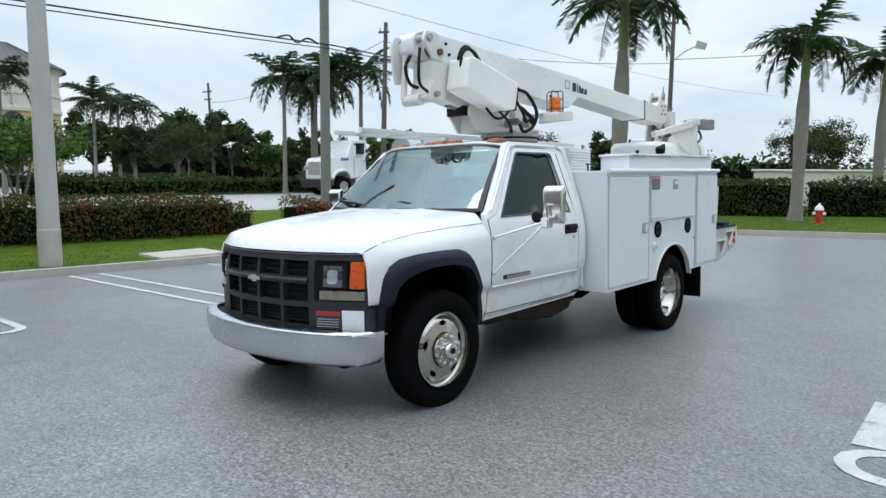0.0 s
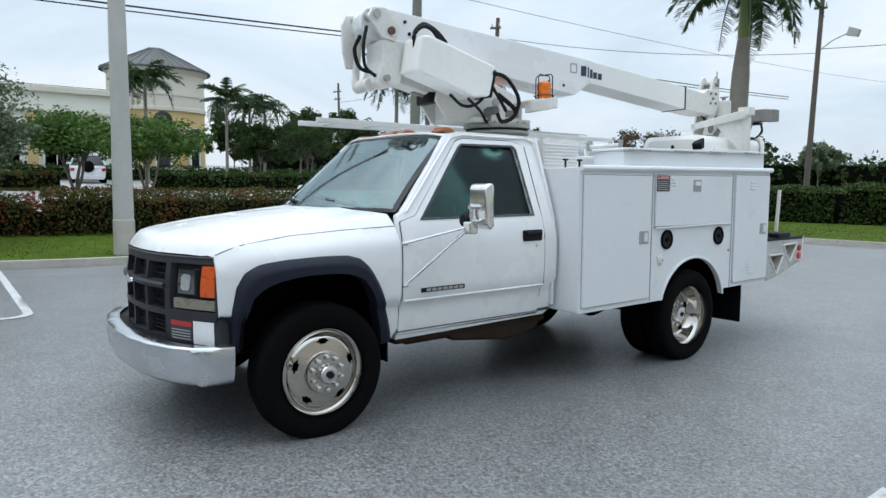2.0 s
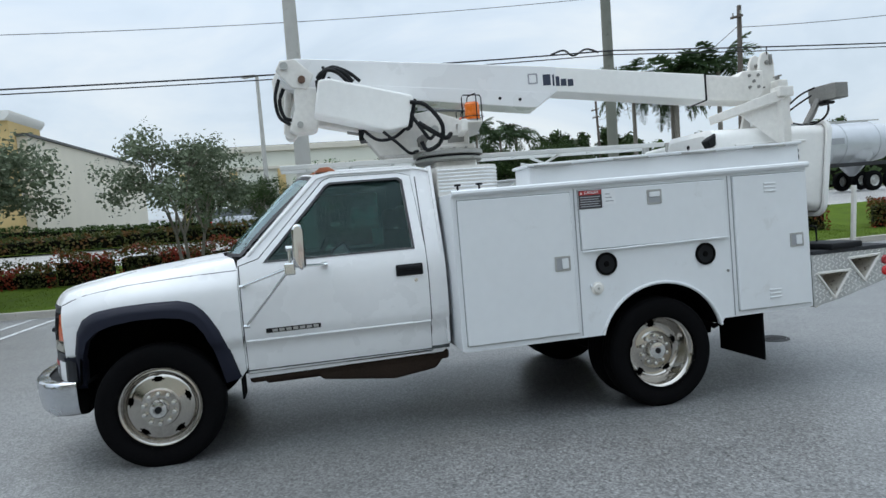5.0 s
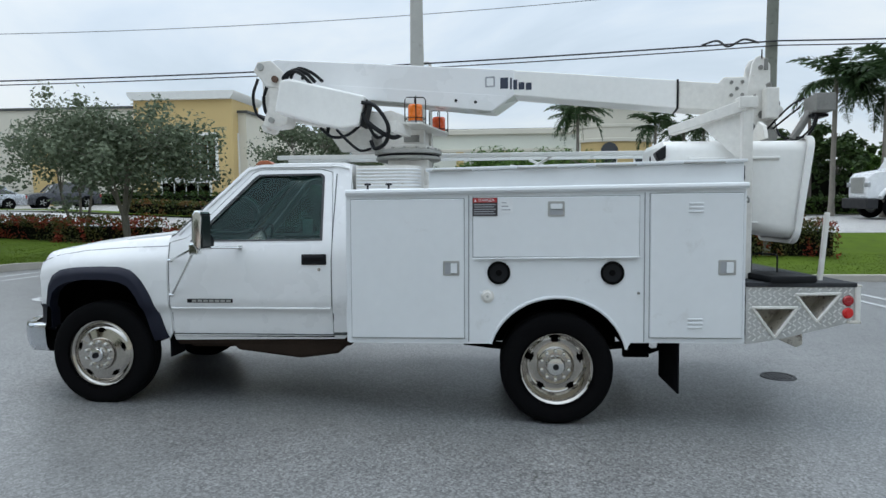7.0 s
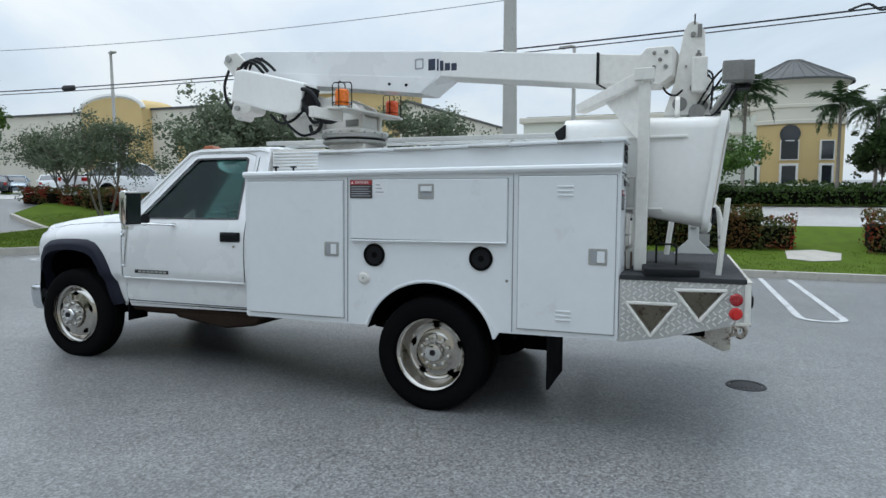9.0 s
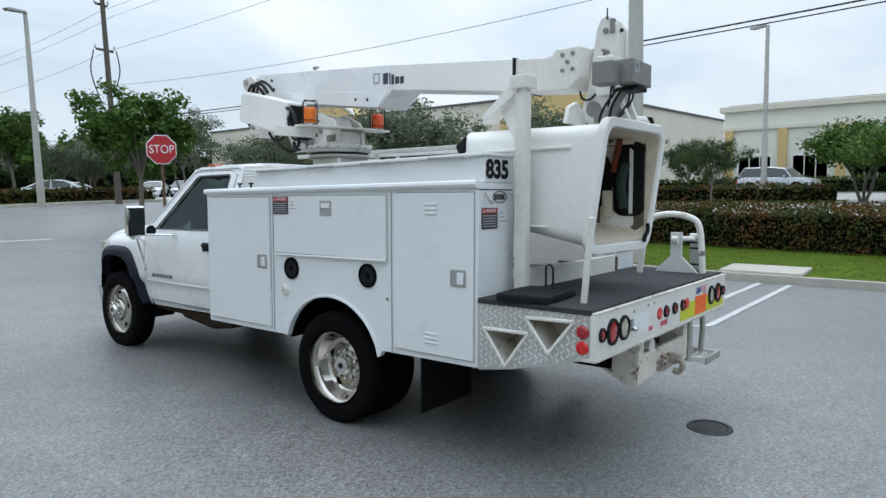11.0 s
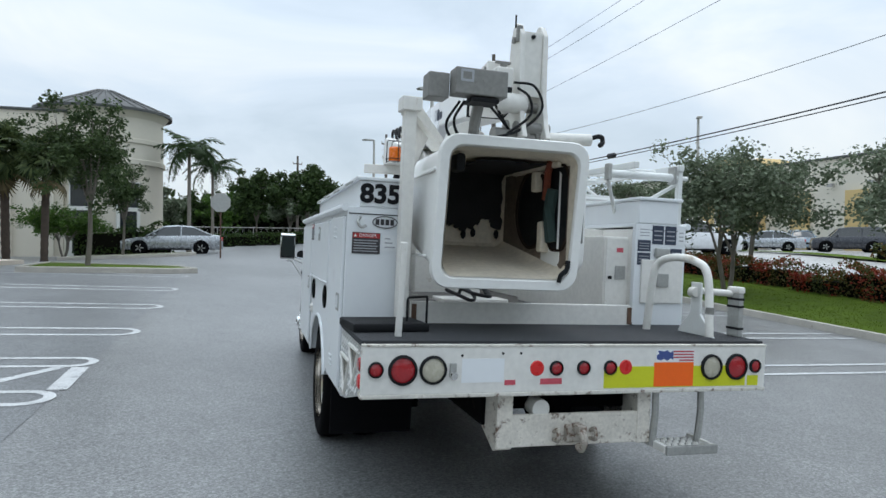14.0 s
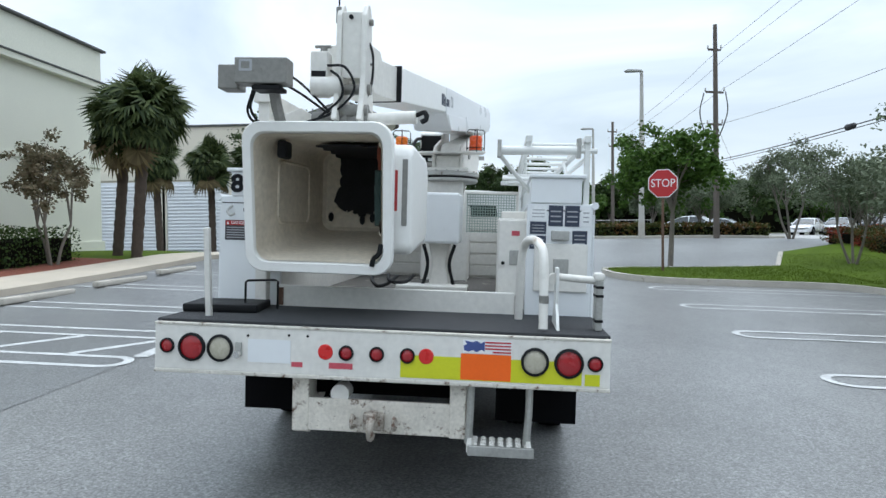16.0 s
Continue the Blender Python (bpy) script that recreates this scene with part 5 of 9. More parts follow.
wall_slab(store, "wall", -85, -48.2, -26.5, -17.6, -0.5, 8.3, CREAM)
wall_slab(store, "wall", -80, -48.5, -75, -26.5, -0.5, 8.9, CREAM)
part("coping", box(-85.1, -48.0, -26.5, -17.4, 8.3, 8.5, 0.02), ROOFM, store)
part("coping", box(-80.1, -48.3, -75.1, -26.5, 8.9, 9.1, 0.02), ROOFM, store)
ent = part("entrance_block", box(-53, -47.0, -26.6, -18.3, -0.5, 9.3), YELLOWWALL, store, "ochre entrance block")
part("cornice", prism([(-18.0, 9.95), (-18.0, 9.7), (-18.3, 9.3), (-26.6, 9.3), (-26.9, 9.7), (-26.9, 9.95)], "x", -53.3, -46.6), TRIMW, ent, "white stepped cornice")
window_part(ent, 5.2, 3.4, pose(-47.0, -22.4, 3.0, 0, 0, 90), 0.25, 7)
window_part(ent, 4.0, 2.4, pose(-47.0, -22.4, 0.2, 0, 0, 90), 0.2, 3, name="door")
window_part(ent, 2.8, 3.4, pose(-49.6, -18.3, 3.0, 0, 0, 180), 0.25, 4)
arch = part("arched_block", prism([(-46, -0.5), (-46, 9.0)] + [(-50 + 4 * math.cos(radians(a)), 9.0 + 1.3 * math.sin(radians(a))) for a in range(15, 180, 15)] + [(-54, 9.0), (-54, -0.5)], "x", -52, -47.2), YELLOWWALL, store, "ochre block with an arched top")
part("cornice", tube([(-47.3, -50 + 4.1 * math.cos(radians(a)), 9.0 + 1.4 * math.sin(radians(a))) for a in range(0, 181, 12)], 0.25, 6), TRIMW, arch, "white arched cornice")
window_part(arch, 3.4, 3.6, pose(-47.2, -50, 3.2, 0, 0, 90), 0.25, 4)
for k in range(4):
    part("wall_lamp", box(-48.3, -47.95, -30 - 4 * k - 0.3, -30 - 4 * k + 0.3, 6.4, 6.7, 0.03), ZINC, store)
part("pilaster", box(-48.5, -48.1, -36.5, -34.5, -0.5, 6.0, 0.02), YELLOWWALL, store, "ochre pilaster")
part("pilaster", box(-48.5, -48.1, -42.5, -40.5, -0.5, 6.0, 0.02), YELLOWWALL, store, "ochre pilaster")

# storage building on the east side
east = thing("storage_building", "pale green-cream stucco storage building with white roll shutters", "building")
wall_slab(east, "wall", 12.6, 26, -12.2, 16, -0.3, 6.3, PALEWALL)
part("coping", box(12.42, 26, -12.38, 16, 7.45, 7.53, 0.02), ROOFM, east, "dark metal coping")
part("parapet", box(12.55, 26, -12.25, 16, 6.42, 7.45), PALEWALL, east)
part("gutter", box(12.38, 26, -12.42, 16, 6.2, 6.38, 0.02), PALEWALL, east, "pale moulded ledge")
part("gutter_lip", box(12.34, 26, -12.46, 16, 6.38, 6.42), ROOFM, east, "thin dark metal drip edge")
part("downpipe", box(12.42, 12.6, -5.9, -5.7, 0.3, 6.2, 0.02), PALEWALL, east)
part("hopper", box(12.35, 12.6, -6.0, -5.6, 5.7, 6.2, 0.03), PALEWALL, east)
part("plinth", box(12.52, 12.6, -12.25, 16, -0.3, 1.2, 0.01), PALEWALL, east)
part("band", box(12.56, 12.6, -12.23, 16, 3.6, 3.75, 0.01), PALEWALL, east)
wing = part("wing_wall", box(10.6, 34, -36, -29.5, -0.3, 7.75), BEIGE, east, "pale stucco wing with shutters")
part("coping", box(10.4, 34.2, -36.1, -29.4, 7.75, 7.88, 0.02), ROOFM, wing)
part("lintel_band", box(10.6, 34, -29.5, -29.35, 4.6, 5.1, 0.02), CREAM, wing)
for x in (17.4, 21.6, 26.2):
    sh = part("roll_shutter", box(x - 1.95, x + 1.95, -29.5, -29.42, 0.3, 4.5), SHUTTER, wing, "white ribbed roll shutter")
    for k in range(20):
        part("rib", rod((x - 1.9, -29.40, 0.45 + 0.2 * k), (x + 1.9, -29.40, 0.45 + 0.2 * k), 0.06, seg=6), SHUTTER, sh)
    part("jamb", box(x - 2.2, x - 1.95, -29.5, -29.3, 0, 4.6, 0.02), CREAM, wing)
    part("jamb", box(x + 1.95, x + 2.2, -29.5, -29.3, 0, 4.6, 0.02), CREAM, wing)
for k in range(3):
    part("pilaster", box(11.0 + 1.9 * k, 11.4 + 1.9 * k, -29.5, -29.3, 0, 7.2, 0.02), BEIGE, wing)
tower(9.2, -32.3, 3.0, 0.45, 8.1, 9.6, 80, shaft=BEIGE, label="round cream corner tower with mouldings and a grey roof")

north_wall = thing("boundary_wall", "low cream boundary wall beyond the north verge", "wall")
part("wall", box(-7.5, 2.5, 36, 36.3, 0, 1.9, 0.02), CREAM, north_wall)
part("coping", box(-7.6, 2.6, 35.9, 36.4, 1.9, 2.0, 0.02), TRIMW, north_wall)
fence = thing("chain_fence", "dark chain link fence at the end of the drive", "fence")
for k in range(9):
    part("post", rod((10 - 3 * k, -52, 0.3), (10 - 3 * k, -52, 2.3), 0.035, seg=6), ZINC, fence)
part("rail", rod((10, -52, 2.25), (-14, -52, 2.25), 0.03, seg=6), ZINC, fence)
part("mesh", join(*[rod((10 - 0.5 * k, -52, 0.4), (9.5 - 0.5 * k - 0.8, -52, 2.2), 0.008, seg=3) for k in range(47)], *[rod((10 - 0.5 * k, -52, 2.2), (9.5 - 0.5 * k - 0.8, -52, 0.4), 0.008, seg=3) for k in range(47)]), ZINC, fence)

# ---- the bucket truck; x to its left side, y to its rear, z up ----
TRUCK = thing("bucket_truck", "white utility bucket truck with a folded boom parked on the asphalt", "truck", pose(0, 0, 0, 0, -2.06, 0) @ pose(-0.052, 0, 0))
TRUCK.scale = (0.98, 1, 1)
LEFT, RIGHT = 1, -1


def mirror(bm, s):
    """The same form for the left (1) or the right (-1) side."""
    if s < 0:
        bm.transform(Matrix.Diagonal((-1, 1, 1, 1)))
        bmesh.ops.reverse_faces(bm, faces=bm.faces)
    return bm


HOOD_Y = [-0.66, -0.56, -0.45, -0.16, 0.18, 0.56]


def crease_z(y):
    return lerp_table(y, HOOD_Y, [1.128, 1.168, 1.20, 1.248, 1.285, 1.318])


def seam_z(y):
    return lerp_table(y, HOOD_Y, [1.07, 1.112, 1.158, 1.203, 1.226, 1.240])


def seam_x(y):
    return lerp_table(y, [-0.66, -0.58, -0.4, 0.0, 0.3, 0.56], [0.79, 0.822, 0.855, 0.895, 0.91, 0.918])


def side_x(y, z):
    """Half width of the cab's skin; the sides draw in towards the nose."""
    k = min(max((0.1 - y) / 0.68, 0), 1.2)
    return lerp_table(z, [0.45, 0.53, 0.60, 0.745, 0.757, 0.775, 0.86, 1.0, 1.13, 1.2, 1.27, 1.84], [0.88, 0.912, 0.932, 0.947, 0.974, 0.985, 0.99, 0.995, 0.99, 0.975, 0.955, 0.735]) - 0.125 * k * k


def fender_fn(s):
    def fn(y, z):
        d = max(seam_z(y) - z, 0)
        sx = side_x(y, z)
        return (s * (sx - (sx - seam_x(y) - 0.004) * math.exp(-(d / 0.05) ** 1.3)), y, z)
    return fn


def cab_fn(s):
    return lambda y, z: (s * side_x(y, z), y, z)


def along(pts, u):
    """The point at the share u of a broken line's length."""
    d = [0.0]
    for p, q in zip(pts, pts[1:]):
        d.append(d[-1] + math.hypot(q[0] - p[0], q[1] - p[1]))
    return (float(np.interp(u * d[-1], d, [p[0] for p in pts])), float(np.interp(u * d[-1], d, [p[1] for p in pts])))


FLARE_OUT = [(-0.505, 0.585), (-0.50, 0.80), (-0.475, 0.94), (-0.43, 1.015), (-0.35, 1.055), (-0.20, 1.075), (0.0, 1.083), (0.17, 1.08), (0.26, 1.055), (0.33, 0.99), (0.40, 0.87), (0.465, 0.70), (0.515, 0.52)]
FLARE_IN = [(-0.455, 0.585), (-0.44, 0.76), (-0.405, 0.87), (-0.34, 0.93), (-0.24, 0.965), (-0.10, 0.985), (0.06, 0.985), (0.18, 0.968), (0.26, 0.93), (0.315, 0.85), (0.355, 0.75), (0.39, 0.63), (0.415, 0.50)]
for s in (LEFT, RIGHT):
    top = [(y, seam_z(y)) for y in (0.545, 0.4, 0.18, 0.0, -0.16, -0.3, -0.45, -0.52, -0.565)]
    arch = [along(FLARE_OUT, u / 24) for u in range(25)]
    arch = [(p[0] * 0.97, p[1] - 0.02) for p in arch]
    outline = [(0.545, 0.56)] + top + [(-0.568, 1.08), (-0.562, 0.77), (-0.535, 0.60)] + arch
    part("front_fender", skin(outline, fender_fn(s), 0.02, step=0.04, inward=(-s, 0, 0)), WHITE, TRUCK)

    def flare(u, v, s=s):
        (y0, z0), (y1, z1) = along(FLARE_OUT, u), along(FLARE_IN, u)
        k = min(v / 0.75, 1)
        y, z = y0 + (y1 - y0) * k, z0 + (z1 - z0) * k
        sx = side_x(y, min(z, 1.0))
        out = 0.045 * min(1, (k / 0.45)) ** 0.6 + 0.01 * k
        if v > 0.75:
            out -= 0.10 * (v - 0.75) / 0.25
        return (s * (sx - 0.006 * (k < 0.02) + out), y, z)
    bm = grid(40, 12, flare)
    bmesh.ops.recalc_face_normals(bm, faces=bm.faces)
    part("wheel_arch_flare", bm, FLARE, TRUCK, "dark blue-grey plastic flare")
    # wheel well sheet with its deep shade put into the colour
    part("wheel_well", grid(24, 1, lambda u, v, s=s: (s * (0.55 + 0.41 * v), along(FLARE_IN, u)[0] * 1.03, along(FLARE_IN, u)[1] + 0.012)), HOLLOWSHADE, TRUCK)
    # door with its window
    door_out = [(0.562, 0.535), (1.82, 0.545), (1.825, 1.27), (1.79, 1.80), (1.70, 1.825), (1.22, 1.825), (1.16, 1.80), (0.69, 1.30), (0.562, 1.262)]
    win = [(0.745, 1.283), (1.735, 1.288), (1.715, 1.76), (1.69, 1.78), (1.215, 1.776), (1.185, 1.757)]
    door = part("door", skin(door_out, cab_fn(s), 0.03, [win], 0.06, (-s, 0, 0)), WHITE, TRUCK)
    part("window", skin(win, lambda y, z, s=s: (s * (side_x(y, z) - 0.018), y, z), 0.004, step=0.12, inward=(-s, 0, 0)), TINT, door, "tinted side glass")
    part("window_seal", skin([(0.715, 1.271), (1.752, 1.276), (1.732, 1.772), (1.70, 1.795), (1.208, 1.79), (1.172, 1.768)], lambda y, z, s=s: (s * (side_x(y, z) + 0.003), y, z), 0.012, [win], 0.1, (-s, 0, 0)), SEAM, door, "black rubber seal")
    part("handle_recess", box(s * 0.985, s * 1.003, 1.60, 1.79, 1.095, 1.175, 0.008), BLACK, door)
    part("handle", box(s * 1.0, s * 1.022, 1.615, 1.775, 1.135, 1.165, 0.008), BLACK, door, "black door handle")
    part("lock", rod((s * 0.99, 1.735, 1.06), (s * 1.0, 1.735, 1.06), 0.012), CHROME, door)
    badge = part("badge", box(s * 0.987, s * 0.994, 0.70, 1.06, 0.805, 0.835, 0.003), BLACK, door, "dark model badge")
    for k in range(7):
        part("badge_bar", box(s * 0.993, s * 0.997, 0.74 + 0.045 * k, 0.775 + 0.045 * k, 0.811, 0.829), ZINC, badge)
    part("door_crease", tube([(s * (side_x(y, 0.775) - 0.004), y, 0.762) for y in np.linspace(0.57, 1.815, 12)], 0.009, 6), WHITE, door)
    # cab side behind and above the door
    gap = [(0.558, 0.531), (1.824, 0.531), (1.829, 1.27), (1.794, 1.803), (1.703, 1.830), (1.217, 1.830), (1.155, 1.804), (0.687, 1.305), (0.558, 1.266)]
    cab_out = [(0.548, 0.56), (0.548, 1.245), (0.553, 1.30), (0.60, 1.325), (1.10, 1.845), (1.22, 1.87), (1.84, 1.87), (1.93, 1.83), (1.955, 1.7), (1.955, 0.56), (1.9, 0.52), (0.56, 0.50)]
    part("cab_side", skin(cab_out, lambda y, z, s=s: (s * (side_x(y, z) - 0.004), y, z), 0.05, [gap], 0.06, (-s, 0, 0)), WHITE, TRUCK)
    part("door_sill", box(s * 0.66, s * 0.885, 0.56, 1.95, 0.46, 0.53, 0.02), BROWNM, TRUCK)
    part("door_trim", skin([(0.60, 0.56), (1.80, 0.56), (1.80, 1.26), (0.72, 1.26), (0.60, 1.22)], lambda y, z, s=s: (s * (side_x(y, z) - 0.05), y, z), 0.02, (), 0.2, (-s, 0, 0)), DASHM, door)
    part("seam", tube([(s * (side_x(0.56, z) - 0.003), 0.558, z) for z in (0.54, 0.74, 0.78, 1.0, 1.13, 1.2, 1.265)], 0.004, 5), SEAM, TRUCK)
    part("seam", tube([(s * (side_x(1.83, z) - 0.003), 1.826, z) for z in (0.54, 0.74, 0.78, 1.0, 1.13, 1.27, 1.5, 1.79)], 0.004, 5), SEAM, TRUCK)
    part("rain_gutter", tube([(s * (side_x(1, z) + 0.004), y, z) for y, z in ((0.62, 1.325), (1.12, 1.825), (1.22, 1.85), (1.8, 1.85))], 0.008, 5), WHITE, TRUCK)
    # mirror on tripod arms
    mir = part("wing_mirror", mirror(prism([(0.925, 1.475), (0.945, 1.505), (0.985, 1.505), (0.995, 1.46), (0.99, 1.24), (0.97, 1.215), (0.935, 1.25), (0.92, 1.30)], "x", 1.20, 1.37, 0.012), s), CHROME, TRUCK, "polished steel mirror housing")
    # glass painted dark in place of what it would reflect
    part("mirror_glass", box(s * 1.215, s * 1.355, 0.992, 0.998, 1.25, 1.47, 0.002), MIRRORBLACK, mir, "mirror face coloured as a dark reflection")
    part("mirror_back", box(s * 1.205, s * 1.365, 0.985, 0.993, 1.235, 1.485, 0.004), BLACK, mir)
    for p, q in (((1.255, 0.90, 1.24), (0.985, 0.575, 1.13)), ((1.255, 0.90, 1.24), (0.985, 0.58, 0.865)), ((1.255, 0.92, 1.24), (0.985, 1.12, 1.225)), ((1.26, 0.9, 1.19), (1.26, 0.9, 1.36))):
        part("arm", rod((s * p[0], p[1], p[2]), (s * q[0], q[1], q[2]), 0.010, seg=8), CHROME, mir)
        part("foot", rod((s * (q[0] - 0.0), q[1] - 0.02, q[2]), (s * q[0], q[1] + 0.02, q[2]), 0.016, seg=8), CHROME, mir)
    part("spot_mirror", mirror(lathe([(0, 0.05), (0.05, 0.035), (0.07, 0.0), (0.068, -0.012), (0, -0.014)], 20, pose(1.13, 0.955, 1.27, 90, 0, 0) @ Matrix.Scale(0.72, 4)), s), BLACK, mir, "round convex mirror")
    part("clamp", box(s * 1.22, s * 1.29, 0.86, 0.93, 1.19, 1.27, 0.01), CHROME, mir)

# hood, cowl, roof, glass
def nose_y(x):
    return -0.80 + 0.232 * (min(abs(x), 0.9) / 0.85) ** 2.3


def hood(u, v):
    q = 2 * u - 1
    yr = 0.545 - 0.17 * (1 - q * q)
    yf = nose_y(0.815 * q) + 0.028
    y = yf + (yr - yf) * v
    ys = -0.568 + (0.545 + 0.568) * v
    x = seam_x(ys) * q
    a = abs(q)
    crown = 0.028 * v ** 0.6
    zc, zs = crease_z(ys), seam_z(ys)
    if a < 0.93:
        z = zc + crown * (1 - (a / 0.93) ** 2) - 0.004 * ease(0.8, 0.93, a)
    else:
        k = (a - 0.93) / 0.07
        z = zc - 0.004 + (zs + 0.004 - zc) * k ** 1.25
    lip = max(0, 1 - v / 0.07)
    return (x, y, z - 0.058 * lip ** 2.2 * min(1, (1 - a) * 10 + 0.25) + 0.010 * math.exp(-((abs(x) - 0.40) / 0.06) ** 2) * v)


HU = [0.5 + 0.5 * k for k in (-1, -.985, -.97, -.955, -.94, -.93, -.9, -.85, -.75, -.6, -.45, -.3, -.15, 0, .15, .3, .45, .6, .75, .85, .9, .93, .94, .955, .97, .985, 1)]
HV = [0, 0.012, 0.025, 0.04, 0.06, 0.09, 0.13, 0.18, 0.25, 0.33, 0.42, 0.52, 0.62, 0.72, 0.82, 0.91, 1]
bm = grid(26, 16, lambda u, v: hood(HU[round(u * 26)], HV[round(v * 16)]))
part("hood", bm, WHITE, TRUCK, smooth=60)
for s in (LEFT, RIGHT):
    part("hood_seam", tube([(s * (seam_x(y) + 0.003), y, seam_z(y) - 0.004) for y in (-0.56, -0.5, -0.42, -0.3, -0.16, 0.0, 0.18, 0.4, 0.54)], 0.005, 5), SEAM, TRUCK)
part("cowl", prism([(0.30, 1.24), (0.40, 1.295), (0.50, 1.312), (0.64, 1.312), (0.64, 1.15), (0.30, 1.15)], "x", -0.76, 0.76, 0.01), BLACK, TRUCK, "black cowl grille")


def roof(u, v):
    q = 2 * u - 1
    y = 1.115 + 0.83 * v
    edge = 0.735 + 0.015 * v
    fall = 0.052 * abs(q) ** 5 + 0.04 * max(0, 0.25 - v) / 0.25 * (1 - 0.4 * q * q) + 0.03 * max(0, v - 0.85) / 0.15
    return (edge * q, y - 0.13 * (1 - q * q) * (1 - v) ** 2, 1.905 - fall)


def screen(u, v):
    """Windscreen from the cowl up to the roof's front edge."""
    q = 2 * u - 1
    a = Vector((0.885 * q, 0.575 - 0.17 * (1 - q * q), 1.322))
    b = Vector(roof(u, 0)) + Vector((-0.03 * q, -0.004, -0.008))
    p = a.lerp(b, v)
    return (p.x, p.y - 0.02 * math.sin(math.pi * v), p.z)


def screen_in(u, v):
    p = screen(0.018 + 0.964 * u, 0.03 + 0.93 * v)
    return (p[0], p[1] - 0.006, p[2] + 0.006)


glass = part("windscreen", grid(18, 8, screen_in), GLASS, TRUCK, "wide windscreen glass")
rim = bmesh.new()
loop_o, loop_i = [], []
for k in range(64):
    t = k / 64 * 4
    u, v = ((t, 0), (1, t - 1), (3 - t, 1), (0, 4 - t))[int(t)]
    loop_o.append(rim.verts.new(screen(u, v)))
    p = screen_in(u, v)
    loop_i.append(rim.verts.new((p[0], p[1] - 0.002, p[2] + 0.002)))
for k in range(64):
    q = (k + 1) % 64
    rim.faces.new((loop_o[k], loop_o[q], loop_i[q], loop_i[k]))
part("windscreen_seal", rim, SEAM, TRUCK, "black rubber seal")
for x0, x1 in ((0.52, -0.14), (-0.18, -0.80)):
    wip = part("wiper", tube([(x0, 0.50 + 0.14 * x0 * x0, 1.345), ((x0 + x1) / 2, 0.47, 1.385), (x1, 0.53 + 0.12 * x1 * x1, 1.405)], 0.012, 6, True), BLACK, TRUCK, "black wiper")
    part("blade", tube([((x0 + x1) / 2 + 0.25, 0.48 + 0.02, 1.36), (x1, 0.545 + 0.12 * x1 * x1, 1.425)], 0.008, 5), RUBBER, wip)
part("aerial", rod((-0.84, 0.52, 1.3), (-0.70, 1.02, 1.78), 0.006, seg=5), BLACK, TRUCK)


part("roof", grid(22, 14, roof), WHITE, TRUCK)
part("roof_edge", tube([roof(u / 20, 0) for u in range(21)], 0.010, 6), WHITE, TRUCK)
part("back_wall", skin([(-0.97, 0.6), (0.97, 0.6), (0.965, 1.27), (0.76, 1.86), (-0.76, 1.86), (-0.965, 1.27)], lambda x, z: (x, 1.95, z), 0.02, [[(-0.62, 1.33), (0.62, 1.33), (0.56, 1.74), (-0.56, 1.74)]], 0.12, (0, -1, 0)), WHITE, TRUCK)
part("rear_window", skin([(-0.62, 1.33), (0.62, 1.33), (0.56, 1.74), (-0.56, 1.74)], lambda x, z: (x, 1.945, z), 0.004, step=0.2, inward=(0, -1, 0)), TINT, TRUCK)
for x in (-0.56, -0.13, 0.0, 0.13, 0.56):
    lamp = part("cab_light", prism([(1.06, 0), (1.10, 0.034), (1.17, 0.036), (1.22, 0)], "x", -0.055, 0.055, 0.008, pose(x, 0.06 - 0.05 * (1 - abs(x) / 0.6), 1.872 + 0.012 * (1 - abs(x)))), mat("faded_amber_roof_light", (0.33, 0.10, 0.04), 0.4), TRUCK, "faded amber roof light")
# cab inside
part("floor_pan", box(-0.92, 0.92, 0.55, 1.95, 0.55, 0.62), DASHM, TRUCK)
part("dashboard", prism([(0.60, 1.28), (0.86, 1.27), (0.92, 1.18), (0.90, 0.9), (0.6, 0.7)], "x", -0.9, 0.9, 0.02), DASHM, TRUCK, "grey dashboard")
part("seat", box(-0.78, 0.78, 1.2, 1.72, 0.72, 0.98, 0.05), SEATM, TRUCK, "grey cloth bench seat")
for x in (-0.42, 0.42):
    part("backrest", box(x - 0.34, x + 0.34, 1.66, 1.82, 0.95, 1.42, 0.05, pose(0, 0, 0, 0, 0, 0)), SEATM, TRUCK)
    part("headrest", box(x - 0.13, x + 0.13, 1.72, 1.82, 1.42, 1.6, 0.04), SEATM, TRUCK)
wheel_m = pose(0.42, 1.08, 1.22, 62, 0, 0)
part("steering_wheel", join(tube([(0.19 * math.cos(k * math.tau / 28), 0.19 * math.sin(k * math.tau / 28), 0) for k in range(29)], 0.014, 6), box(-0.18, 0.18, -0.02, 0.02, -0.02, 0.0), rod((0, 0, 0), (0, -0.05, -0.35), 0.03)), BLACK, TRUCK, m=wheel_m)
part("inside_mirror", box(-0.11, 0.11, 1.0, 1.02, 1.70, 1.76, 0.008), BLACK, TRUCK)
part("paper", box(0.60, 0.604, 1.50, 1.58, 1.32, 1.44), LABELWHITE, TRUCK, "white paper behind the glass")

# ---- front end ----
HEADLAMP = mat("dark_headlamp_bowl", (0.20, 0.21, 0.22), 0.12, 0.9, var=0.3, scale=30, coat=0.6)
CORNERAMBER = mat("corner_lamp_amber", (0.62, 0.085, 0.004), 0.3, var=0.15, scale=30, coat=0.3)
DIMLENS = mat("dim_parking_lens", (0.22, 0.20, 0.15), 0.3, var=0.2, scale=25, coat=0.4)
GR = mat("grey_grille_plastic", (0.017, 0.018, 0.023), 0.5, var=0.15, fine=100)
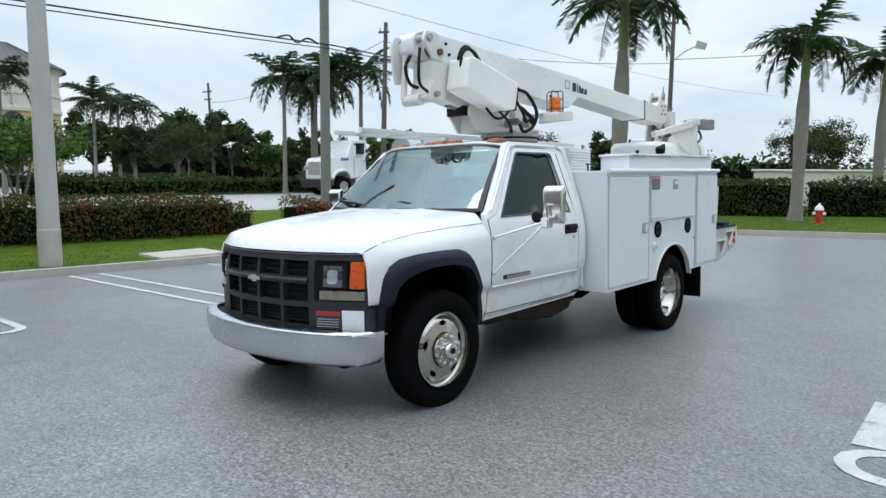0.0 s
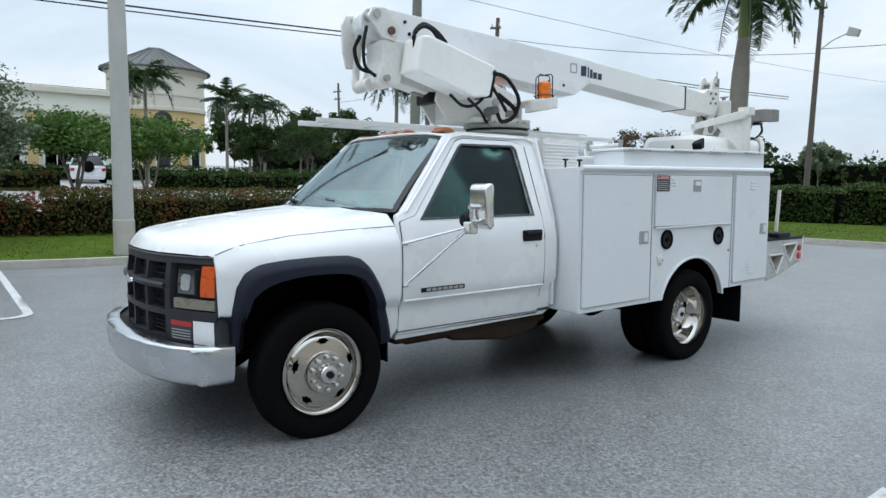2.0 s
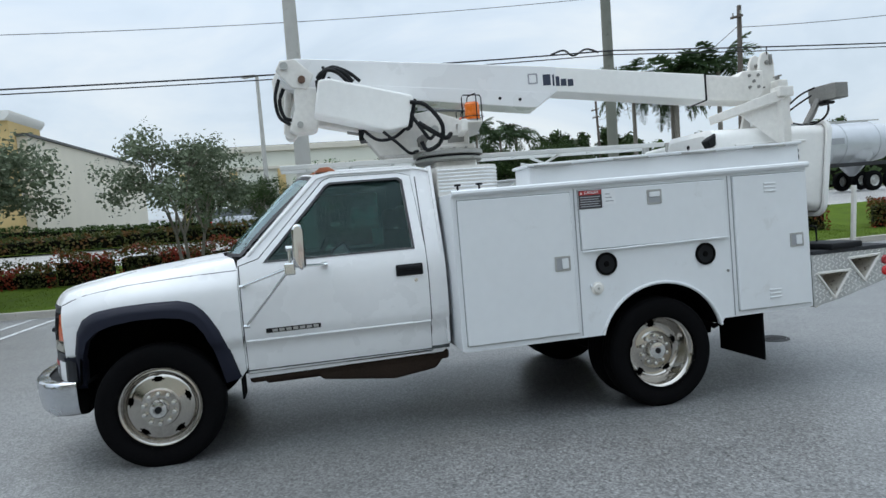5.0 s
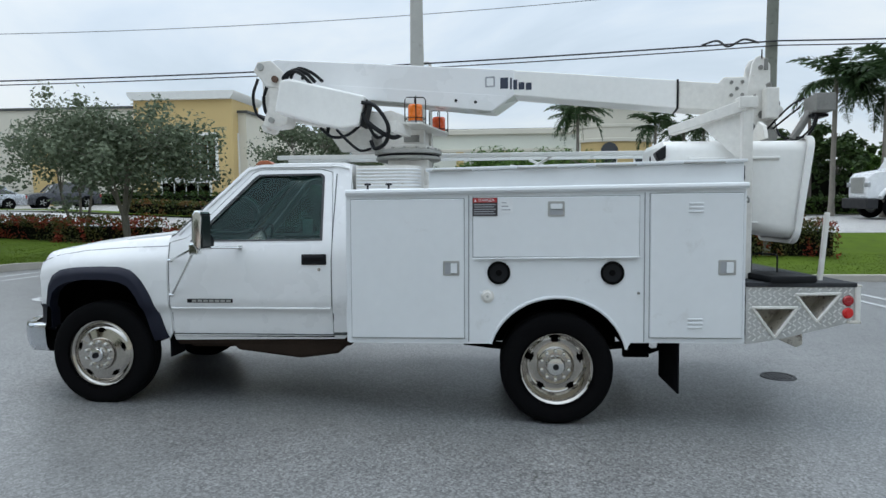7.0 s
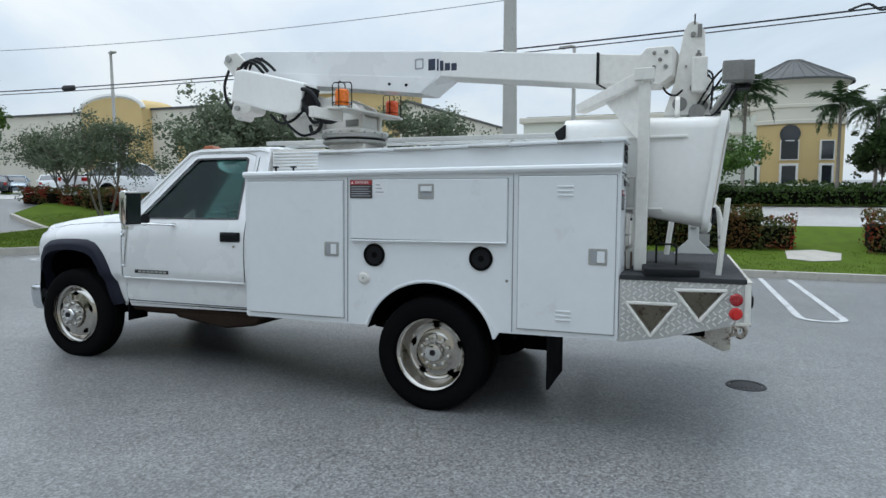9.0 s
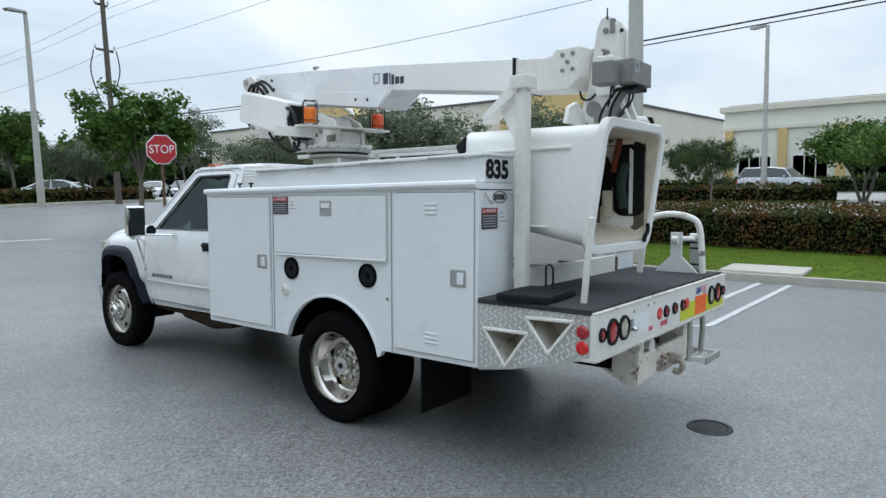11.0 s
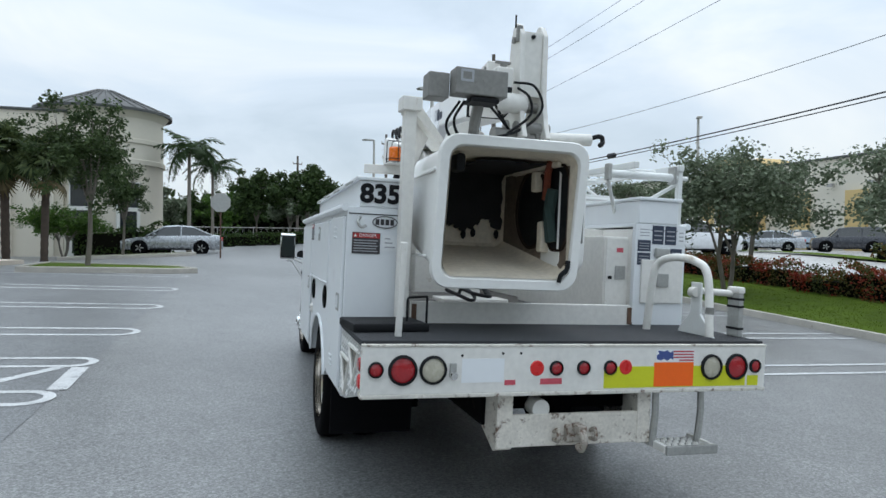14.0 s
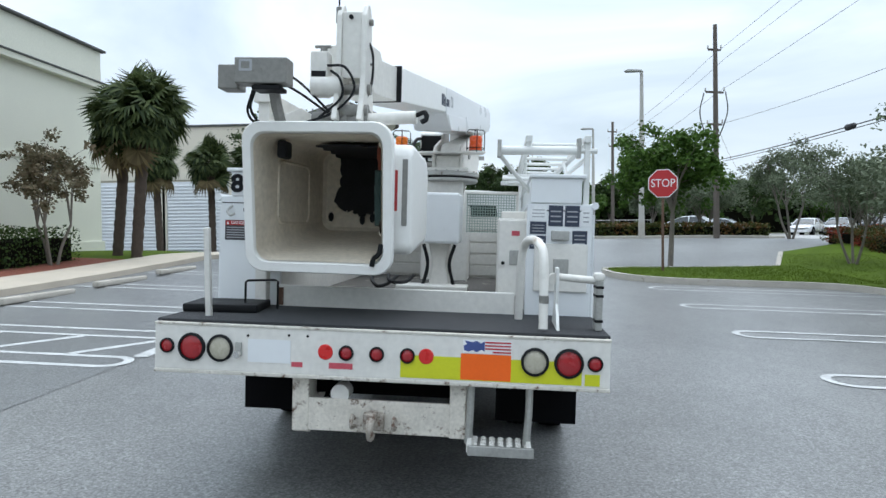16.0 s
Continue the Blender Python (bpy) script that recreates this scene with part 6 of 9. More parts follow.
HOLE = mat("grille_cell_shade", (0.006, 0.006, 0.007), 0.9)


def nose(x, z, off=0.0):
    return (x, nose_y(x) + off + 0.14 * max(0, z - 0.93), z)


gro = [(-0.868, 0.60), (0.868, 0.60), (0.862, 0.80), (0.848, 1.088), (-0.848, 1.088), (-0.862, 0.80)]
cells = []
for z0, z1 in ((0.945, 1.05), (0.785, 0.90), (0.63, 0.75)):
    for x0, x1 in ((-0.475, -0.265), (-0.235, -0.015), (0.015, 0.235), (0.265, 0.475)):
        cells.append([(x0, z0), (x1, z0), (x1, z1), (x0, z1)])
lamps = [[(s * 0.52, 0.795), (s * 0.845, 0.795), (s * 0.838, 1.055), (s * 0.52, 1.055)] for s in (1, -1)]
grille = part("grille", skin(gro, lambda x, z: nose(x, z), 0.05, cells + lamps, 0.07, (0, 1, 0)), GR, TRUCK, "dark grey plastic grille surround")
# near-black sheet painting the shade behind the open grille cells
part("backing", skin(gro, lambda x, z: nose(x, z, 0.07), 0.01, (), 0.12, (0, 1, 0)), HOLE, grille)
for z0, z1, n in ((0.945, 1.05, 2), (0.785, 0.90, 2), (0.63, 0.75, 4)):
    for k in range(n):
        zz = z0 + (z1 - z0) * (k + 1) / (n + 1)
        part("slat", tube([nose(x, zz, 0.035) for x in np.linspace(-0.48, 0.48, 13)], 0.007 if n == 4 else 0.005, 5), BLACK, grille)
part("centre_bar", tube([nose(x, 0.922, -0.002) for x in np.linspace(-0.48, 0.48, 13)], 0.017, 8), GR, grille)
# plain bow-shaped emblem
part("emblem", prism([(-0.075, 0.895), (-0.03, 0.895), (-0.03, 0.882), (0.03, 0.882), (0.03, 0.895), (0.075, 0.895), (0.062, 0.918), (0.03, 0.918), (0.03, 0.93), (-0.03, 0.93), (-0.03, 0.918), (-0.062, 0.918)], "y", -0.832, -0.818, m=pose(0, 0, 0.013)), CHROME, grille, "pale metal emblem")
for s in (1, -1):
    hl = part("headlamp", skin([(s * 0.575, 0.885), (s * 0.70, 0.885), (s * 0.70, 1.02), (s * 0.575, 1.02)], lambda x, z: nose(x, z, 0.012), 0.02, (), 0.05, (0, 1, 0)), HEADLAMP, TRUCK, "dark square headlamp with a bright reflector")
    part("reflector", skin(rrect(min(s * 0.605, s * 0.672), max(s * 0.605, s * 0.672), 0.905, 0.995, 0.02), lambda x, z: nose(x, z, 0.008), 0.003, (), 0.03, (0, 1, 0)), LAMPGLASS, hl, "bright reflector")
    part("mid_bar", box(s * 0.703, s * 0.742, nose(0.72, 0.95)[1] - 0.002, nose(0.72, 0.95)[1] + 0.03, 0.88, 1.03, 0.004), BLACK, hl)
    part("surround", skin([(s * 0.515, 0.79), (s * 0.85, 0.79), (s * 0.85, 1.06), (s * 0.515, 1.06)], lambda x, z: nose(x, z, 0.035), 0.01, (), 0.08, (0, 1, 0)), BLACK, hl)
    part("turn_lamp", skin([(s * 0.757, 0.878), (s * 0.842, 0.878), (s * 0.836, 1.048), (s * 0.757, 1.048)], lambda x, z: nose(x, z, -0.003), 0.03, (), 0.03, (0, 1, 0)), CORNERAMBER, TRUCK, "amber corner lamp")
    part("parking_lamp", skin([(s * 0.56, 0.805), (s * 0.838, 0.805), (s * 0.838, 0.86), (s * 0.56, 0.86)], lambda x, z: nose(x, z, -0.002), 0.03, (), 0.04, (0, 1, 0)), DIMLENS, TRUCK, "yellowed clear parking lamp")
    # surround wraps round to the wing
    part("grille_return", grid(1, 6, lambda u, v, s=s: (s * (0.868 - 0.02 * v ** 1.5 + 0.004 * u), nose_y(0.86) + 0.002 + 0.14 * max(0, 0.60 + 0.488 * v - 0.93) + 0.035 * u, 0.60 + 0.488 * v)), GR, grille)

    def corner(u, v, s=s):
        y = -0.575 + 0.125 * u
        z = 0.56 + 0.215 * v
        return (s * (side_x(y, z) + 0.008 + 0.02 * u * (1 - v)), y, z)
    part("corner_panel", grid(5, 4, corner), FLARE, TRUCK, "dark blue-grey corner panel")
part("hood_lip", tube([(x, nose_y(x) + 0.026, 1.090) for x in np.linspace(-0.84, 0.84, 25)], 0.009, 6), GR, TRUCK)
notice = part("warning_sticker", skin([(0.53, 0.615), (0.70, 0.615), (0.70, 0.735), (0.53, 0.735)], lambda x, z: nose(x, z, -0.004), 0.002, (), 0.06, (0, 1, 0)), LABELBLACK, TRUCK, "black and red warning sticker")
part("sticker_head", skin([(0.535, 0.705), (0.695, 0.705), (0.695, 0.732), (0.535, 0.732)], lambda x, z: nose(x, z, -0.006), 0.001, (), 0.06, (0, 1, 0)), LABELRED, notice)
for k in range(4):
    part("text_bar", skin([(0.54, 0.63 + 0.016 * k), (0.685, 0.63 + 0.016 * k), (0.685, 0.636 + 0.016 * k), (0.54, 0.636 + 0.016 * k)], lambda x, z: nose(x, z, -0.006), 0.001, (), 0.06, (0, 1, 0)), LABELGREY, notice)
part("inspection_sticker", skin([(0.705, 0.612), (0.835, 0.612), (0.835, 0.74), (0.705, 0.74)], lambda x, z: nose(x, z, -0.004), 0.002, (), 0.06, (0, 1, 0)), LABELWHITE, TRUCK, "white printed sticker")


BUMP_PLAN = [(0.0, -0.925), (0.30, -0.908), (0.55, -0.86), (0.74, -0.785), (0.86, -0.705), (0.905, -0.655), (0.925, -0.60), (0.93, -0.50)]
BUMP_SIDE = [(0.075, 0.622), (0.012, 0.622), (0.0, 0.612), (-0.004, 0.585), (0.0, 0.53), (0.006, 0.475), (0.02, 0.43), (0.045, 0.402), (0.08, 0.395)]


def bumper(u, v):
    q = 2 * u - 1
    x, y = along(BUMP_PLAN, abs(q))
    d, z = BUMP_SIDE[round(v * 8)]
    k = ease(0.84, 0.93, x)
    return (math.copysign(1, q) * (x - d * (0.2 + 0.8 * k)), y + d * (1 - k), z)


bm = grid(60, 8, bumper)
bmesh.ops.recalc_face_normals(bm, faces=bm.faces)
bump = part("front_bumper", bm, STEEL, TRUCK, "bright steel front bumper")
part("bumper_top", prism([(-0.88, -0.66), (-0.72, -0.76), (-0.4, -0.86), (0.4, -0.86), (0.72, -0.76), (0.88, -0.66), (0.86, -0.45), (-0.86, -0.45)], "z", 0.585, 0.603, 0.004), BLACK, bump, "black step pad")
part("valance", box(-0.72, 0.72, -0.66, -0.5, 0.36, 0.6, 0.02), FRAMEM, TRUCK)

# ---- wheels ----
TYRE_PROF = [(0.255, -0.088), (0.30, -0.105), (0.355, -0.108), (0.385, -0.098), (0.398, -0.08), (0.403, -0.05), (0.395, -0.048), (0.395, -0.040), (0.404, -0.038), (0.405, -0.004), (0.396, -0.003), (0.396, 0.005), (0.405, 0.006), (0.404, 0.038), (0.395, 0.040), (0.395, 0.048), (0.403, 0.05), (0.398, 0.08), (0.385, 0.098), (0.355, 0.108), (0.30, 0.105), (0.255, 0.088)]
TYRE = mesh_from(lathe(TYRE_PROF, 48), "tyre", RUBBER)


WHEELSTEEL = mat("polished_wheel_steel", (0.52, 0.49, 0.45), 0.10, 1.0, var=0.12, scale=7, fine=60, dirt=(0.30, 0.27, 0.23), dirt_at=0.64)


def wheel_face(convex):
    """A stainless wheel cover: rolled lip, dished or domed face with five oval openings."""
    if convex:
        prof = ([0, .06, .12, .125, .20, .235, .25, .268], [.075, .075, .07, .045, .03, .0, .018, .022])
    else:
        prof = ([0, .10, .12, .135, .175, .20, .225, .245, .268], [-.085, -.085, -.09, -.10, -.104, -.098, -.05, .006, .022])
    seg = 75
    radii = [0.0, 0.03, 0.06, 0.09, 0.118, 0.122, 0.126, 0.14, 0.155, 0.167, 0.178, 0.189, 0.20, 0.21, 0.22, 0.23, 0.238, 0.246, 0.254, 0.262, 0.268, 0.270]
    bm = bmesh.new()
    rings = []
    for r in radii:
        z = lerp_table(r, *prof) - (0.012 if r == radii[-1] else 0)
        rings.append([bm.verts.new((r * math.cos(k * math.tau / seg), r * math.sin(k * math.tau / seg), z)) for k in range(seg)] if r else [bm.verts.new((0, 0, z))] * seg)
    for i, (a, b) in enumerate(zip(rings, rings[1:])):
        for k in range(seg):
            q = (k + 1) % seg
            wide = 5 if i == 10 else 3
            if 9 <= i <= 11 and abs(k % 15 - 7) * 2 < wide:
                continue
            if i == 0:
                bm.faces.new((a[0], b[k], b[q]))
            else:
                bm.faces.new((a[k], b[k], b[q], a[q]))
    bmesh.ops.recalc_face_normals(bm, faces=bm.faces)
    return mesh_from(bm, "wheel_cover", WHEELSTEEL, 50)


COVER_F, COVER_R = wheel_face(True), wheel_face(False)
NUT = mesh_from(lathe([(0.016, 0), (0.016, 0.012), (0.013, 0.03), (0.0, 0.036)], 8), "lug_nut", CHROME)
# dark disc paints the shade seen through the cover's openings
BACKDISC = mesh_from(lathe([(0, -0.09), (0.26, -0.09), (0.26, -0.02)], 24), "rim", HOLLOWSHADE)
RIMBAND = mesh_from(lathe([(0.268, 0.09), (0.268, 0.02), (0.262, 0.016), (0.262, 0.085)], 40), "rim_lip", WHEELSTEEL)
HUBF = mesh_from(lathe([(0.058, 0.07), (0.058, 0.11), (0.05, 0.122), (0.03, 0.125), (0.028, 0.12), (0, 0.12)], 24), "hub_cap", CHROME)
HUBR = mesh_from(lathe([(0.075, -0.05), (0.07, 0.0), (0.06, 0.02), (0.03, 0.025), (0, 0.025)], 24), "hub_cap", CHROME)
HUBDOT = mesh_from(lathe([(0.022, 0), (0.022, 0.004), (0, 0.004)], 12), "hub_mark", BLACK)


def wheel(x, y, z, s, front, outer=True):
    m = pose(x, y, z, 0, 90 * s, 0)
    w = part("wheel", TYRE, None, TRUCK, "black tyre with a polished steel cover" if outer else "", m=m)
    part("rim", BACKDISC, None, w)
    if outer:
        lift = 0.05 if front else 0.045
        part("wheel_cover", COVER_F if front else COVER_R, None, w, "polished stainless wheel cover", m=pose(0, 0, lift))
        part("rim_lip", RIMBAND, None, w, m=pose(0, 0, 0.012))
        part("hub_cap", HUBF if front else HUBR, None, w, m=pose(0, 0, lift if front else lift - 0.04))
        part("hub_mark", HUBDOT, None, w, m=pose(0, 0, lift + (0.125 if front else -0.014)))
        r, h = (0.095, 0.07) if front else (0.103, -0.088)
        for k in range(10):
            a = k * math.tau / 10
            part("lug_nut", NUT, None, w, m=pose(r * math.cos(a), r * math.sin(a), lift + h))


for s in (LEFT, RIGHT):
    wheel(s * 0.90, 0.0, 0.405, s, True)
    wheel(s * 1.055, 3.49, 0.36, s, False)
    wheel(s * 0.80, 3.49, 0.36, s, False, False)

# ---- chassis ----
for s in (LEFT, RIGHT):
    part("frame_rail", box(s * 0.40, s * 0.48, -0.6, 5.3, 0.50, 0.70, 0.01), FRAMEM, TRUCK)
    part("leaf_spring", prism([(2.8, 0.42), (3.5, 0.34), (4.2, 0.42), (4.2, 0.46), (3.5, 0.40), (2.8, 0.46)], "x", s * 0.50, s * 0.58), FRAMEM, TRUCK)
    # fender and well sheets, coloured near-black for the shade inside
    part("inner_fender", box(s * 0.55, s * 0.62, -0.5, 0.62, 0.5, 1.15, 0.02), HOLLOWSHADE, TRUCK)
    part("rear_wheel_well", grid(16, 1, lambda u, v, s=s: (s * (0.55 + 0.59 * v), 3.49 + 0.495 * math.cos(radians(12 + 156 * u)), 0.42 + 0.465 * math.sin(radians(12 + 156 * u)))), HOLLOWSHADE, TRUCK)
    part("well_back", box(s * 0.54, s * 0.56, 2.98, 4.0, 0.45, 0.95), HOLLOWSHADE, TRUCK)
part("front_axle", rod((-0.8, 0.0, 0.38), (0.8, 0.0, 0.38), 0.05), FRAMEM, TRUCK)
part("rear_axle", join(rod((-0.9, 3.49, 0.36), (0.9, 3.49, 0.36), 0.06), lathe([(0, -0.2), (0.16, -0.12), (0.18, 0.0), (0.12, 0.16), (0, 0.2)], 16, pose(0, 3.49, 0.36, 90, 0, 0))), FRAMEM, TRUCK)
part("driveshaft", rod((0, 0.9, 0.5), (0, 3.4, 0.4), 0.045), FRAMEM, TRUCK)
part("engine_block", box(-0.35, 0.35, -0.45, 0.85, 0.42, 1.0, 0.04), FRAMEM, TRUCK)
part("fuel_tank", prism([(0.95, 0.52), (1.95, 0.52), (1.85, 0.40), (1.55, 0.36), (1.05, 0.42)], "x", 0.45, 0.88, 0.02), BROWNM, TRUCK, "dusty brown fuel tank")
part("rocker", box(0.62, 0.86, 0.66, 1.9, 0.44, 0.52, 0.02), BROWNM, TRUCK)
part("exhaust", tube([(-0.55, 0.8, 0.40), (-0.6, 2.2, 0.40), (-0.62, 2.9, 0.42)], 0.04, 8), RUSTM, TRUCK)
part("toolbox_bracket", box(0.55, 0.62, 4.05, 4.25, 0.34, 0.55, 0.01), FRAMEM, TRUCK)
part("hanger", tube([(0.62, 4.0, 0.55), (0.66, 4.25, 0.40), (0.66, 4.32, 0.42), (0.64, 4.32, 0.55)], 0.025, 6), FRAMEM, TRUCK)
for s in (LEFT, RIGHT):
    part("front_mud_flap", box(s * 0.66, s * 0.88, 0.50, 0.515, 0.36, 0.56, 0.003), FLAPM, TRUCK, "black rubber mud flap")
    part("mud_flap", box(s * 0.62, s * 1.17, 4.32, 4.335, 0.20, 0.56, 0.003), FLAPM, TRUCK, "black rubber mud flap")

# ---- service body ----
BX = 1.18
RARCH = [(3.49 + 0.49 * math.cos(radians(a)), 0.42 + 0.46 * math.sin(radians(a))) for a in range(12, 169, 8)]


def compartment_door(parent, s, y0, y1, z0, z1, label="white compartment door"):
    d = part("compartment_door", box(s * (BX - 0.004), s * (BX + 0.018), y0, y1, z0, z1, 0.006), BOXWHITE, parent, label)
    part("door_gap", skin([(y0 - 0.005, z0 - 0.005), (y1 + 0.005, z0 - 0.005), (y1 + 0.005, z1 + 0.005), (y0 - 0.005, z1 + 0.005)], lambda y, z: (s * (BX + 0.002), y, z), 0.002, [[(y0 + 0.004, z0 + 0.004), (y1 - 0.004, z0 + 0.004), (y1 - 0.004, z1 - 0.004), (y0 + 0.004, z1 - 0.004)]], 0.5, (-s, 0, 0)), GAPM, d)
    return d


def paddle_latch(parent, s, y, z, up=False):
    """A recessed pan with a paddle handle."""
    x = s * (BX + 0.018)
    la = part("latch", skin(rrect(y - 0.058, y + 0.058, z - 0.052, z + 0.052, 0.008), lambda a, b: (x + s * 0.004, a, b), 0.004, [rrect(y - 0.046, y + 0.046, z - 0.04, z + 0.04, 0.006)], 0.04, (-s, 0, 0)), ZINC, parent, "bright paddle latch")
    part("pan", box(x - s * 0.004, x + s * 0.001, y - 0.048, y + 0.048, z - 0.042, z + 0.042), LABELGREY, la)
    part("paddle", box(x, x + s * 0.01, y - (0.005 if not up else 0.04), y + 0.042, z - (0.036 if not up else 0.0), z + 0.036, 0.003), BOXWHITE, la)


def louvre(parent, s, y, z):
    for k in range(3):
        part("louvre", box(s * (BX + 0.016), s * (BX + 0.026), y - 0.05, y + 0.05, z - 0.032 + 0.028 * k, z - 0.018 + 0.028 * k, 0.004), BOXWHITE, parent)


def danger_sticker(parent, m, w=0.175, h=0.13):
    """A black sticker with a red heading; the fine print is plain bars. In the xz plane of m, facing -y."""
    st = part("danger_sticker", box(-w / 2, w / 2, -0.002, 0.0, 0, h), LABELBLACK, parent, "black sticker with a red DANGER heading", m=m)
    part("heading", box(-w / 2 + 0.004, w / 2 - 0.004, -0.0035, -0.002, h * 0.74, h - 0.004), LABELRED, st)
    part("letters", lettering("DANGER", h * 0.22, pose(w * 0.05, -0.005, h * 0.86, 90, 0, 0), 0.0005, 0.95), LABELWHITE, st, "white letters DANGER")
    part("triangle", prism([(-w * 0.44, h * 0.79), (-w * 0.34, h * 0.79), (-w * 0.39, h * 0.93)], "y", -0.0045, -0.0035), LABELWHITE, st)
    for k in range(5):
        part("text_bar", box(-w * 0.44, w * (0.42 - 0.06 * (k % 2)), -0.003, -0.002, h * (0.1 + 0.125 * k), h * (0.15 + 0.125 * k)), LABELGREY, st)
    wp = part("white_sticker", box(w / 2 + 0.015, w / 2 + 0.105, -0.002, 0.0, 0.02, h - 0.01), LABELWHITE, parent, "white printed sticker", m=m)
    for k in range(3):
        part("text_bar", box(w / 2 + 0.028, w / 2 + 0.09 - 0.015 * k, -0.003, -0.002, 0.04 + 0.025 * k, 0.047 + 0.025 * k), LABELGREY, wp)


SIDEROT = {LEFT: 90, RIGHT: -90}
for s in (LEFT, RIGHT):
    outline = [(2.0, 0.545), (2.98, 0.545)] + RARCH[::-1] + [(4.0, 0.56), (4.76, 0.565), (4.76, 1.66), (2.0, 1.63)]
    box_side = part("side_box", skin(outline, lambda y, z, s=s: (s * BX, y, z), 0.04, (), 0.12, (-s, 0, 0)), BOXWHITE, TRUCK, "white steel compartment side")
    part("box_front", box(s * 0.78, s * (BX - 0.001), 1.985, 2.02, 0.55, 1.63, 0.006), BOXWHITE, TRUCK)
    part("box_rear", box(s * 0.78, s * (BX - 0.001), 4.73, 4.77, 0.565, 1.66, 0.006), BOXWHITE, TRUCK)
    part("box_inner", box(s * 0.78, s * 0.80, 2.02, 4.73, 0.9, 1.62), OLDWHITE, TRUCK)
    part("box_floor", prism([(2.0, 0.55), (2.96, 0.55), (2.96, 0.57), (2.0, 0.57)], "x", s * 0.6, s * 1.17), FRAMEM, TRUCK)
    part("box_floor", prism([(4.02, 0.565), (4.75, 0.565), (4.75, 0.59), (4.02, 0.59)], "x", s * 0.6, s * 1.17), FRAMEM, TRUCK)
    part("box_top", prism([(2.0, 1.60), (4.76, 1.635), (4.76, 1.66), (2.0, 1.63)], "x", s * 0.78, s * (BX + 0.012), 0.006), BOXWHITE, TRUCK)
    part("drip_rail", tube([(s * (BX + 0.014), 1.99, 1.625), (s * (BX + 0.014), 4.775, 1.652)], 0.022, 8), BOXWHITE, TRUCK)
    d1 = compartment_door(box_side, s, 2.025, 2.835, 0.585, 1.575)
    paddle_latch(d1, s, 2.745, 1.085)
    d2 = compartment_door(box_side, s, 2.90, 4.05, 1.165, 1.585, "white drop-down compartment door")
    paddle_latch(d2, s, 3.48, 1.50, True)
    part("hinge_bar", tube([(s * (BX + 0.02), 2.90, 1.153), (s * (BX + 0.02), 4.05, 1.162)], 0.007, 6), BOXWHITE, d2)
    d3 = compartment_door(box_side, s, 4.125, 4.745, 0.60, 1.60)
    paddle_latch(d3, s, 4.64, 1.09)
    louvre(d3, s, 4.43, 1.50)
    louvre(d3, s, 4.43, 0.70)
    part("panel_seam", tube([(s * (BX + 0.002), 2.865, 0.56), (s * (BX + 0.002), 2.87, 1.60)], 0.004, 5), GAPM, box_side)
    part("panel_seam", tube([(s * (BX + 0.002), 4.088, 0.57), (s * (BX + 0.002), 4.088, 1.61)], 0.004, 5), GAPM, box_side)
    for yy in (3.08, 3.87):
        port = part("vent_port", lathe([(0.078, -0.02), (0.082, 0.0), (0.082, 0.008), (0.066, 0.012), (0.062, 0.002), (0.060, -0.03)], 28, pose(s * (BX + 0.002), yy, 1.052, 0, 90 * s, 0)), FRAMEM, box_side, "round black vent port")
        part("vent_cup", lathe([(0, 0.003), (0.05, 0.004), (0.064, 0.006)], 24, pose(s * (BX + 0.001), yy, 1.052, 0, 90 * s, 0)), BLACK, port)
        part("vent_core", lathe([(0, 0.008), (0.018, 0.007), (0.022, 0.0)], 16, pose(s * (BX + 0.004), yy, 1.052, 0, 90 * s, 0)), FRAMEM, port)
    fuel = part("fuel_filler", lathe([(0, 0.018), (0.03, 0.018), (0.036, 0.008), (0.046, 0.006), (0.048, 0.0)], 20, pose(s * (BX + 0.002), 3.0, 0.885, 0, 90 * s, 0)), OLDWHITE, box_side, "round white fuel cap")
    part("bolt", rod((s * (BX + 0.018), 3.0, 0.885), (s * (BX + 0.026), 3.0, 0.885), 0.009, seg=6), ZINC, fuel)
    part("tab", box(s * BX, s * (BX + 0.012), 2.945, 2.965, 0.90, 0.915), BOXWHITE, fuel)
    part("marker", rod((s * BX, 4.05, 0.91), (s * (BX + 0.008), 4.05, 0.91), 0.01, seg=8), GREYBOX, box_side)
    part("arch_lip", tube([(s * (BX + 0.004), y, z) for y, z in RARCH], 0.012, 6), BOXWHITE, box_side)
    danger_sticker(d2, pose(s * (BX + 0.0195), 2.985, 1.452, 0, 0, SIDEROT[s]))
    # raised lid boxes on top
    zf, zr = 1.775, 1.815
    chest = part("lid_box", prism([(2.58, 1.63), (2.58, zf), (4.775, zr), (4.775, 1.66)], "x", s * 0.80, s * 1.11, 0.008), BOXWHITE, TRUCK, "raised white lid box")
    part("lid", prism([(2.56, zf), (2.56, zf + 0.022), (4.79, zr + 0.022), (4.79, zr)], "x", s * 0.79, s * 1.135, 0.006), BOXWHITE, chest)
    for yy in (2.75, 3.35, 3.9, 4.5):
        part("hinge", box(s * 1.134, s * 1.142, yy - 0.14, yy + 0.14, 1.772 + 0.018 * (yy - 2.6), 1.785 + 0.018 * (yy - 2.6), 0.002), ZINC, chest)

# rear faces of the side boxes
part("unit_number", lettering("835", 0.15, pose(0.985, 4.7795, 1.735, 90, 0, 180), 0.001, 1.10, 0.006), mat("black_number_paint", (0.008, 0.008, 0.010), 0.7, spec=0.2), TRUCK, "black painted number 835")
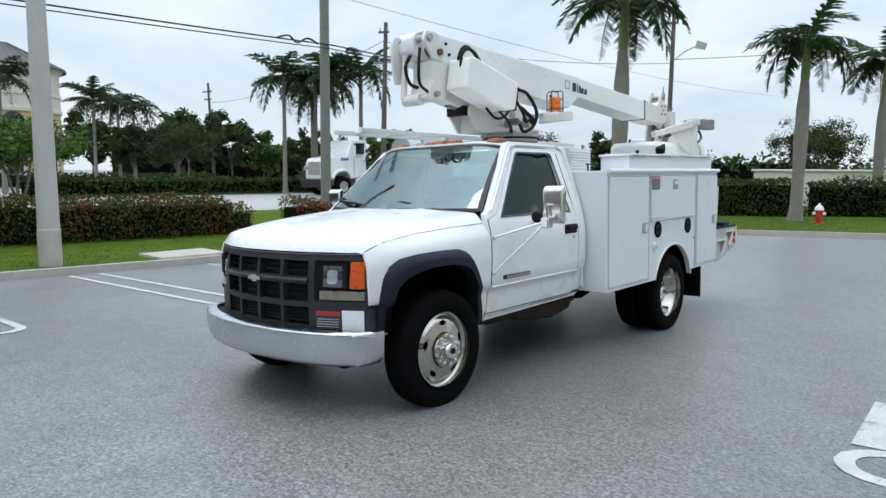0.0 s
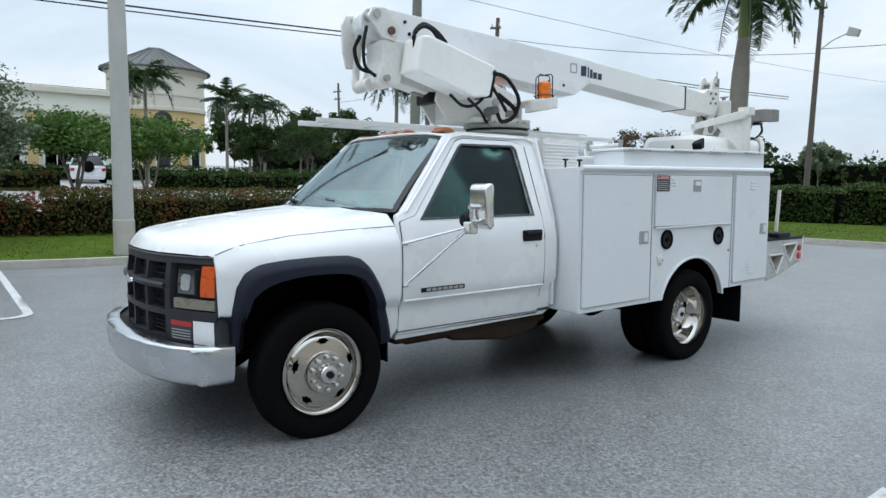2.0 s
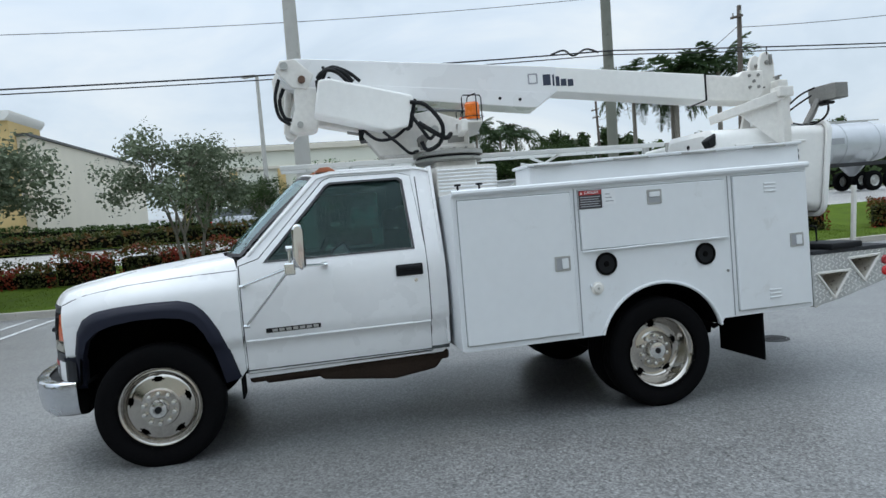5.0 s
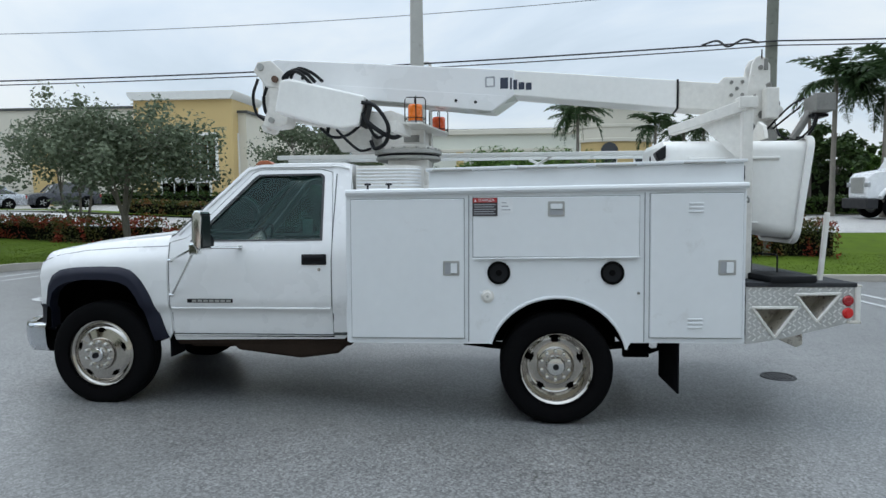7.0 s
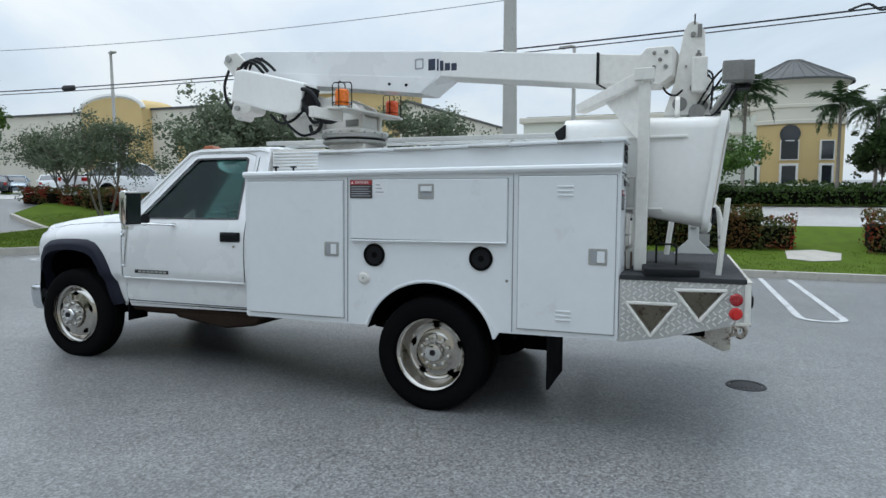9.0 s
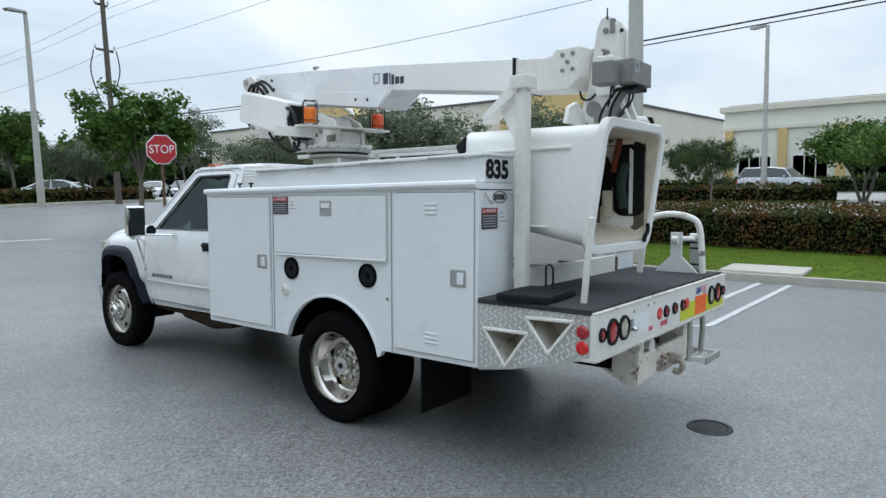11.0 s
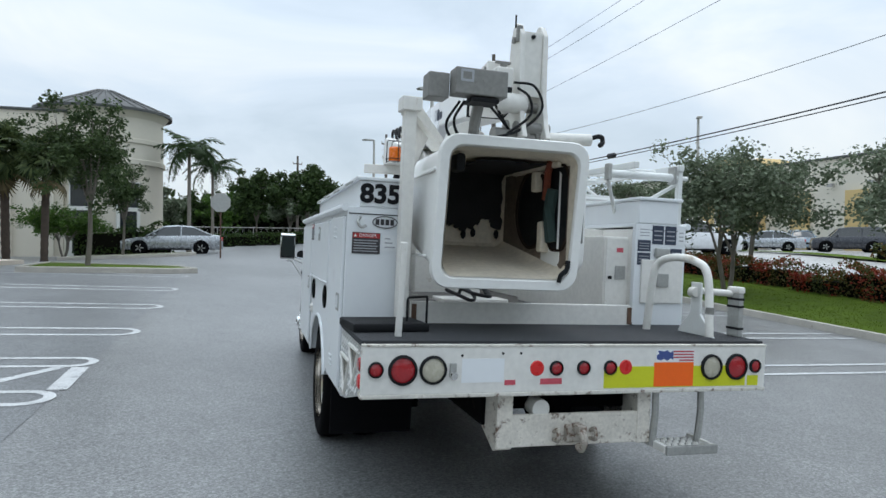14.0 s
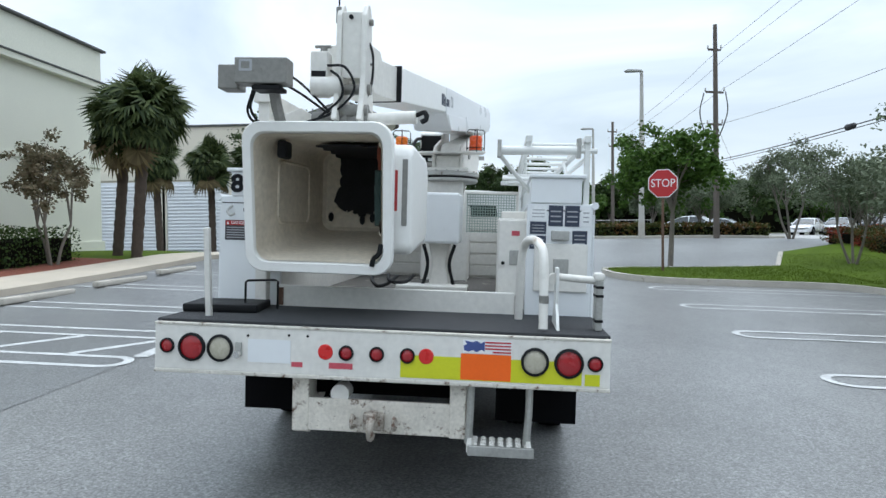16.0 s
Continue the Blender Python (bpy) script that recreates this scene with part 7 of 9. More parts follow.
for s in (LEFT, RIGHT):
    part("rear_seam", box(s * 0.80, s * 1.17, 4.769, 4.772, 1.615, 1.622), SEAM, TRUCK)
# oval maker's mark: a ring with plain bars
ring = [(0.95 + 0.075 * math.cos(k * math.tau / 28), 4.774, 1.575 + 0.034 * math.sin(k * math.tau / 28)) for k in range(29)]
mark = part("oval_mark", tube(ring, 0.003, 5), LABELBLACK, TRUCK, "black oval maker's mark")
for k in range(4):
    part("mark_bar", box(0.895 + 0.03 * k, 0.917 + 0.03 * k, 4.771, 4.774, 1.558, 1.592), LABELBLACK, mark)
danger_sticker(TRUCK, pose(1.06, 4.7725, 1.385, 0, 0, 180), 0.17, 0.125)
part("rear_hook", tube([(1.10, 4.77, 1.60), (1.12, 4.80, 1.57), (1.10, 4.81, 1.54), (1.07, 4.80, 1.55)], 0.008, 6, True), ZINC, TRUCK)
part("grab_handle", tube([(0.83, 4.775, 1.60), (0.83, 4.83, 1.60), (0.83, 4.83, 1.22), (0.83, 4.775, 1.22)], 0.012, 6), OLDWHITE, TRUCK)
panel = part("right_rear_door", box(-1.155, -0.83, 4.77, 4.785, 1.13, 1.42, 0.005), OLDWHITE, TRUCK, "small white cabinet door")
part("latch", box(-1.04, -0.95, 4.785, 4.795, 1.24, 1.33, 0.004), ZINC, panel, "bright square latch")
for x0, x1, z0, z1, mm in ((-0.90, -0.80, 1.56, 1.645, LABELWHITE), (-0.90, -0.80, 1.475, 1.55, NAVY), (-0.90, -0.80, 1.385, 1.465, NAVY), (-1.0, -0.912, 1.525, 1.65, NAVY), (-1.10, -1.012, 1.525, 1.65, NAVY), (-1.15, -1.06, 1.40, 1.50, NAVY), (-1.17, -1.11, 1.53, 1.64, LABELWHITE)):
    lab = part("instruction_label", box(x0, x1, 4.7705, 4.773, z0, z1), mm, TRUCK, "small printed instruction label")
    for k in range(3):
        part("text_bar", box(x0 + 0.012, x1 - 0.012, 4.773, 4.774, z0 + (z1 - z0) * (0.2 + 0.24 * k), z0 + (z1 - z0) * (0.27 + 0.24 * k)), LABELGREY, lab)
part("plate_holder", box(-1.04, -0.93, 4.772, 4.80, 1.44, 1.50, 0.006), ZINC, TRUCK)

# ---- bed between the boxes ----
part("bed_floor", box(-0.78, 0.78, 1.99, 4.78, 0.96, 1.0), BEDM, TRUCK)
board = part("tail_board", box(-0.745, 0.775, 4.775, 4.805, 0.965, 1.115, 0.006), OLDWHITE, TRUCK, "worn white tail board")
for x in (-0.75, 0.74):
    part("strap", box(x, x + 0.03, 4.80, 4.815, 0.99, 1.10, 0.003), RUSTM, board)
wall = part("bed_headboard", box(-0.78, 0.78, 2.0, 2.03, 0.96, 1.62), OLDWHITE, TRUCK)
for k in range(5):
    part("plank", box(-0.76, 0.76, 2.03, 2.045, 1.02 + 0.115 * k, 1.12 + 0.115 * k, 0.004), OLDWHITE, wall)
for s, y0 in ((RIGHT, 4.0),):
    cab2 = part("cabinet", box(-0.86, -0.60, 4.35, 4.68, 1.05, 1.565, 0.008), OLDWHITE, TRUCK, "narrow white equipment cabinet")
    part("cabinet_door", box(-0.85, -0.61, 4.68, 4.692, 1.065, 1.555, 0.004), OLDWHITE, cab2)
    part("latch", box(-0.76, -0.68, 4.692, 4.70, 1.28, 1.37, 0.004), ZINC, cab2, "bright square latch")
    part("label", box(-0.74, -0.69, 4.692, 4.694, 1.46, 1.49), PINKTAPE, cab2)
    part("knob", rod((-0.64, 4.69, 1.29), (-0.64, 4.71, 1.29), 0.012, seg=8), BLACK, cab2)
    part("cabinet_body", prism([(3.2, 1.0), (4.35, 1.0), (4.35, 1.62), (3.2, 1.60)], "x", -0.86, -0.62, 0.01), OLDWHITE, cab2)
ped = part("outrigger_pump", box(-0.28, 0.11, 3.1, 3.52, 1.37, 1.78, 0.02), BOXWHITE, TRUCK, "white equipment box on a stand")
part("stand", prism([(-0.20, 1.0), (-0.02, 1.0), (-0.05, 1.2), (-0.02, 1.37), (-0.20, 1.37), (-0.17, 1.2)], "y", 3.2, 3.4, 0.01), OLDWHITE, ped)
part("strut", tube([(0.02, 3.42, 1.02), (-0.02, 3.44, 1.2), (0.02, 3.42, 1.36)], 0.015, 6, True), BLACK, ped)
part("strut", tube([(-0.24, 3.42, 1.02), (-0.20, 3.44, 1.2), (-0.24, 3.42, 1.36)], 0.015, 6, True), BLACK, ped)
part("tray", box(-0.36, 0.22, 3.35, 3.62, 1.0, 1.035, 0.006), OLDWHITE, ped)
meshp = part("mesh_guard", box(-0.76, -0.30, 3.29, 3.295, 1.44, 1.465), OLDWHITE, TRUCK, "pale green wire mesh guard")
part("top_bar", box(-0.76, -0.30, 3.28, 3.30, 1.785, 1.81, 0.004), OLDWHITE, meshp)
for x in (-0.75, -0.31):
    part("side_bar", box(x - 0.012, x + 0.012, 3.28, 3.30, 1.44, 1.80, 0.004), OLDWHITE, meshp)
part("wire_mesh", join(*[box(-0.75 + 0.022 * k, -0.744 + 0.022 * k, 3.286, 3.292, 1.46, 1.79) for k in range(21)], *[box(-0.75, -0.31, 3.286, 3.292, 1.47 + 0.022 * k, 1.476 + 0.022 * k) for k in range(15)]), MESHGREEN, meshp)
part("plank_scrap", box(0.15, 0.55, 4.1, 4.6, 1.0, 1.02, 0.004, pose(0, 0, 0, 0, 0, 3)), OLDWHITE, TRUCK)
corner_arc = [(0.66 + 0.14 * math.cos(radians(a)), 2.33 + 0.14 * math.sin(radians(a))) for a in range(0, 91, 15)]
vent = part("vent_box", prism([(0.40, 1.985), (0.80, 1.985)] + corner_arc + [(0.40, 2.47)], "z", 1.60, 1.845), OLDWHITE, TRUCK, "white slatted vent box behind the cab")
for k in range(7):
    part("slat", tube([(x + 0.004, y, 1.668 + 0.025 * k) for x, y in [(0.80, 1.99)] + corner_arc], 0.007, 6), LABELWHITE, vent)
for x, y in ((0.93, 2.10), (0.93, 2.26)):
    knob = part("valve_handle", rod((x, y, 1.60), (x, y, 1.69), 0.008, seg=8), BLACK, TRUCK, "black valve handle")
    part("grip", box(x - 0.012, x + 0.012, y - 0.025, y + 0.025, 1.688, 1.703, 0.006), BLACK, knob)

for k, (x, z) in enumerate(((0.32, 1.135), (0.20, 1.145))):
    part("hydraulic_hose", tube([(x, 4.05, z), (x - 0.03, 4.22, z - 0.02), (x - 0.10, 4.34, z - 0.05 + 0.02 * k), (x - 0.16, 4.22, z - 0.03), (x - 0.18, 4.02, z)], 0.013, 7, True), BLACK, TRUCK, "black hydraulic hose looped under the bucket")

# ---- rear deck ----
deck = part("rear_deck", prism([(-1.19, 4.775), (1.19, 4.775), (1.19, 5.50), (-1.19, 5.50)], "z", 0.955, 0.985, 0.004), DECKM, TRUCK, "black grip-coated rear deck")
face = part("rear_beam", box(-1.19, 1.19, 5.49, 5.525, 0.725, 0.96, 0.006), OLDWHITE, TRUCK, "white rear beam full of lamps")
part("upper_lip", box(-1.192, 1.192, 5.50, 5.529, 0.958, 0.97, 0.002), RUSTEDGE, face)
part("lower_lip", box(-1.192, 1.192, 5.44, 5.529, 0.708, 0.727, 0.003), RUSTEDGE, face)
PLATE = mat("bright_tread_plate", (0.50, 0.50, 0.49), 0.45, 0.3, var=0.2, scale=9, fine=60, dirt=(0.33, 0.26, 0.19), dirt_at=0.62)
LUGM = mat("worn_bright_tread_lug", (0.74, 0.74, 0.72), 0.38, 0.3, var=0.12)
TREAD = mesh_from(box(-0.002, 0.003, -0.014, 0.014, -0.0045, 0.0045, 0.0015), "tread_lug", LUGM)
for s in (LEFT, RIGHT):
    tri1 = [(4.815, 0.812), (5.115, 0.814), (4.965, 0.608)]
    tri2 = [(5.098, 0.904), (5.395, 0.912), (5.242, 0.718)]
    sp = part("deck_side", skin([(4.775, 0.557), (5.0, 0.594), (5.50, 0.722), (5.50, 0.975), (4.775, 0.975)], lambda y, z, s=s: (s * 1.18, y, z), 0.012, [tri1, tri2], 0.1, (-s, 0, 0)), PLATE, TRUCK, "bright tread plate with triangular openings")
    for tri in (tri1, tri2):
        loop = [(s * 1.184, y, z) for y, z in tri]
        part("opening_edge", join(*[rod(a, b, 0.011, seg=6) for a, b in zip(loop, loop[1:] + loop[:1])]), OLDWHITE, sp)
        part("opening_trough", prism([(tri[0][0], tri[0][1]), (tri[1][0], tri[1][1]), (tri[2][0], tri[2][1])], "x", s * 0.95, s * 0.96), RUSTEDGE, sp)
        for a, b in ((tri[0], tri[2]), (tri[2], tri[1]), (tri[1], tri[0])):
            bm = bmesh.new()
            q = [bm.verts.new(v) for v in ((s * 1.17, *a), (s * 1.17, *b), (s * 0.955, *b), (s * 0.955, *a))]
            bm.faces.new(q)
            part("trough_wall", bm, CHIPPED, sp, "dirty white trough wall")
    for iy in range(21):
        for iz in range(12):
            y, z = 4.80 + iy * 0.033, 0.575 + iz * 0.033 + (0.016 if iy % 2 else 0)
            if inside((y, z), [(4.79, 0.575), (5.0, 0.612), (5.48, 0.735), (5.48, 0.96), (4.79, 0.96)]) and not inside((y, z), [(4.79, 0.83), (5.14, 0.83), (4.965, 0.585)]) and not inside((y, z), [(5.07, 0.925), (5.42, 0.93), (5.242, 0.69)]):
                part("tread_lug", TREAD, None, sp, m=pose(s * 1.181, y, z, 45 if (iy + iz) % 2 else -45))
    for z, mm in ((0.862, REDLENS), (0.778, REDBRIGHT)):
        part("side_marker", lathe([(0, 0.014), (0.028, 0.012), (0.036, 0.004), (0.038, 0)], 20, pose(s * 1.182, 5.445, z, 0, 90 * s, 0)), mm, sp, "round red side marker")


def lamp_round(x, r, lens, label, z=0.845, ringed=True):
    m = pose(x, 5.525, z, -90, 0, 0)
    if ringed:
        base = part("tail_lamp", lathe([(r * 0.82, 0.004), (r * 0.84, 0.016), (r, 0.012), (r * 1.02, 0)], 28, m), BLACK, face, label)
        part("lens", lathe([(0, 0.014), (r * 0.5, 0.013), (r * 0.83, 0.006)], 28, m), lens, base, label)
    else:
        part("reflector", lathe([(0, 0.006), (r * 0.9, 0.006), (r, 0)], 24, m), lens, face, label)


for x in (1.12, 0.155, -0.005, -0.165, -1.115):
    lamp_round(x, 0.038, REDLENS, "small round red marker lamp", 0.848)
for x in (0.985, -0.985):
    lamp_round(x, 0.073, REDLENS, "large round red tail lamp")
for x in (0.83, -0.815):
    lamp_round(x, 0.07, CLEARLENS, "large round clear reversing lamp")
for x in (0.265, -0.262):
    lamp_round(x, 0.04, REDBRIGHT, "round red reflector", 0.848, False)
for x0, x1, z0, z1, mm, lab in ((-1.05, -0.13, 0.738, 0.852, YELLOWTAPE, "lime yellow reflective tape"), (-0.695, -0.44, 0.742, 0.872, ORANGETAPE, "bright orange reflective tape"), (-1.14, -1.065, 0.738, 0.795, YELLOWTAPE, "lime yellow reflective tape"), (0.12, 0.245, 0.765, 0.795, PINKTAPE, "faded red tape"), (0.385, 0.445, 0.765, 0.79, PINKTAPE, "faded red tape")):
    part("reflective_tape", box(x0, x1, 5.5255, 5.527 + 0.001 * (mm is ORANGETAPE), z0, z1), mm, face, lab)
flag = part("flag_sticker", box(-0.695, -0.45, 5.5255, 5.527, 0.876, 0.942), LABELWHITE, face, "worn striped flag sticker")
part("canton", prism([(-0.56, 0.884), (-0.545, 0.896), (-0.52, 0.881), (-0.50, 0.892), (-0.478, 0.883), (-0.455, 0.89), (-0.452, 0.912), (-0.47, 0.92), (-0.458, 0.938), (-0.50, 0.932), (-0.52, 0.939), (-0.54, 0.926), (-0.56, 0.937)], "y", 5.527, 5.528), FLAGBLUE, flag, "worn blue canton")
for k in range(4):
    part("stripe", box(-0.693, -0.562 if k > 0 else -0.60, 5.527, 5.528, 0.880 + 0.016 * k, 0.888 + 0.016 * k), FLAGRED, flag)
sock = part("trailer_socket", box(0.71, 0.745, 5.525, 5.54, 0.81, 0.88, 0.004), ZINC, face, "metal trailer socket")
part("socket_cap", rod((0.728, 5.54, 0.825), (0.728, 5.565, 0.82), 0.018, seg=10), CHROME, sock)
part("patch", box(0.45, 0.68, 5.5255, 5.5265, 0.78, 0.90), BOXWHITE, face, "cleaner white patch")
for x in (0.68, 0.46, 0.36):
    part("bolt_hole", rod((x, 5.525, 0.925 - 0.01 * (x > 0.5)), (x, 5.528, 0.925 - 0.01 * (x > 0.5)), 0.007, seg=8), BLACK, face)

# hitch frame and step
hitch = part("hitch_frame", box(-0.47, -0.385, 5.40, 5.47, 0.42, 0.715, 0.006), CHIPPED, TRUCK, "chipped white hitch frame")
part("upright", prism([(5.05, 0.72), (5.47, 0.72), (5.47, 0.42), (5.42, 0.40), (5.1, 0.55)], "x", 0.365, 0.455, 0.006), CHIPPED, hitch)
part("gusset", prism([(5.0, 0.72), (5.40, 0.72), (5.40, 0.42), (5.1, 0.50)], "x", -0.47, -0.40, 0.004), CHIPPED, hitch)
part("cross_plate", box(-0.40, 0.38, 5.44, 5.465, 0.425, 0.595, 0.005), CHIPPED, hitch, "rust-chipped white cross plate")
# dark sheet paints the shade above the cross plate
part("dark_gap", box(-0.385, 0.365, 5.30, 5.32, 0.59, 0.72), HOLLOWSHADE, hitch)
part("hitch_pin", rod((0.20, 5.36, 0.62), (0.20, 5.46, 0.62), 0.05, seg=14), OLDWHITE, hitch)
HOOKM = mat("chipped_rusty_hook", (0.40, 0.36, 0.31), 0.75, var=0.3, scale=18, dirt=(0.13, 0.075, 0.05), dirt_at=0.5)
hook = part("pintle_hook", box(-0.045, 0.065, 5.465, 5.51, 0.45, 0.54, 0.01), HOOKM, hitch, "chipped pale and rusty pintle hook")
part("jaw", tube([(0.01, 5.50, 0.515), (0.01, 5.57, 0.52), (0.01, 5.595, 0.48), (0.01, 5.57, 0.435), (0.01, 5.535, 0.44)], 0.02, 8, True), HOOKM, hook)
part("latch", box(-0.015, 0.035, 5.49, 5.58, 0.51, 0.555, 0.008), HOOKM, hook)
for x in (-0.10, 0.12):
    part("eye", tube([(x, 5.465, 0.50), (x, 5.51, 0.52), (x, 5.52, 0.47), (x, 5.465, 0.46)], 0.012, 6, True), HOOKM, hitch)
step = part("entry_step", box(-0.88, -0.56, 5.38, 5.60, 0.365, 0.375), ZINC, TRUCK, "hanging white grip step", m=pose(0.065, 0, 0.035))
part("step_edge", box(-0.885, -0.555, 5.585, 5.605, 0.35, 0.40, 0.004), ZINC, step)
for k in range(7):
    for j in range(4):
        part("grip_stud", lathe([(0.016, 0), (0.013, 0.012), (0.008, 0.012), (0.007, 0.0)], 8, pose(-0.855 + 0.045 * k, 5.41 + 0.05 * j, 0.375)), OLDWHITE, step)
for x in (-0.56, -0.86):
    part("step_arm", tube([(x, 5.47, 0.72), (x, 5.48, 0.55), (x + 0.01, 5.47, 0.37)], 0.02, 8), ZINC, step)
    part("side", box(x - 0.012, x + 0.012, 5.38, 5.59, 0.36, 0.40, 0.003), OLDWHITE, step)

# rails on the deck
part("grab_rail", tube([(-0.74, 5.0, 0.985), (-0.745, 5.04, 1.30), (-0.76, 5.08, 1.41), (-0.79, 5.2, 1.445), (-0.83, 5.34, 1.425), (-0.85, 5.42, 1.34), (-0.855, 5.45, 1.0)], 0.024, 10, True), OLDWHITE, TRUCK, "white bent tube grab rail")
part("rail_band", tube([(-0.855, 5.44, 1.13), (-0.855, 5.443, 1.17)], 0.026, 10), GREYBOX, TRUCK)
holder = part("cone_holder", rod((-1.17, 5.30, 1.24), (-0.95, 5.22, 1.25), 0.020), OLDWHITE, TRUCK, "white rail with a post holder")
part("post", box(-1.168, -1.132, 5.26, 5.36, 0.985, 1.25, 0.008), mat("scuffed_grey_tube", (0.36, 0.36, 0.34), 0.6, var=0.25, scale=9), holder, "scuffed grey plate post")
part("cap", box(-1.175, -1.125, 5.255, 5.365, 1.245, 1.285, 0.012), OLDWHITE, holder)
for z in (1.03, 1.16, 1.205):
    part("band", box(-1.171, -1.129, 5.257, 5.363, z, z + 0.014, 0.003), BLACK, holder, "black band")
part("bracket", prism([(5.06, 0.985), (5.39, 0.985), (5.36, 1.02), (5.265, 1.11), (5.265, 1.30), (5.175, 1.30), (5.175, 1.11), (5.08, 1.02)], "x", -0.945, -0.928, 0.003), RACKW, holder, "worn white flared bracket plate")
part("hinge", rod((-0.92, 5.19, 1.24), (-0.92, 5.24, 1.24), 0.03), OLDWHITE, holder)
part("marker_stick", box(-0.016, 0.016, -0.016, 0.016, 0, 0.49, 0.006, pose(0.975, 5.35, 0.975, -5, 0, 0)), OLDWHITE, TRUCK, "white marker stick")
pad = solo("outrigger_pad", box(-0.21, 0.21, -0.16, 0.16, 0, 0.045, 0.01), BLACK, "square black outrigger pad lying on the rear deck", "pad", pose(0, 0, 0, 0, -2.06, 0) @ pose(0.92, 5.06, 0.986, 0, 0, 6))
part("wire_hoop", tube([(0.72, 4.97, 0.985), (0.72, 4.97, 1.15), (0.73, 5.0, 1.16), (0.86, 5.09, 1.16), (0.87, 5.10, 1.15), (0.87, 5.10, 0.985)], 0.007, 6), BLACK, TRUCK, "black wire hoop")

# ladder rack over the right side
for x in (-0.78, -1.14):
    part("rack_rail", box(x - 0.02, x + 0.02, 0.85, 4.75, 2.03, 2.075, 0.006), RACKW, TRUCK, "white ladder rack rail")
for k in range(9):
    part("ladder_rung", rod((-1.13, 1.1 + 0.42 * k, 2.052), (-0.79, 1.1 + 0.42 * k, 2.052), 0.013, seg=8), RACKW, TRUCK)
part("rack_beam", box(-1.15, -0.60, 1.98, 2.02, 1.95, 1.99, 0.004), RACKW, TRUCK)
for x, y in ((-1.14, 4.72), (-1.14, 2.1), (-0.80, 2.1)):
    part("rack_post", box(x - 0.018, x + 0.018, y - 0.018, y + 0.018, 1.64, 2.04, 0.004), RACKW, TRUCK)
roller = part("rack_roller", rod((-1.08, 4.72, 1.985), (-0.60, 4.69, 1.985), 0.028, seg=14), RACKW, TRUCK, "white ladder roller bar")
part("end_plate", box(-0.61, -0.585, 4.66, 4.72, 1.94, 2.05, 0.004), ZINC, roller)
part("end_plate", box(-1.10, -1.075, 4.68, 4.75, 1.94, 2.06, 0.004), ZINC, roller)
part("bar_end", rod((-1.20, 4.725, 1.985), (-1.08, 4.72, 1.985), 0.016, seg=8), RACKW, roller)
for p, q in (((-0.60, 4.68, 1.96), (-0.85, 4.40, 1.70)), ((-0.85, 4.40, 1.70), (-1.16, 4.70, 1.96)), ((-0.85, 4.40, 1.70), (-0.85, 3.2, 1.95)), ((-1.12, 4.2, 1.68), (-1.12, 3.4, 2.03)), ((-0.80, 3.0, 1.70), (-0.80, 3.6, 2.03)), ((-0.62, 4.3, 1.84), (-1.10, 4.3, 1.84)), ((-0.62, 3.7, 1.9), (-1.10, 3.7, 1.9))):
    part("rack_brace", rod(p, q, 0.014, seg=8), RACKW, TRUCK)
part("rack_shelf", box(-1.08, -0.66, 3.9, 4.0, 1.83, 1.90, 0.004), RACKW, TRUCK)
part("rack_shelf", box(-1.08, -0.66, 3.3, 3.4, 1.86, 1.92, 0.004), RACKW, TRUCK)

# ---- boom, turret and bucket ----
BOOM = pose(-0.11, 2.2, 0, 0, 0, -8)


def bpart(name, bm, material, parent=TRUCK, label="", m=BOOM):
    """A part built in the boom's own direction: x to its left, y along it to the rear."""
    bm.transform(m)
    return part(name, bm, material, parent, label)


part("pedestal", join(box(-0.30, 0.16, 2.05, 2.50, 0.98, 1.72, 0.02), box(-0.24, 0.12, 2.12, 2.48, 1.70, 1.95, 0.015)), OLDWHITE, TRUCK, "white steel boom pedestal")
tt = part("turntable", lathe([(0, 1.94), (0.27, 1.94), (0.29, 1.955), (0.29, 1.975), (0.27, 1.98), (0.27, 1.995), (0.30, 2.0), (0.30, 2.03), (0.25, 2.045), (0, 2.045)], 40, pose(-0.08, 2.28, 0)), mat("worn_pale_grey_paint", (0.42, 0.42, 0.40), 0.6, var=0.2, scale=7, dirt=(0.2, 0.18, 0.15), dirt_at=0.58), TRUCK, "pale grey ringed turntable bearing")
part("bearing_gap", lathe([(0.272, 1.977), (0.278, 1.979), (0.278, 1.994), (0.272, 1.996)], 40, pose(-0.08, 2.28, 0)), BLACK, tt)
for k in range(16):
    a = k * math.tau / 16
    part("bolt", rod((-0.08 + 0.275 * math.cos(a), 2.28 + 0.275 * math.sin(a), 2.03), (-0.08 + 0.275 * math.cos(a), 2.28 + 0.275 * math.sin(a), 2.05), 0.012, seg=6), ZINC, tt)
tur = bpart("turret", prism([(-0.50, 2.03), (0.26, 2.03), (0.27, 2.20), (0.20, 2.29), (-0.04, 2.385), (-0.40, 2.33), (-0.60, 2.28), (-0.62, 2.20)], "x", 0.125, 0.155, 0.01), OLDWHITE, TRUCK, "white cast boom turret")
bpart("turret_plate", prism([(-0.50, 2.03), (0.26, 2.03), (0.27, 2.20), (0.20, 2.29), (-0.04, 2.385), (-0.40, 2.33), (-0.60, 2.28), (-0.62, 2.20)], "x", -0.155, -0.125, 0.01), OLDWHITE, tur)
bpart("turret_core", box(-0.125, 0.125, -0.48, 0.24, 2.04, 2.20, 0.02), OLDWHITE, tur)
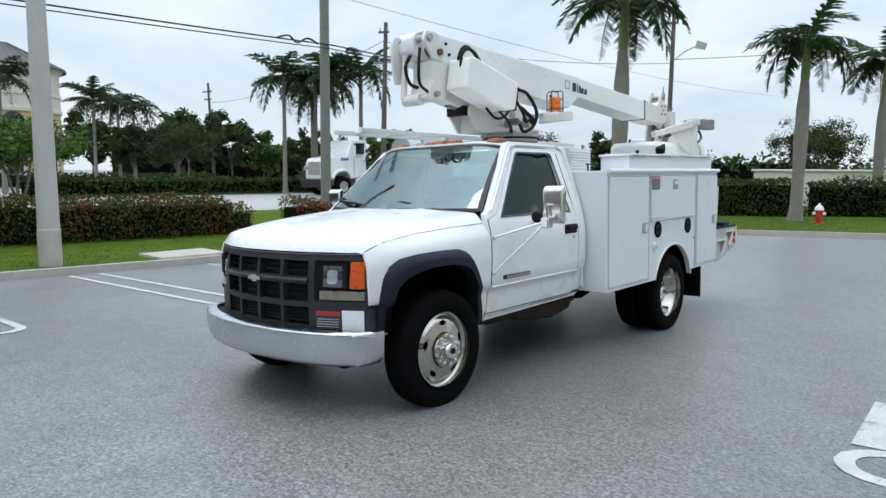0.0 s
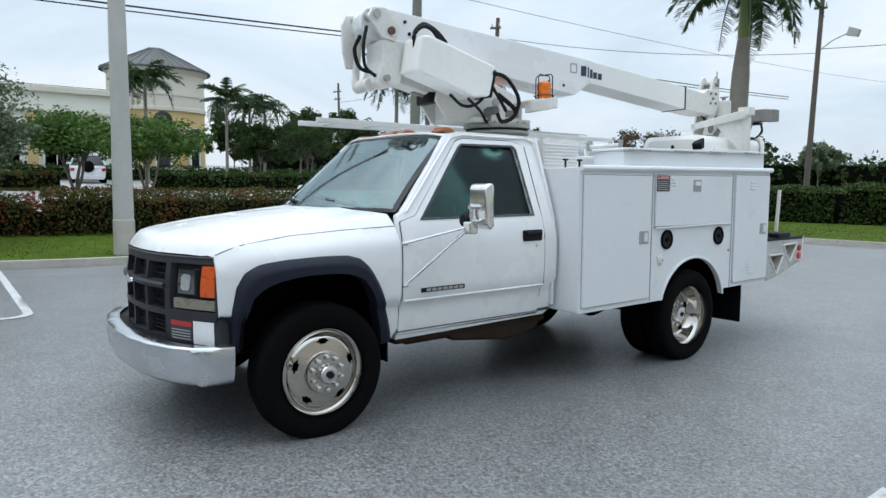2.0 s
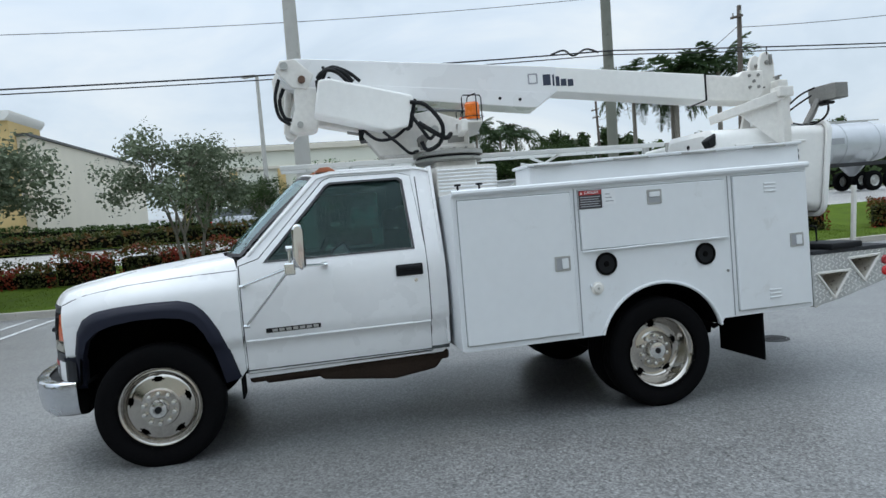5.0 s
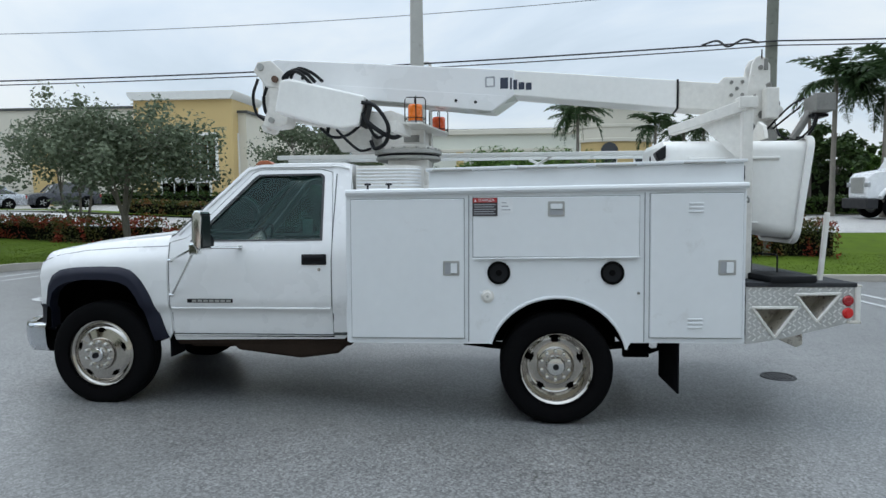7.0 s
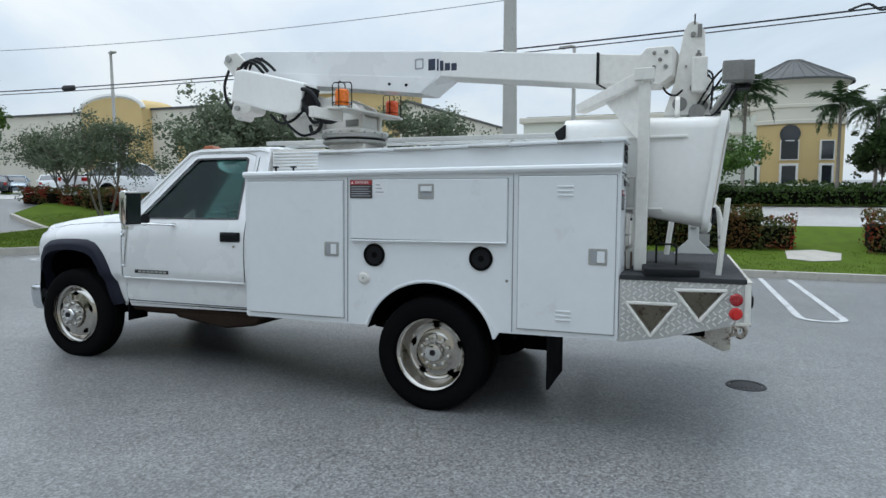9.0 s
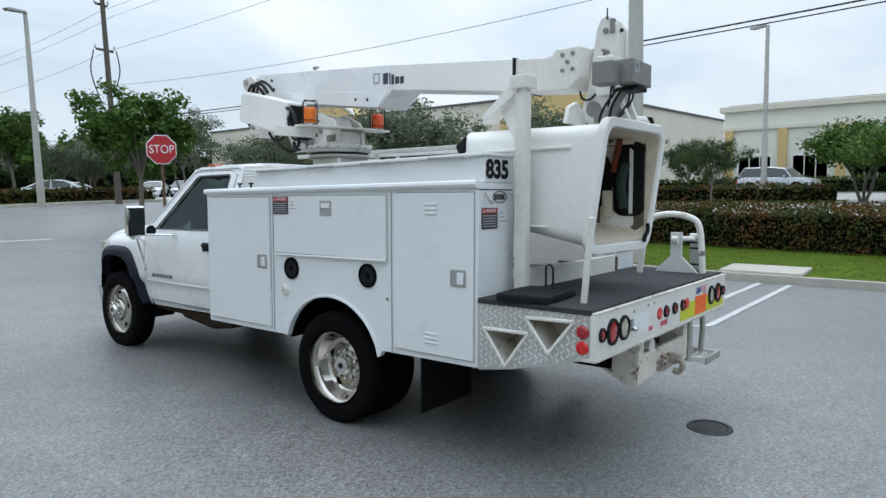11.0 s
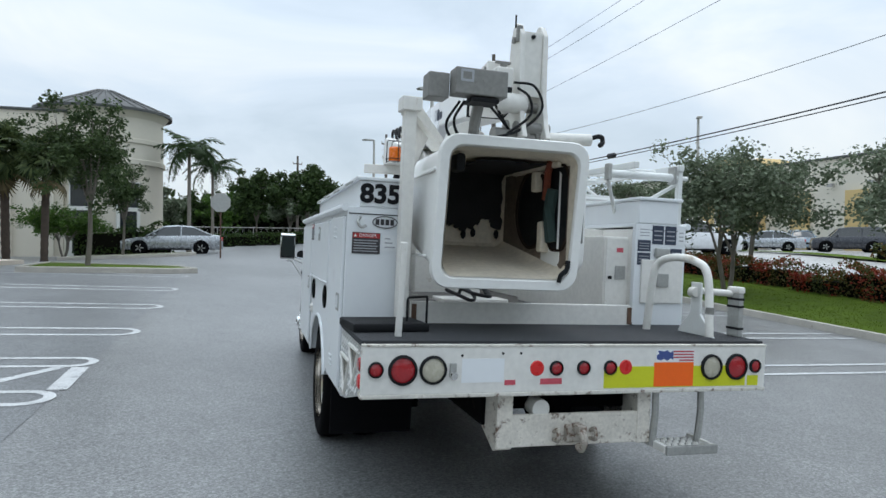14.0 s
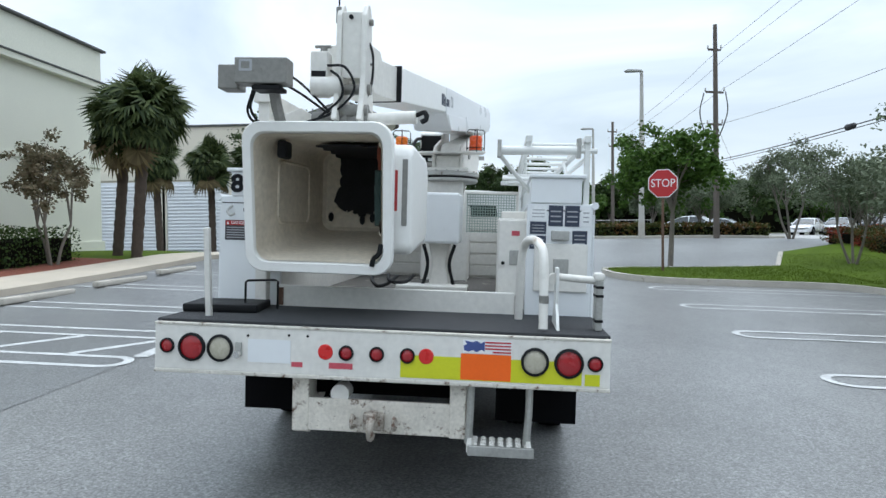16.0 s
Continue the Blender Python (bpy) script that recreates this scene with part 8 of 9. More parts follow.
bpart("turret_base", box(-0.22, 0.24, -0.30, 0.30, 2.035, 2.075, 0.01), OLDWHITE, tur)
bpart("name_plate", box(0.156, 0.16, 0.08, 0.22, 2.10, 2.16), GREYBOX, tur, "grey name plate")
bpart("pivot_pin", rod((-0.17, -0.02, 2.22), (0.17, -0.02, 2.22), 0.035), ZINC, tur)
bpart("motor", lathe([(0.06, 0), (0.06, 0.16), (0.04, 0.18), (0, 0.18)], 16, pose(0.21, -0.14, 2.045) @ Matrix.Scale(0.6, 4)), GREYBOX, tur)
plate = part("beacon_plate", prism([(0.48, 2.30), (0.46, 2.46), (-0.30, 2.62), (-0.45, 2.60), (-0.42, 2.45), (0.30, 2.28)], "z", 2.205, 2.222, 0.003), OLDWHITE, TRUCK, "white plate carrying the beacons")
part("plate_edge", box(-0.1, 0.3, 2.31, 2.36, 2.12, 2.205, 0.006, pose(0, 0, 0, 0, 0, -9)), OLDWHITE, plate)
for x, y, lens, lab in ((0.39, 2.40, ORANGE, "amber warning beacon in a wire cage"), (-0.35, 2.53, REDORANGE, "red-orange warning beacon in a wire cage")):
    be = part("beacon", lathe([(0.062, 2.222), (0.066, 2.236), (0.06, 2.24), (0.060, 2.355), (0.052, 2.37), (0, 2.375)], 24, pose(x, y, 0)), lens, TRUCK, lab)
    part("beacon_base", lathe([(0.075, 2.215), (0.075, 2.232), (0.06, 2.235)], 24, pose(x, y, 0)), GREYBOX, be)
    for a in (10, 100):
        c, s_ = math.cos(radians(a)), math.sin(radians(a))
        part("cage_hoop", tube([(x + c * 0.085, y + s_ * 0.085, 2.215), (x + c * 0.085, y + s_ * 0.085, 2.41), (x + c * 0.07, y + s_ * 0.07, 2.43), (x - c * 0.07, y - s_ * 0.07, 2.43), (x - c * 0.085, y - s_ * 0.085, 2.41), (x - c * 0.085, y - s_ * 0.085, 2.215)], 0.005, 5), BLACK, be)
    part("cage_ring", tube([(x + 0.085 * math.cos(k * math.tau / 20), y + 0.085 * math.sin(k * math.tau / 20), 2.255) for k in range(21)], 0.004, 5), BLACK, be)

# lower boom, running forward and up to the knuckle
low = bpart("lower_boom", prism([(0.10, 2.12), (0.18, 2.22), (0.10, 2.32), (-0.55, 2.47), (-0.98, 2.55), (-1.02, 2.34), (-0.6, 2.24), (-0.15, 2.10)], "x", -0.10, 0.10, 0.015), OLDWHITE, TRUCK, "white lower boom")
bpart("lift_cylinder", rod((0, 0.05, 2.12), (0, -0.75, 2.30), 0.045), GREYBOX, low)
bpart("cylinder_rod", rod((0, -0.75, 2.30), (0, -0.98, 2.36), 0.022), CHROME, low)
bpart("hose_clamp", box(-0.12, 0.12, -0.66, -0.58, 2.18, 2.27, 0.01), BLACK, low)
cov = part("boom_cover", prism([(1.30, 2.635), (1.96, 2.475), (1.955, 2.44), (1.90, 2.225), (1.74, 2.205), (1.17, 2.355), (1.22, 2.62)], "x", 0.02, 0.265, 0.018), FIBER, TRUCK, "white fibreglass boom cover")
part("cover_end", prism([(1.965, 2.45), (1.985, 2.44), (1.935, 2.22), (1.91, 2.225)], "x", 0.04, 0.25, 0.004), BLACK, cov)
kn = part("boom_knuckle", prism([(1.03, 2.60), (1.08, 2.635), (1.36, 2.60), (1.37, 2.43), (1.23, 2.40), (1.20, 2.29), (1.17, 2.27), (1.0, 2.255), (0.97, 2.28), (1.03, 2.46)], "x", -0.25, 0.0, 0.014), OLDWHITE, TRUCK, "white boom knuckle housing")
part("side_plate", prism([(0.86, 2.75), (0.90, 2.83), (1.02, 2.85), (1.10, 2.74), (1.02, 2.55), (0.96, 2.42), (0.90, 2.42), (0.87, 2.55)], "x", -0.36, -0.33, 0.008), OLDWHITE, kn)
part("side_plate", prism([(0.90, 2.76), (0.94, 2.84), (1.06, 2.85), (1.20, 2.72), (1.14, 2.60), (1.02, 2.62)], "x", -0.02, 0.012, 0.008), OLDWHITE, kn)
for y, z, r in ((0.97, 2.79, 0.032), (1.10, 2.68, 0.03), (1.06, 2.32, 0.025)):
    part("pin", rod((-0.39, y, z), (0.035, y, z), r, seg=14), RUSTM if r == 0.03 else ZINC, kn)
part("link_cylinder", rod((-0.29, 0.95, 2.29), (-0.29, 0.99, 2.70), 0.03), OLDWHITE, kn)
part("knuckle_foot", lathe([(0.05, -0.10), (0.05, 0.10), (0, 0.10)], 14, pose(-0.20, 0.98, 2.275, 0, 90, 0)), OLDWHITE, kn)

# upper boom lying back over the truck
ub = bpart("upper_boom", prism([(-1.27, 2.70), (-1.275, 2.80), (-1.235, 2.855), (-1.12, 2.883), (0.93, 2.688), (1.05, 2.677), (1.05, 2.468), (0.862, 2.342), (0.80, 2.346), (0.0, 2.452), (-0.34, 2.488), (-0.75, 2.53), (-1.05, 2.60), (-1.22, 2.64)], "x", -0.16, 0.16, 0.008), WHITE, TRUCK, "white box-section upper boom")
for s in (1, -1):
    # the side plate stands proud of the web above it
    bpart("side_plate", prism([(-1.0, 2.672), (0.93, 2.466), (0.995, 2.455), (0.865, 2.346), (0.80, 2.349), (0.0, 2.455), (-0.9, 2.56)], "x", s * 0.16, s * 0.167, 0.002), WHITE, ub)
ins = bpart("insulated_boom", prism([(1.03, 2.676), (2.35, 2.527), (2.35, 2.304), (1.03, 2.468)], "x", -0.155, 0.155, 0.008), FIBER, TRUCK, "white fibreglass boom section")
bpart("joint_band", prism([(2.345, 2.533), (2.36, 2.531), (2.36, 2.298), (2.345, 2.30)], "x", -0.16, 0.16, 0.002), BLACK, ins, "black joint band")
tip = bpart("boom_tip", prism([(2.36, 2.524), (2.66, 2.49), (2.70, 2.535), (2.88, 2.53), (2.88, 2.33), (2.80, 2.27), (2.70, 2.272), (2.36, 2.304)], "x", -0.13, 0.145, 0.008), OLDWHITE, TRUCK, "white steel boom tip")
for y, z in ((2.755, 2.49), (2.835, 2.49), (2.795, 2.44), (2.755, 2.39), (2.835, 2.39)):
    bpart("bolt", rod((0.145, y, z), (0.155, y, z), 0.014, seg=8), GREYBOX, tip)
for y, z in ((-1.205, 2.816), (-1.12, 2.704)):
    bpart("pin", rod((0.16, y, z), (0.178, y, z), 0.03, seg=14), ZINC if z > 2.75 else RUSTM, ub)
for y, z in ((-0.9, 2.79), (-0.86, 2.70), (0.55, 2.44), (0.72, 2.42)):
    bpart("bolt", rod((0.16, y, z), (0.172, y, z), 0.014, seg=8), BLACK, ub)
# maker's name as plain dark bars of its size, and the pale square mark before it
for s in (1, -1):
    for y0, y1, z0, z1 in ((0.0, 0.066, -0.05, 0.042), (0.082, 0.098, -0.05, 0.045), (0.11, 0.142, -0.05, 0.03), (0.154, 0.202, -0.047, 0.012), (0.214, 0.262, -0.047, 0.012)):
        yy = 0.93 + y0 if s > 0 else 1.20 - y1
        zc = 2.573 - 0.1 * (yy - 0.93)
        xs = 0.1602 if yy < 1.045 else 0.1552
        bpart("lettering_bar", box(s * xs, s * (xs + 0.002), yy, yy + y1 - y0, zc + z0, zc + z1), NAVY, ub, "dark lettering bar")
    bpart("square_mark", skin(rrect(0.80, 0.885, 2.54, 2.63, 0.012), lambda y, z, s=s: (s * 0.1625, y, z), 0.001, [rrect(0.813, 0.872, 2.553, 2.617, 0.008)], 0.03, (-s, 0, 0)), LABELGREY, ub, "faded square mark")

# hoses round the knuckle and turret
for pts, r in ((((0.12, 1.24, 2.54), (0.13, 1.24, 2.66), (0.14, 1.31, 2.73), (0.15, 1.42, 2.70), (0.15, 1.50, 2.62)), 0.017),
               (((0.16, 1.22, 2.54), (0.17, 1.22, 2.65), (0.18, 1.29, 2.71), (0.18, 1.38, 2.69), (0.17, 1.47, 2.60)), 0.015),
               (((0.09, 1.26, 2.54), (0.10, 1.27, 2.67), (0.11, 1.34, 2.75), (0.12, 1.46, 2.71), (0.12, 1.56, 2.63)), 0.014),
               (((-0.20, 0.95, 2.66), (-0.22, 0.91, 2.55), (-0.20, 0.94, 2.42), (-0.16, 1.02, 2.38)), 0.016),
                              (((0.26, 1.93, 2.42), (0.30, 2.05, 2.38), (0.33, 2.16, 2.22), (0.30, 2.14, 2.08), (0.26, 2.04, 2.03), (0.24, 2.0, 2.10)), 0.017),
               (((0.24, 1.92, 2.34), (0.28, 2.0, 2.20), (0.28, 2.06, 2.12), (0.2, 2.12, 2.16)), 0.014),
               (((0.22, 1.70, 2.20), (0.26, 1.80, 2.10), (0.22, 1.90, 2.02), (0.14, 1.98, 2.04)), 0.012),
               (((0.18, 1.55, 2.22), (0.20, 1.66, 2.14), (0.20, 1.80, 2.16), (0.2, 1.95, 2.28)), 0.013),
               (((0.27, 1.98, 2.25), (0.31, 2.1, 2.16), (0.26, 2.2, 2.12), (0.18, 2.26, 2.16)), 0.02),
               (((-0.05, 0.92, 2.70), (-0.03, 0.88, 2.55), (-0.04, 0.90, 2.40), (-0.02, 0.98, 2.33)), 0.014)):
    part("hydraulic_hose", tube(pts, r, 8, True), BLACK, TRUCK, "black hydraulic hose")
part("hose_hub", rod((0.10, 2.02, 2.13), (0.20, 2.03, 2.13), 0.035), GREYBOX, TRUCK)

# boom rest post on the deck
post = part("rest_post", box(0.815, 0.888, 4.835, 4.912, 0.985, 2.27, 0.008), OLDWHITE, TRUCK, "white square boom rest post")
part("post_cap", box(0.79, 0.91, 4.81, 4.935, 2.22, 2.30, 0.006), OLDWHITE, post)
arm_m = Matrix.Translation((0.85, 4.87, 0)) @ pose(0, 0, 0, 0, 0, -35)
bm = prism([(0.02, 2.29), (0.02, 2.20), (-0.55, 2.07), (-0.56, 2.13)], "x", -0.05, 0.05, 0.006)
bm.transform(arm_m)
part("rest_arm", bm, OLDWHITE, post)
bm = prism([(0.0, 2.20), (-0.33, 2.13), (-0.05, 1.86), (0.0, 1.84)], "x", -0.006, 0.006)
bm.transform(arm_m)
part("gusset", bm, OLDWHITE, post, "rust-spotted gusset")

# ---- bucket ----
def bucket_ring(t, inset=0.0):
    """A cross-section of the bucket, rounded square; t = 0 at the closed front end, 1 at the open rear rim."""
    x0, x1 = 0.005 + (-0.01 - 0.005) * t + inset, 0.70 + (0.765 - 0.70) * t - inset
    z0, z1 = 1.44 + (1.265 - 1.44) * t + inset, 2.015 + (2.0 - 2.015) * t - inset
    out = []
    for x, z in rrect(x0, x1, z0, z1, 0.085 - inset * 0.5, 5):
        tilt = (z - 1.63) / 0.74 * 0.10 * t + (0.38 - x) * 0.06 * t
        out.append((x, 4.33 + 1.02 * t + tilt, z))
    return out


def loft(rings, cap_first=False, flip=False):
    bm = bmesh.new()
    vs = [[bm.verts.new(p) for p in r] for r in rings]
    n = len(vs[0])
    for a, b in zip(vs, vs[1:]):
        for k in range(n):
            bm.faces.new((a[k], a[(k + 1) % n], b[(k + 1) % n], b[k]))
    if cap_first:
        bm.faces.new(vs[0])
    bmesh.ops.recalc_face_normals(bm, faces=bm.faces)
    return bm


bucket = part("bucket", loft([[(0.38 + (p[0] - 0.38) * 0.85, p[1] - 0.03, 1.73 + (p[2] - 1.73) * 0.85) for p in bucket_ring(0)]] + [bucket_ring(t) for t in (0, 0.1, 0.3, 0.5, 0.7, 0.9, 1.0)], True), FIBER, TRUCK, "white fibreglass work bucket laid open to the rear")
lip = [bucket_ring(0.965, -0.012), bucket_ring(0.965, -0.035), bucket_ring(1.0, -0.035), bucket_ring(1.012, -0.028), bucket_ring(1.012, 0.018), bucket_ring(0.98, 0.03)]
part("rim", loft(lip), FIBER, bucket, "thick white rim")
liner = part("liner", loft([[(x - (0.06 * (1 - t) if x > 0.3 else 0), y, z) for x, y, z in bucket_ring(t, 0.05 if t < 0.05 else 0.03)] for t in (0.04, 0.06, 0.3, 0.6, 0.9, 1.0)], True), FIBERIN, bucket, "stained cream liner")
part("wall_recess", tube([(0.622 + 0.113 * (y - 4.4), y, z) for y, z in rrect(4.62, 5.06, 1.50, 1.86, 0.05) + [(5.06, 1.81)]], 0.009, 6), FIBERIN, liner, "moulded frame on the liner wall")
part("ledge", box(0.735, 0.752, 4.5, 5.15, 1.86, 1.88, 0.006, pose(0.742, 4.83, 0, 0, 0, -2.5) @ pose(-0.742, -4.83, 0)), FIBER, bucket)
part("ledge", box(0.735, 0.758, 4.6, 5.0, 1.385, 1.40, 0.005, pose(0.742, 4.8, 0, 0, 0, -2.5) @ pose(-0.742, -4.8, 0)), FIBER, bucket)
rng = random.Random(9)
edge = [(0.495, 1.955), (0.49, 1.85), (0.488, 1.76), (0.537, 1.657), (0.455, 1.585), (0.40, 1.60), (0.357, 1.56), (0.29, 1.575), (0.227, 1.60), (0.20, 1.64), (0.15, 1.645), (0.13, 1.60), (0.06, 1.575), (0.055, 1.70), (0.06, 1.86), (0.055, 1.955)]
patch = []
for (x0, z0), (x1, z1) in zip(edge, edge[1:] + edge[:1]):
    for k in range(4):
        w = 0.012 if 0 < k and z0 < 1.94 else 0.004
        patch.append((x0 + (x1 - x0) * k / 4 + rng.uniform(-w, w), z0 + (z1 - z0) * k / 4 + rng.uniform(-w, w)))
FOAMSHADE = mat("grey_foam_and_shade", (0.03, 0.029, 0.031), 0.95, var=0.3, scale=9, spec=0.15)
part("torn_pad", prism(patch, "y", 4.40, 4.41), FOAMSHADE, liner, "torn dark grey foam pad")
# dark sheet paints the liner ceiling's deep shade along with hanging foam
top_edge = [(0.05, 4.42), (0.50, 4.42)] + [(0.50 - 0.03 * (k % 3) + rng.uniform(-0.02, 0.02), 4.5 + 0.06 * k) for k in range(10)] + [(0.05 + 0.05 * (7 - k), 5.08 + rng.uniform(-0.04, 0.05)) for k in range(8)]
part("torn_pad", prism(top_edge, "z", 1.945, 1.955), FOAMSHADE, liner, "dark sheet for the liner top's shade and hanging foam")
for x, z in ((0.55, 1.55), (0.33, 1.535), (0.26, 1.55), (0.09, 1.545)):
    part("foam_scrap", lathe([(0, 0.012), (0.016, 0.008), (0.02, 0)], 7, pose(x, 4.412, z, 90, 0, 0) @ Matrix.Diagonal((1, 1.7, 1, 1))), BLACK, liner)
# the right inner wall is darker brown above the floor, with a dark oval recess and a raised ring
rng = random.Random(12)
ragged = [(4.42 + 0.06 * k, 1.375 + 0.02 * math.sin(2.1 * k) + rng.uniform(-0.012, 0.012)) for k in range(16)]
part("stained_side", skin(ragged + [(5.325, 1.95), (4.42, 1.955)], lambda y, z: (0.040 - 0.0147 * (y - 4.33), y, z), 0.002, (), 0.12, (-1, 0, 0)), mat("dark_brown_liner", (0.14, 0.105, 0.08), 0.7, var=0.45, scale=7, fine=40, dirt=(0.30, 0.25, 0.20), dirt_at=0.6), liner, "darker brown side of the liner")
part("top_strip", box(0.025, 0.065, 4.6, 5.25, 1.925, 1.955, 0.006), FIBERIN, liner)
part("conduit_box", box(0.03, 0.08, 4.93, 5.0, 1.80, 1.92, 0.01), FIBERIN, liner, "cream conduit box")
oval = [(0.040 - 0.0032 * math.cos(k * math.tau / 32), 4.875 + 0.22 * math.cos(k * math.tau / 32), 1.70 + 0.235 * math.sin(k * math.tau / 32)) for k in range(33)]
part("oval_ring", tube(oval, 0.012, 6), BROWNM, liner, "dark raised oval ring")
part("oval_recess", skin([(4.875 + 0.21 * math.cos(k * math.tau / 32), 1.70 + 0.225 * math.sin(k * math.tau / 32)) for k in range(32)], lambda y, z: (0.043 - 0.0147 * (y - 4.33), y, z), 0.003, (), 0.15, (-1, 0, 0)), BLACK, liner, "dark oval recess")
part("side_recess", skin(rrect(5.115, 5.315, 1.46, 1.93, 0.06), lambda y, z: (0.043 - 0.0147 * (y - 4.33), y, z), 0.003, (), 0.1, (-1, 0, 0)), BLACK, liner, "dark tall recess")
part("recess_lip", tube([(0.047 - 0.0147 * (y - 4.33), y, z) for y, z in rrect(5.11, 5.32, 1.455, 1.935, 0.065)], 0.008, 6), BROWNM, liner)
part("small_box", box(0.025, 0.08, 5.04, 5.11, 1.44, 1.62, 0.012), FIBERIN, liner, "small cream box fixed inside")
part("tool_pouch", box(0.60, 0.66, 5.1, 5.22, 1.86, 1.96, 0.02), BLACK, liner, "black tool pouch hung inside")
part("harness_strap", tube([(0.06, 5.16, 1.96), (0.072, 5.15, 1.90), (0.066, 5.13, 1.82), (0.072, 5.12, 1.74)], 0.022, 8, True), mat("faded_rust_webbing", (0.17, 0.04, 0.02), 0.9, var=0.4, scale=20), liner, "orange webbing strap")
part("cloth", tube([(0.06, 5.2, 1.80), (0.065, 5.17, 1.66), (0.055, 5.19, 1.50)], 0.035, 7, True), mat("dark_green_cloth", (0.02, 0.04, 0.035), 0.9), liner, "dark green cloth")
part("rim_tear", tube([(0.02, 5.345, 1.40), (0.03, 5.35, 1.35), (0.06, 5.345, 1.32), (0.07, 5.34, 1.28)], 0.014, 6, True), BLACK, bucket, "torn black edge trim")
part("hole", lathe([(0, 0.002), (0.02, 0.002), (0.022, 0)], 12, pose(0.38, 4.296, 1.9, 90, 0, 0)), BLACK, bucket)
# outer step on the bucket's right side
sbox = part("bucket_step", prism([(4.52, 1.45), (4.58, 1.40), (5.22, 1.34), (5.27, 1.38), (5.27, 1.90), (5.2, 1.95), (4.6, 1.93), (4.52, 1.86)], "x", -0.13, 0.03, 0.03), FIBER, bucket, "white moulded outer step")
part("red_strip", box(-0.05, -0.035, 5.27, 5.275, 1.58, 1.80), LABELRED, sbox, "red printed strip")
part("slot", box(-0.105, -0.075, 5.268, 5.275, 1.50, 1.86, 0.004), GREYBOX, sbox, "grey recessed slot")
part("front_notch", prism([(4.26, 1.92), (4.34, 1.98), (4.34, 1.88), (4.29, 1.86)], "x", 0.62, 0.72, 0.01), BLACK, bucket)

# leveling mast, pivots and control box over the bucket
MAST = [(5.10, 2.65), (5.125, 2.70), (5.16, 2.718), (5.20, 2.70), (5.24, 2.64), (5.25, 2.30), (5.285, 2.16), (5.33, 2.06), (4.975, 2.06), (5.045, 2.29), (5.072, 2.48)]
mast = part("mast", prism(MAST, "x", 0.15, 0.18, 0.006), OLDWHITE, TRUCK, "white steel bucket mast")
part("mast_plate", prism(MAST, "x", 0.29, 0.32, 0.006), OLDWHITE, mast)
part("mast_rear", box(0.18, 0.29, 5.205, 5.225, 2.30, 2.66, 0.004), OLDWHITE, mast)
part("mast_hole", rod((0.31, 5.085, 2.138), (0.328, 5.085, 2.138), 0.05, seg=18), GREYBOX, mast)
for y, z, r in ((5.162, 2.62, 0.018), (5.178, 2.248, 0.03), (5.24, 2.12, 0.035), (5.12, 2.40, 0.008)):
    part("pin", rod((0.13, y, z), (0.335, y, z), r, seg=14), GREYBOX, mast)
part("bolt", rod((0.24, 5.225, 2.63), (0.24, 5.24, 2.63), 0.012, seg=8), BLACK, mast)
part("hook", box(0.30, 0.33, 5.19, 5.22, 2.60, 2.69, 0.004), GREYBOX, mast)
part("antenna", rod((0.325, 5.17, 2.69), (0.325, 5.17, 2.76), 0.005, seg=6), BLACK, mast)
lev = part("leveling_cylinder", rod((0.12, 5.20, 2.065), (0.45, 5.20, 2.065), 0.055), GREYBOX, TRUCK, "grey leveling cylinder on the bucket")
for x in (0.13, 0.19, 0.25):
    part("collar", rod((x, 5.20, 2.065), (x + 0.02, 5.20, 2.065), 0.068), GREYBOX, lev)
valve = part("valve_block", box(0.36, 0.46, 5.16, 5.26, 2.20, 2.44, 0.01), OLDWHITE, TRUCK, "worn white valve block")
part("valve_barrel", rod((0.28, 5.24, 2.25), (0.45, 5.24, 2.25), 0.055), OLDWHITE, valve)
part("valve_slot", box(0.37, 0.45, 5.258, 5.266, 2.30, 2.33), BLACK, valve)
part("fitting", rod((0.40, 5.2, 2.44), (0.40, 5.2, 2.47), 0.02), GREYBOX, valve)
part("fitting_bar", box(0.36, 0.45, 5.19, 5.21, 2.47, 2.482), GREYBOX, valve)
cb = part("control_box", box(0.50, 0.78, 5.42, 5.53, 2.205, 2.335, 0.006), GREYBOX, TRUCK, "scuffed grey metal control box")
part("small_box", box(0.79, 0.90, 5.34, 5.46, 2.19, 2.315, 0.006), GREYBOX, cb)
part("square_mark", skin(rrect(0.685, 0.755, 2.265, 2.325, 0.006), lambda x, z: (x, 5.5315, z), 0.001, [rrect(0.697, 0.743, 2.277, 2.313, 0.004)], 0.03, (0, -1, 0)), LABELGREY, cb, "pale square mark")
part("stalk", tube([(0.61, 5.42, 2.22), (0.61, 5.36, 2.12), (0.60, 5.30, 2.02)], 0.03, 8), GREYBOX, cb)
part("gland", box(0.54, 0.69, 5.40, 5.52, 2.175, 2.197, 0.004), BLACK, cb)
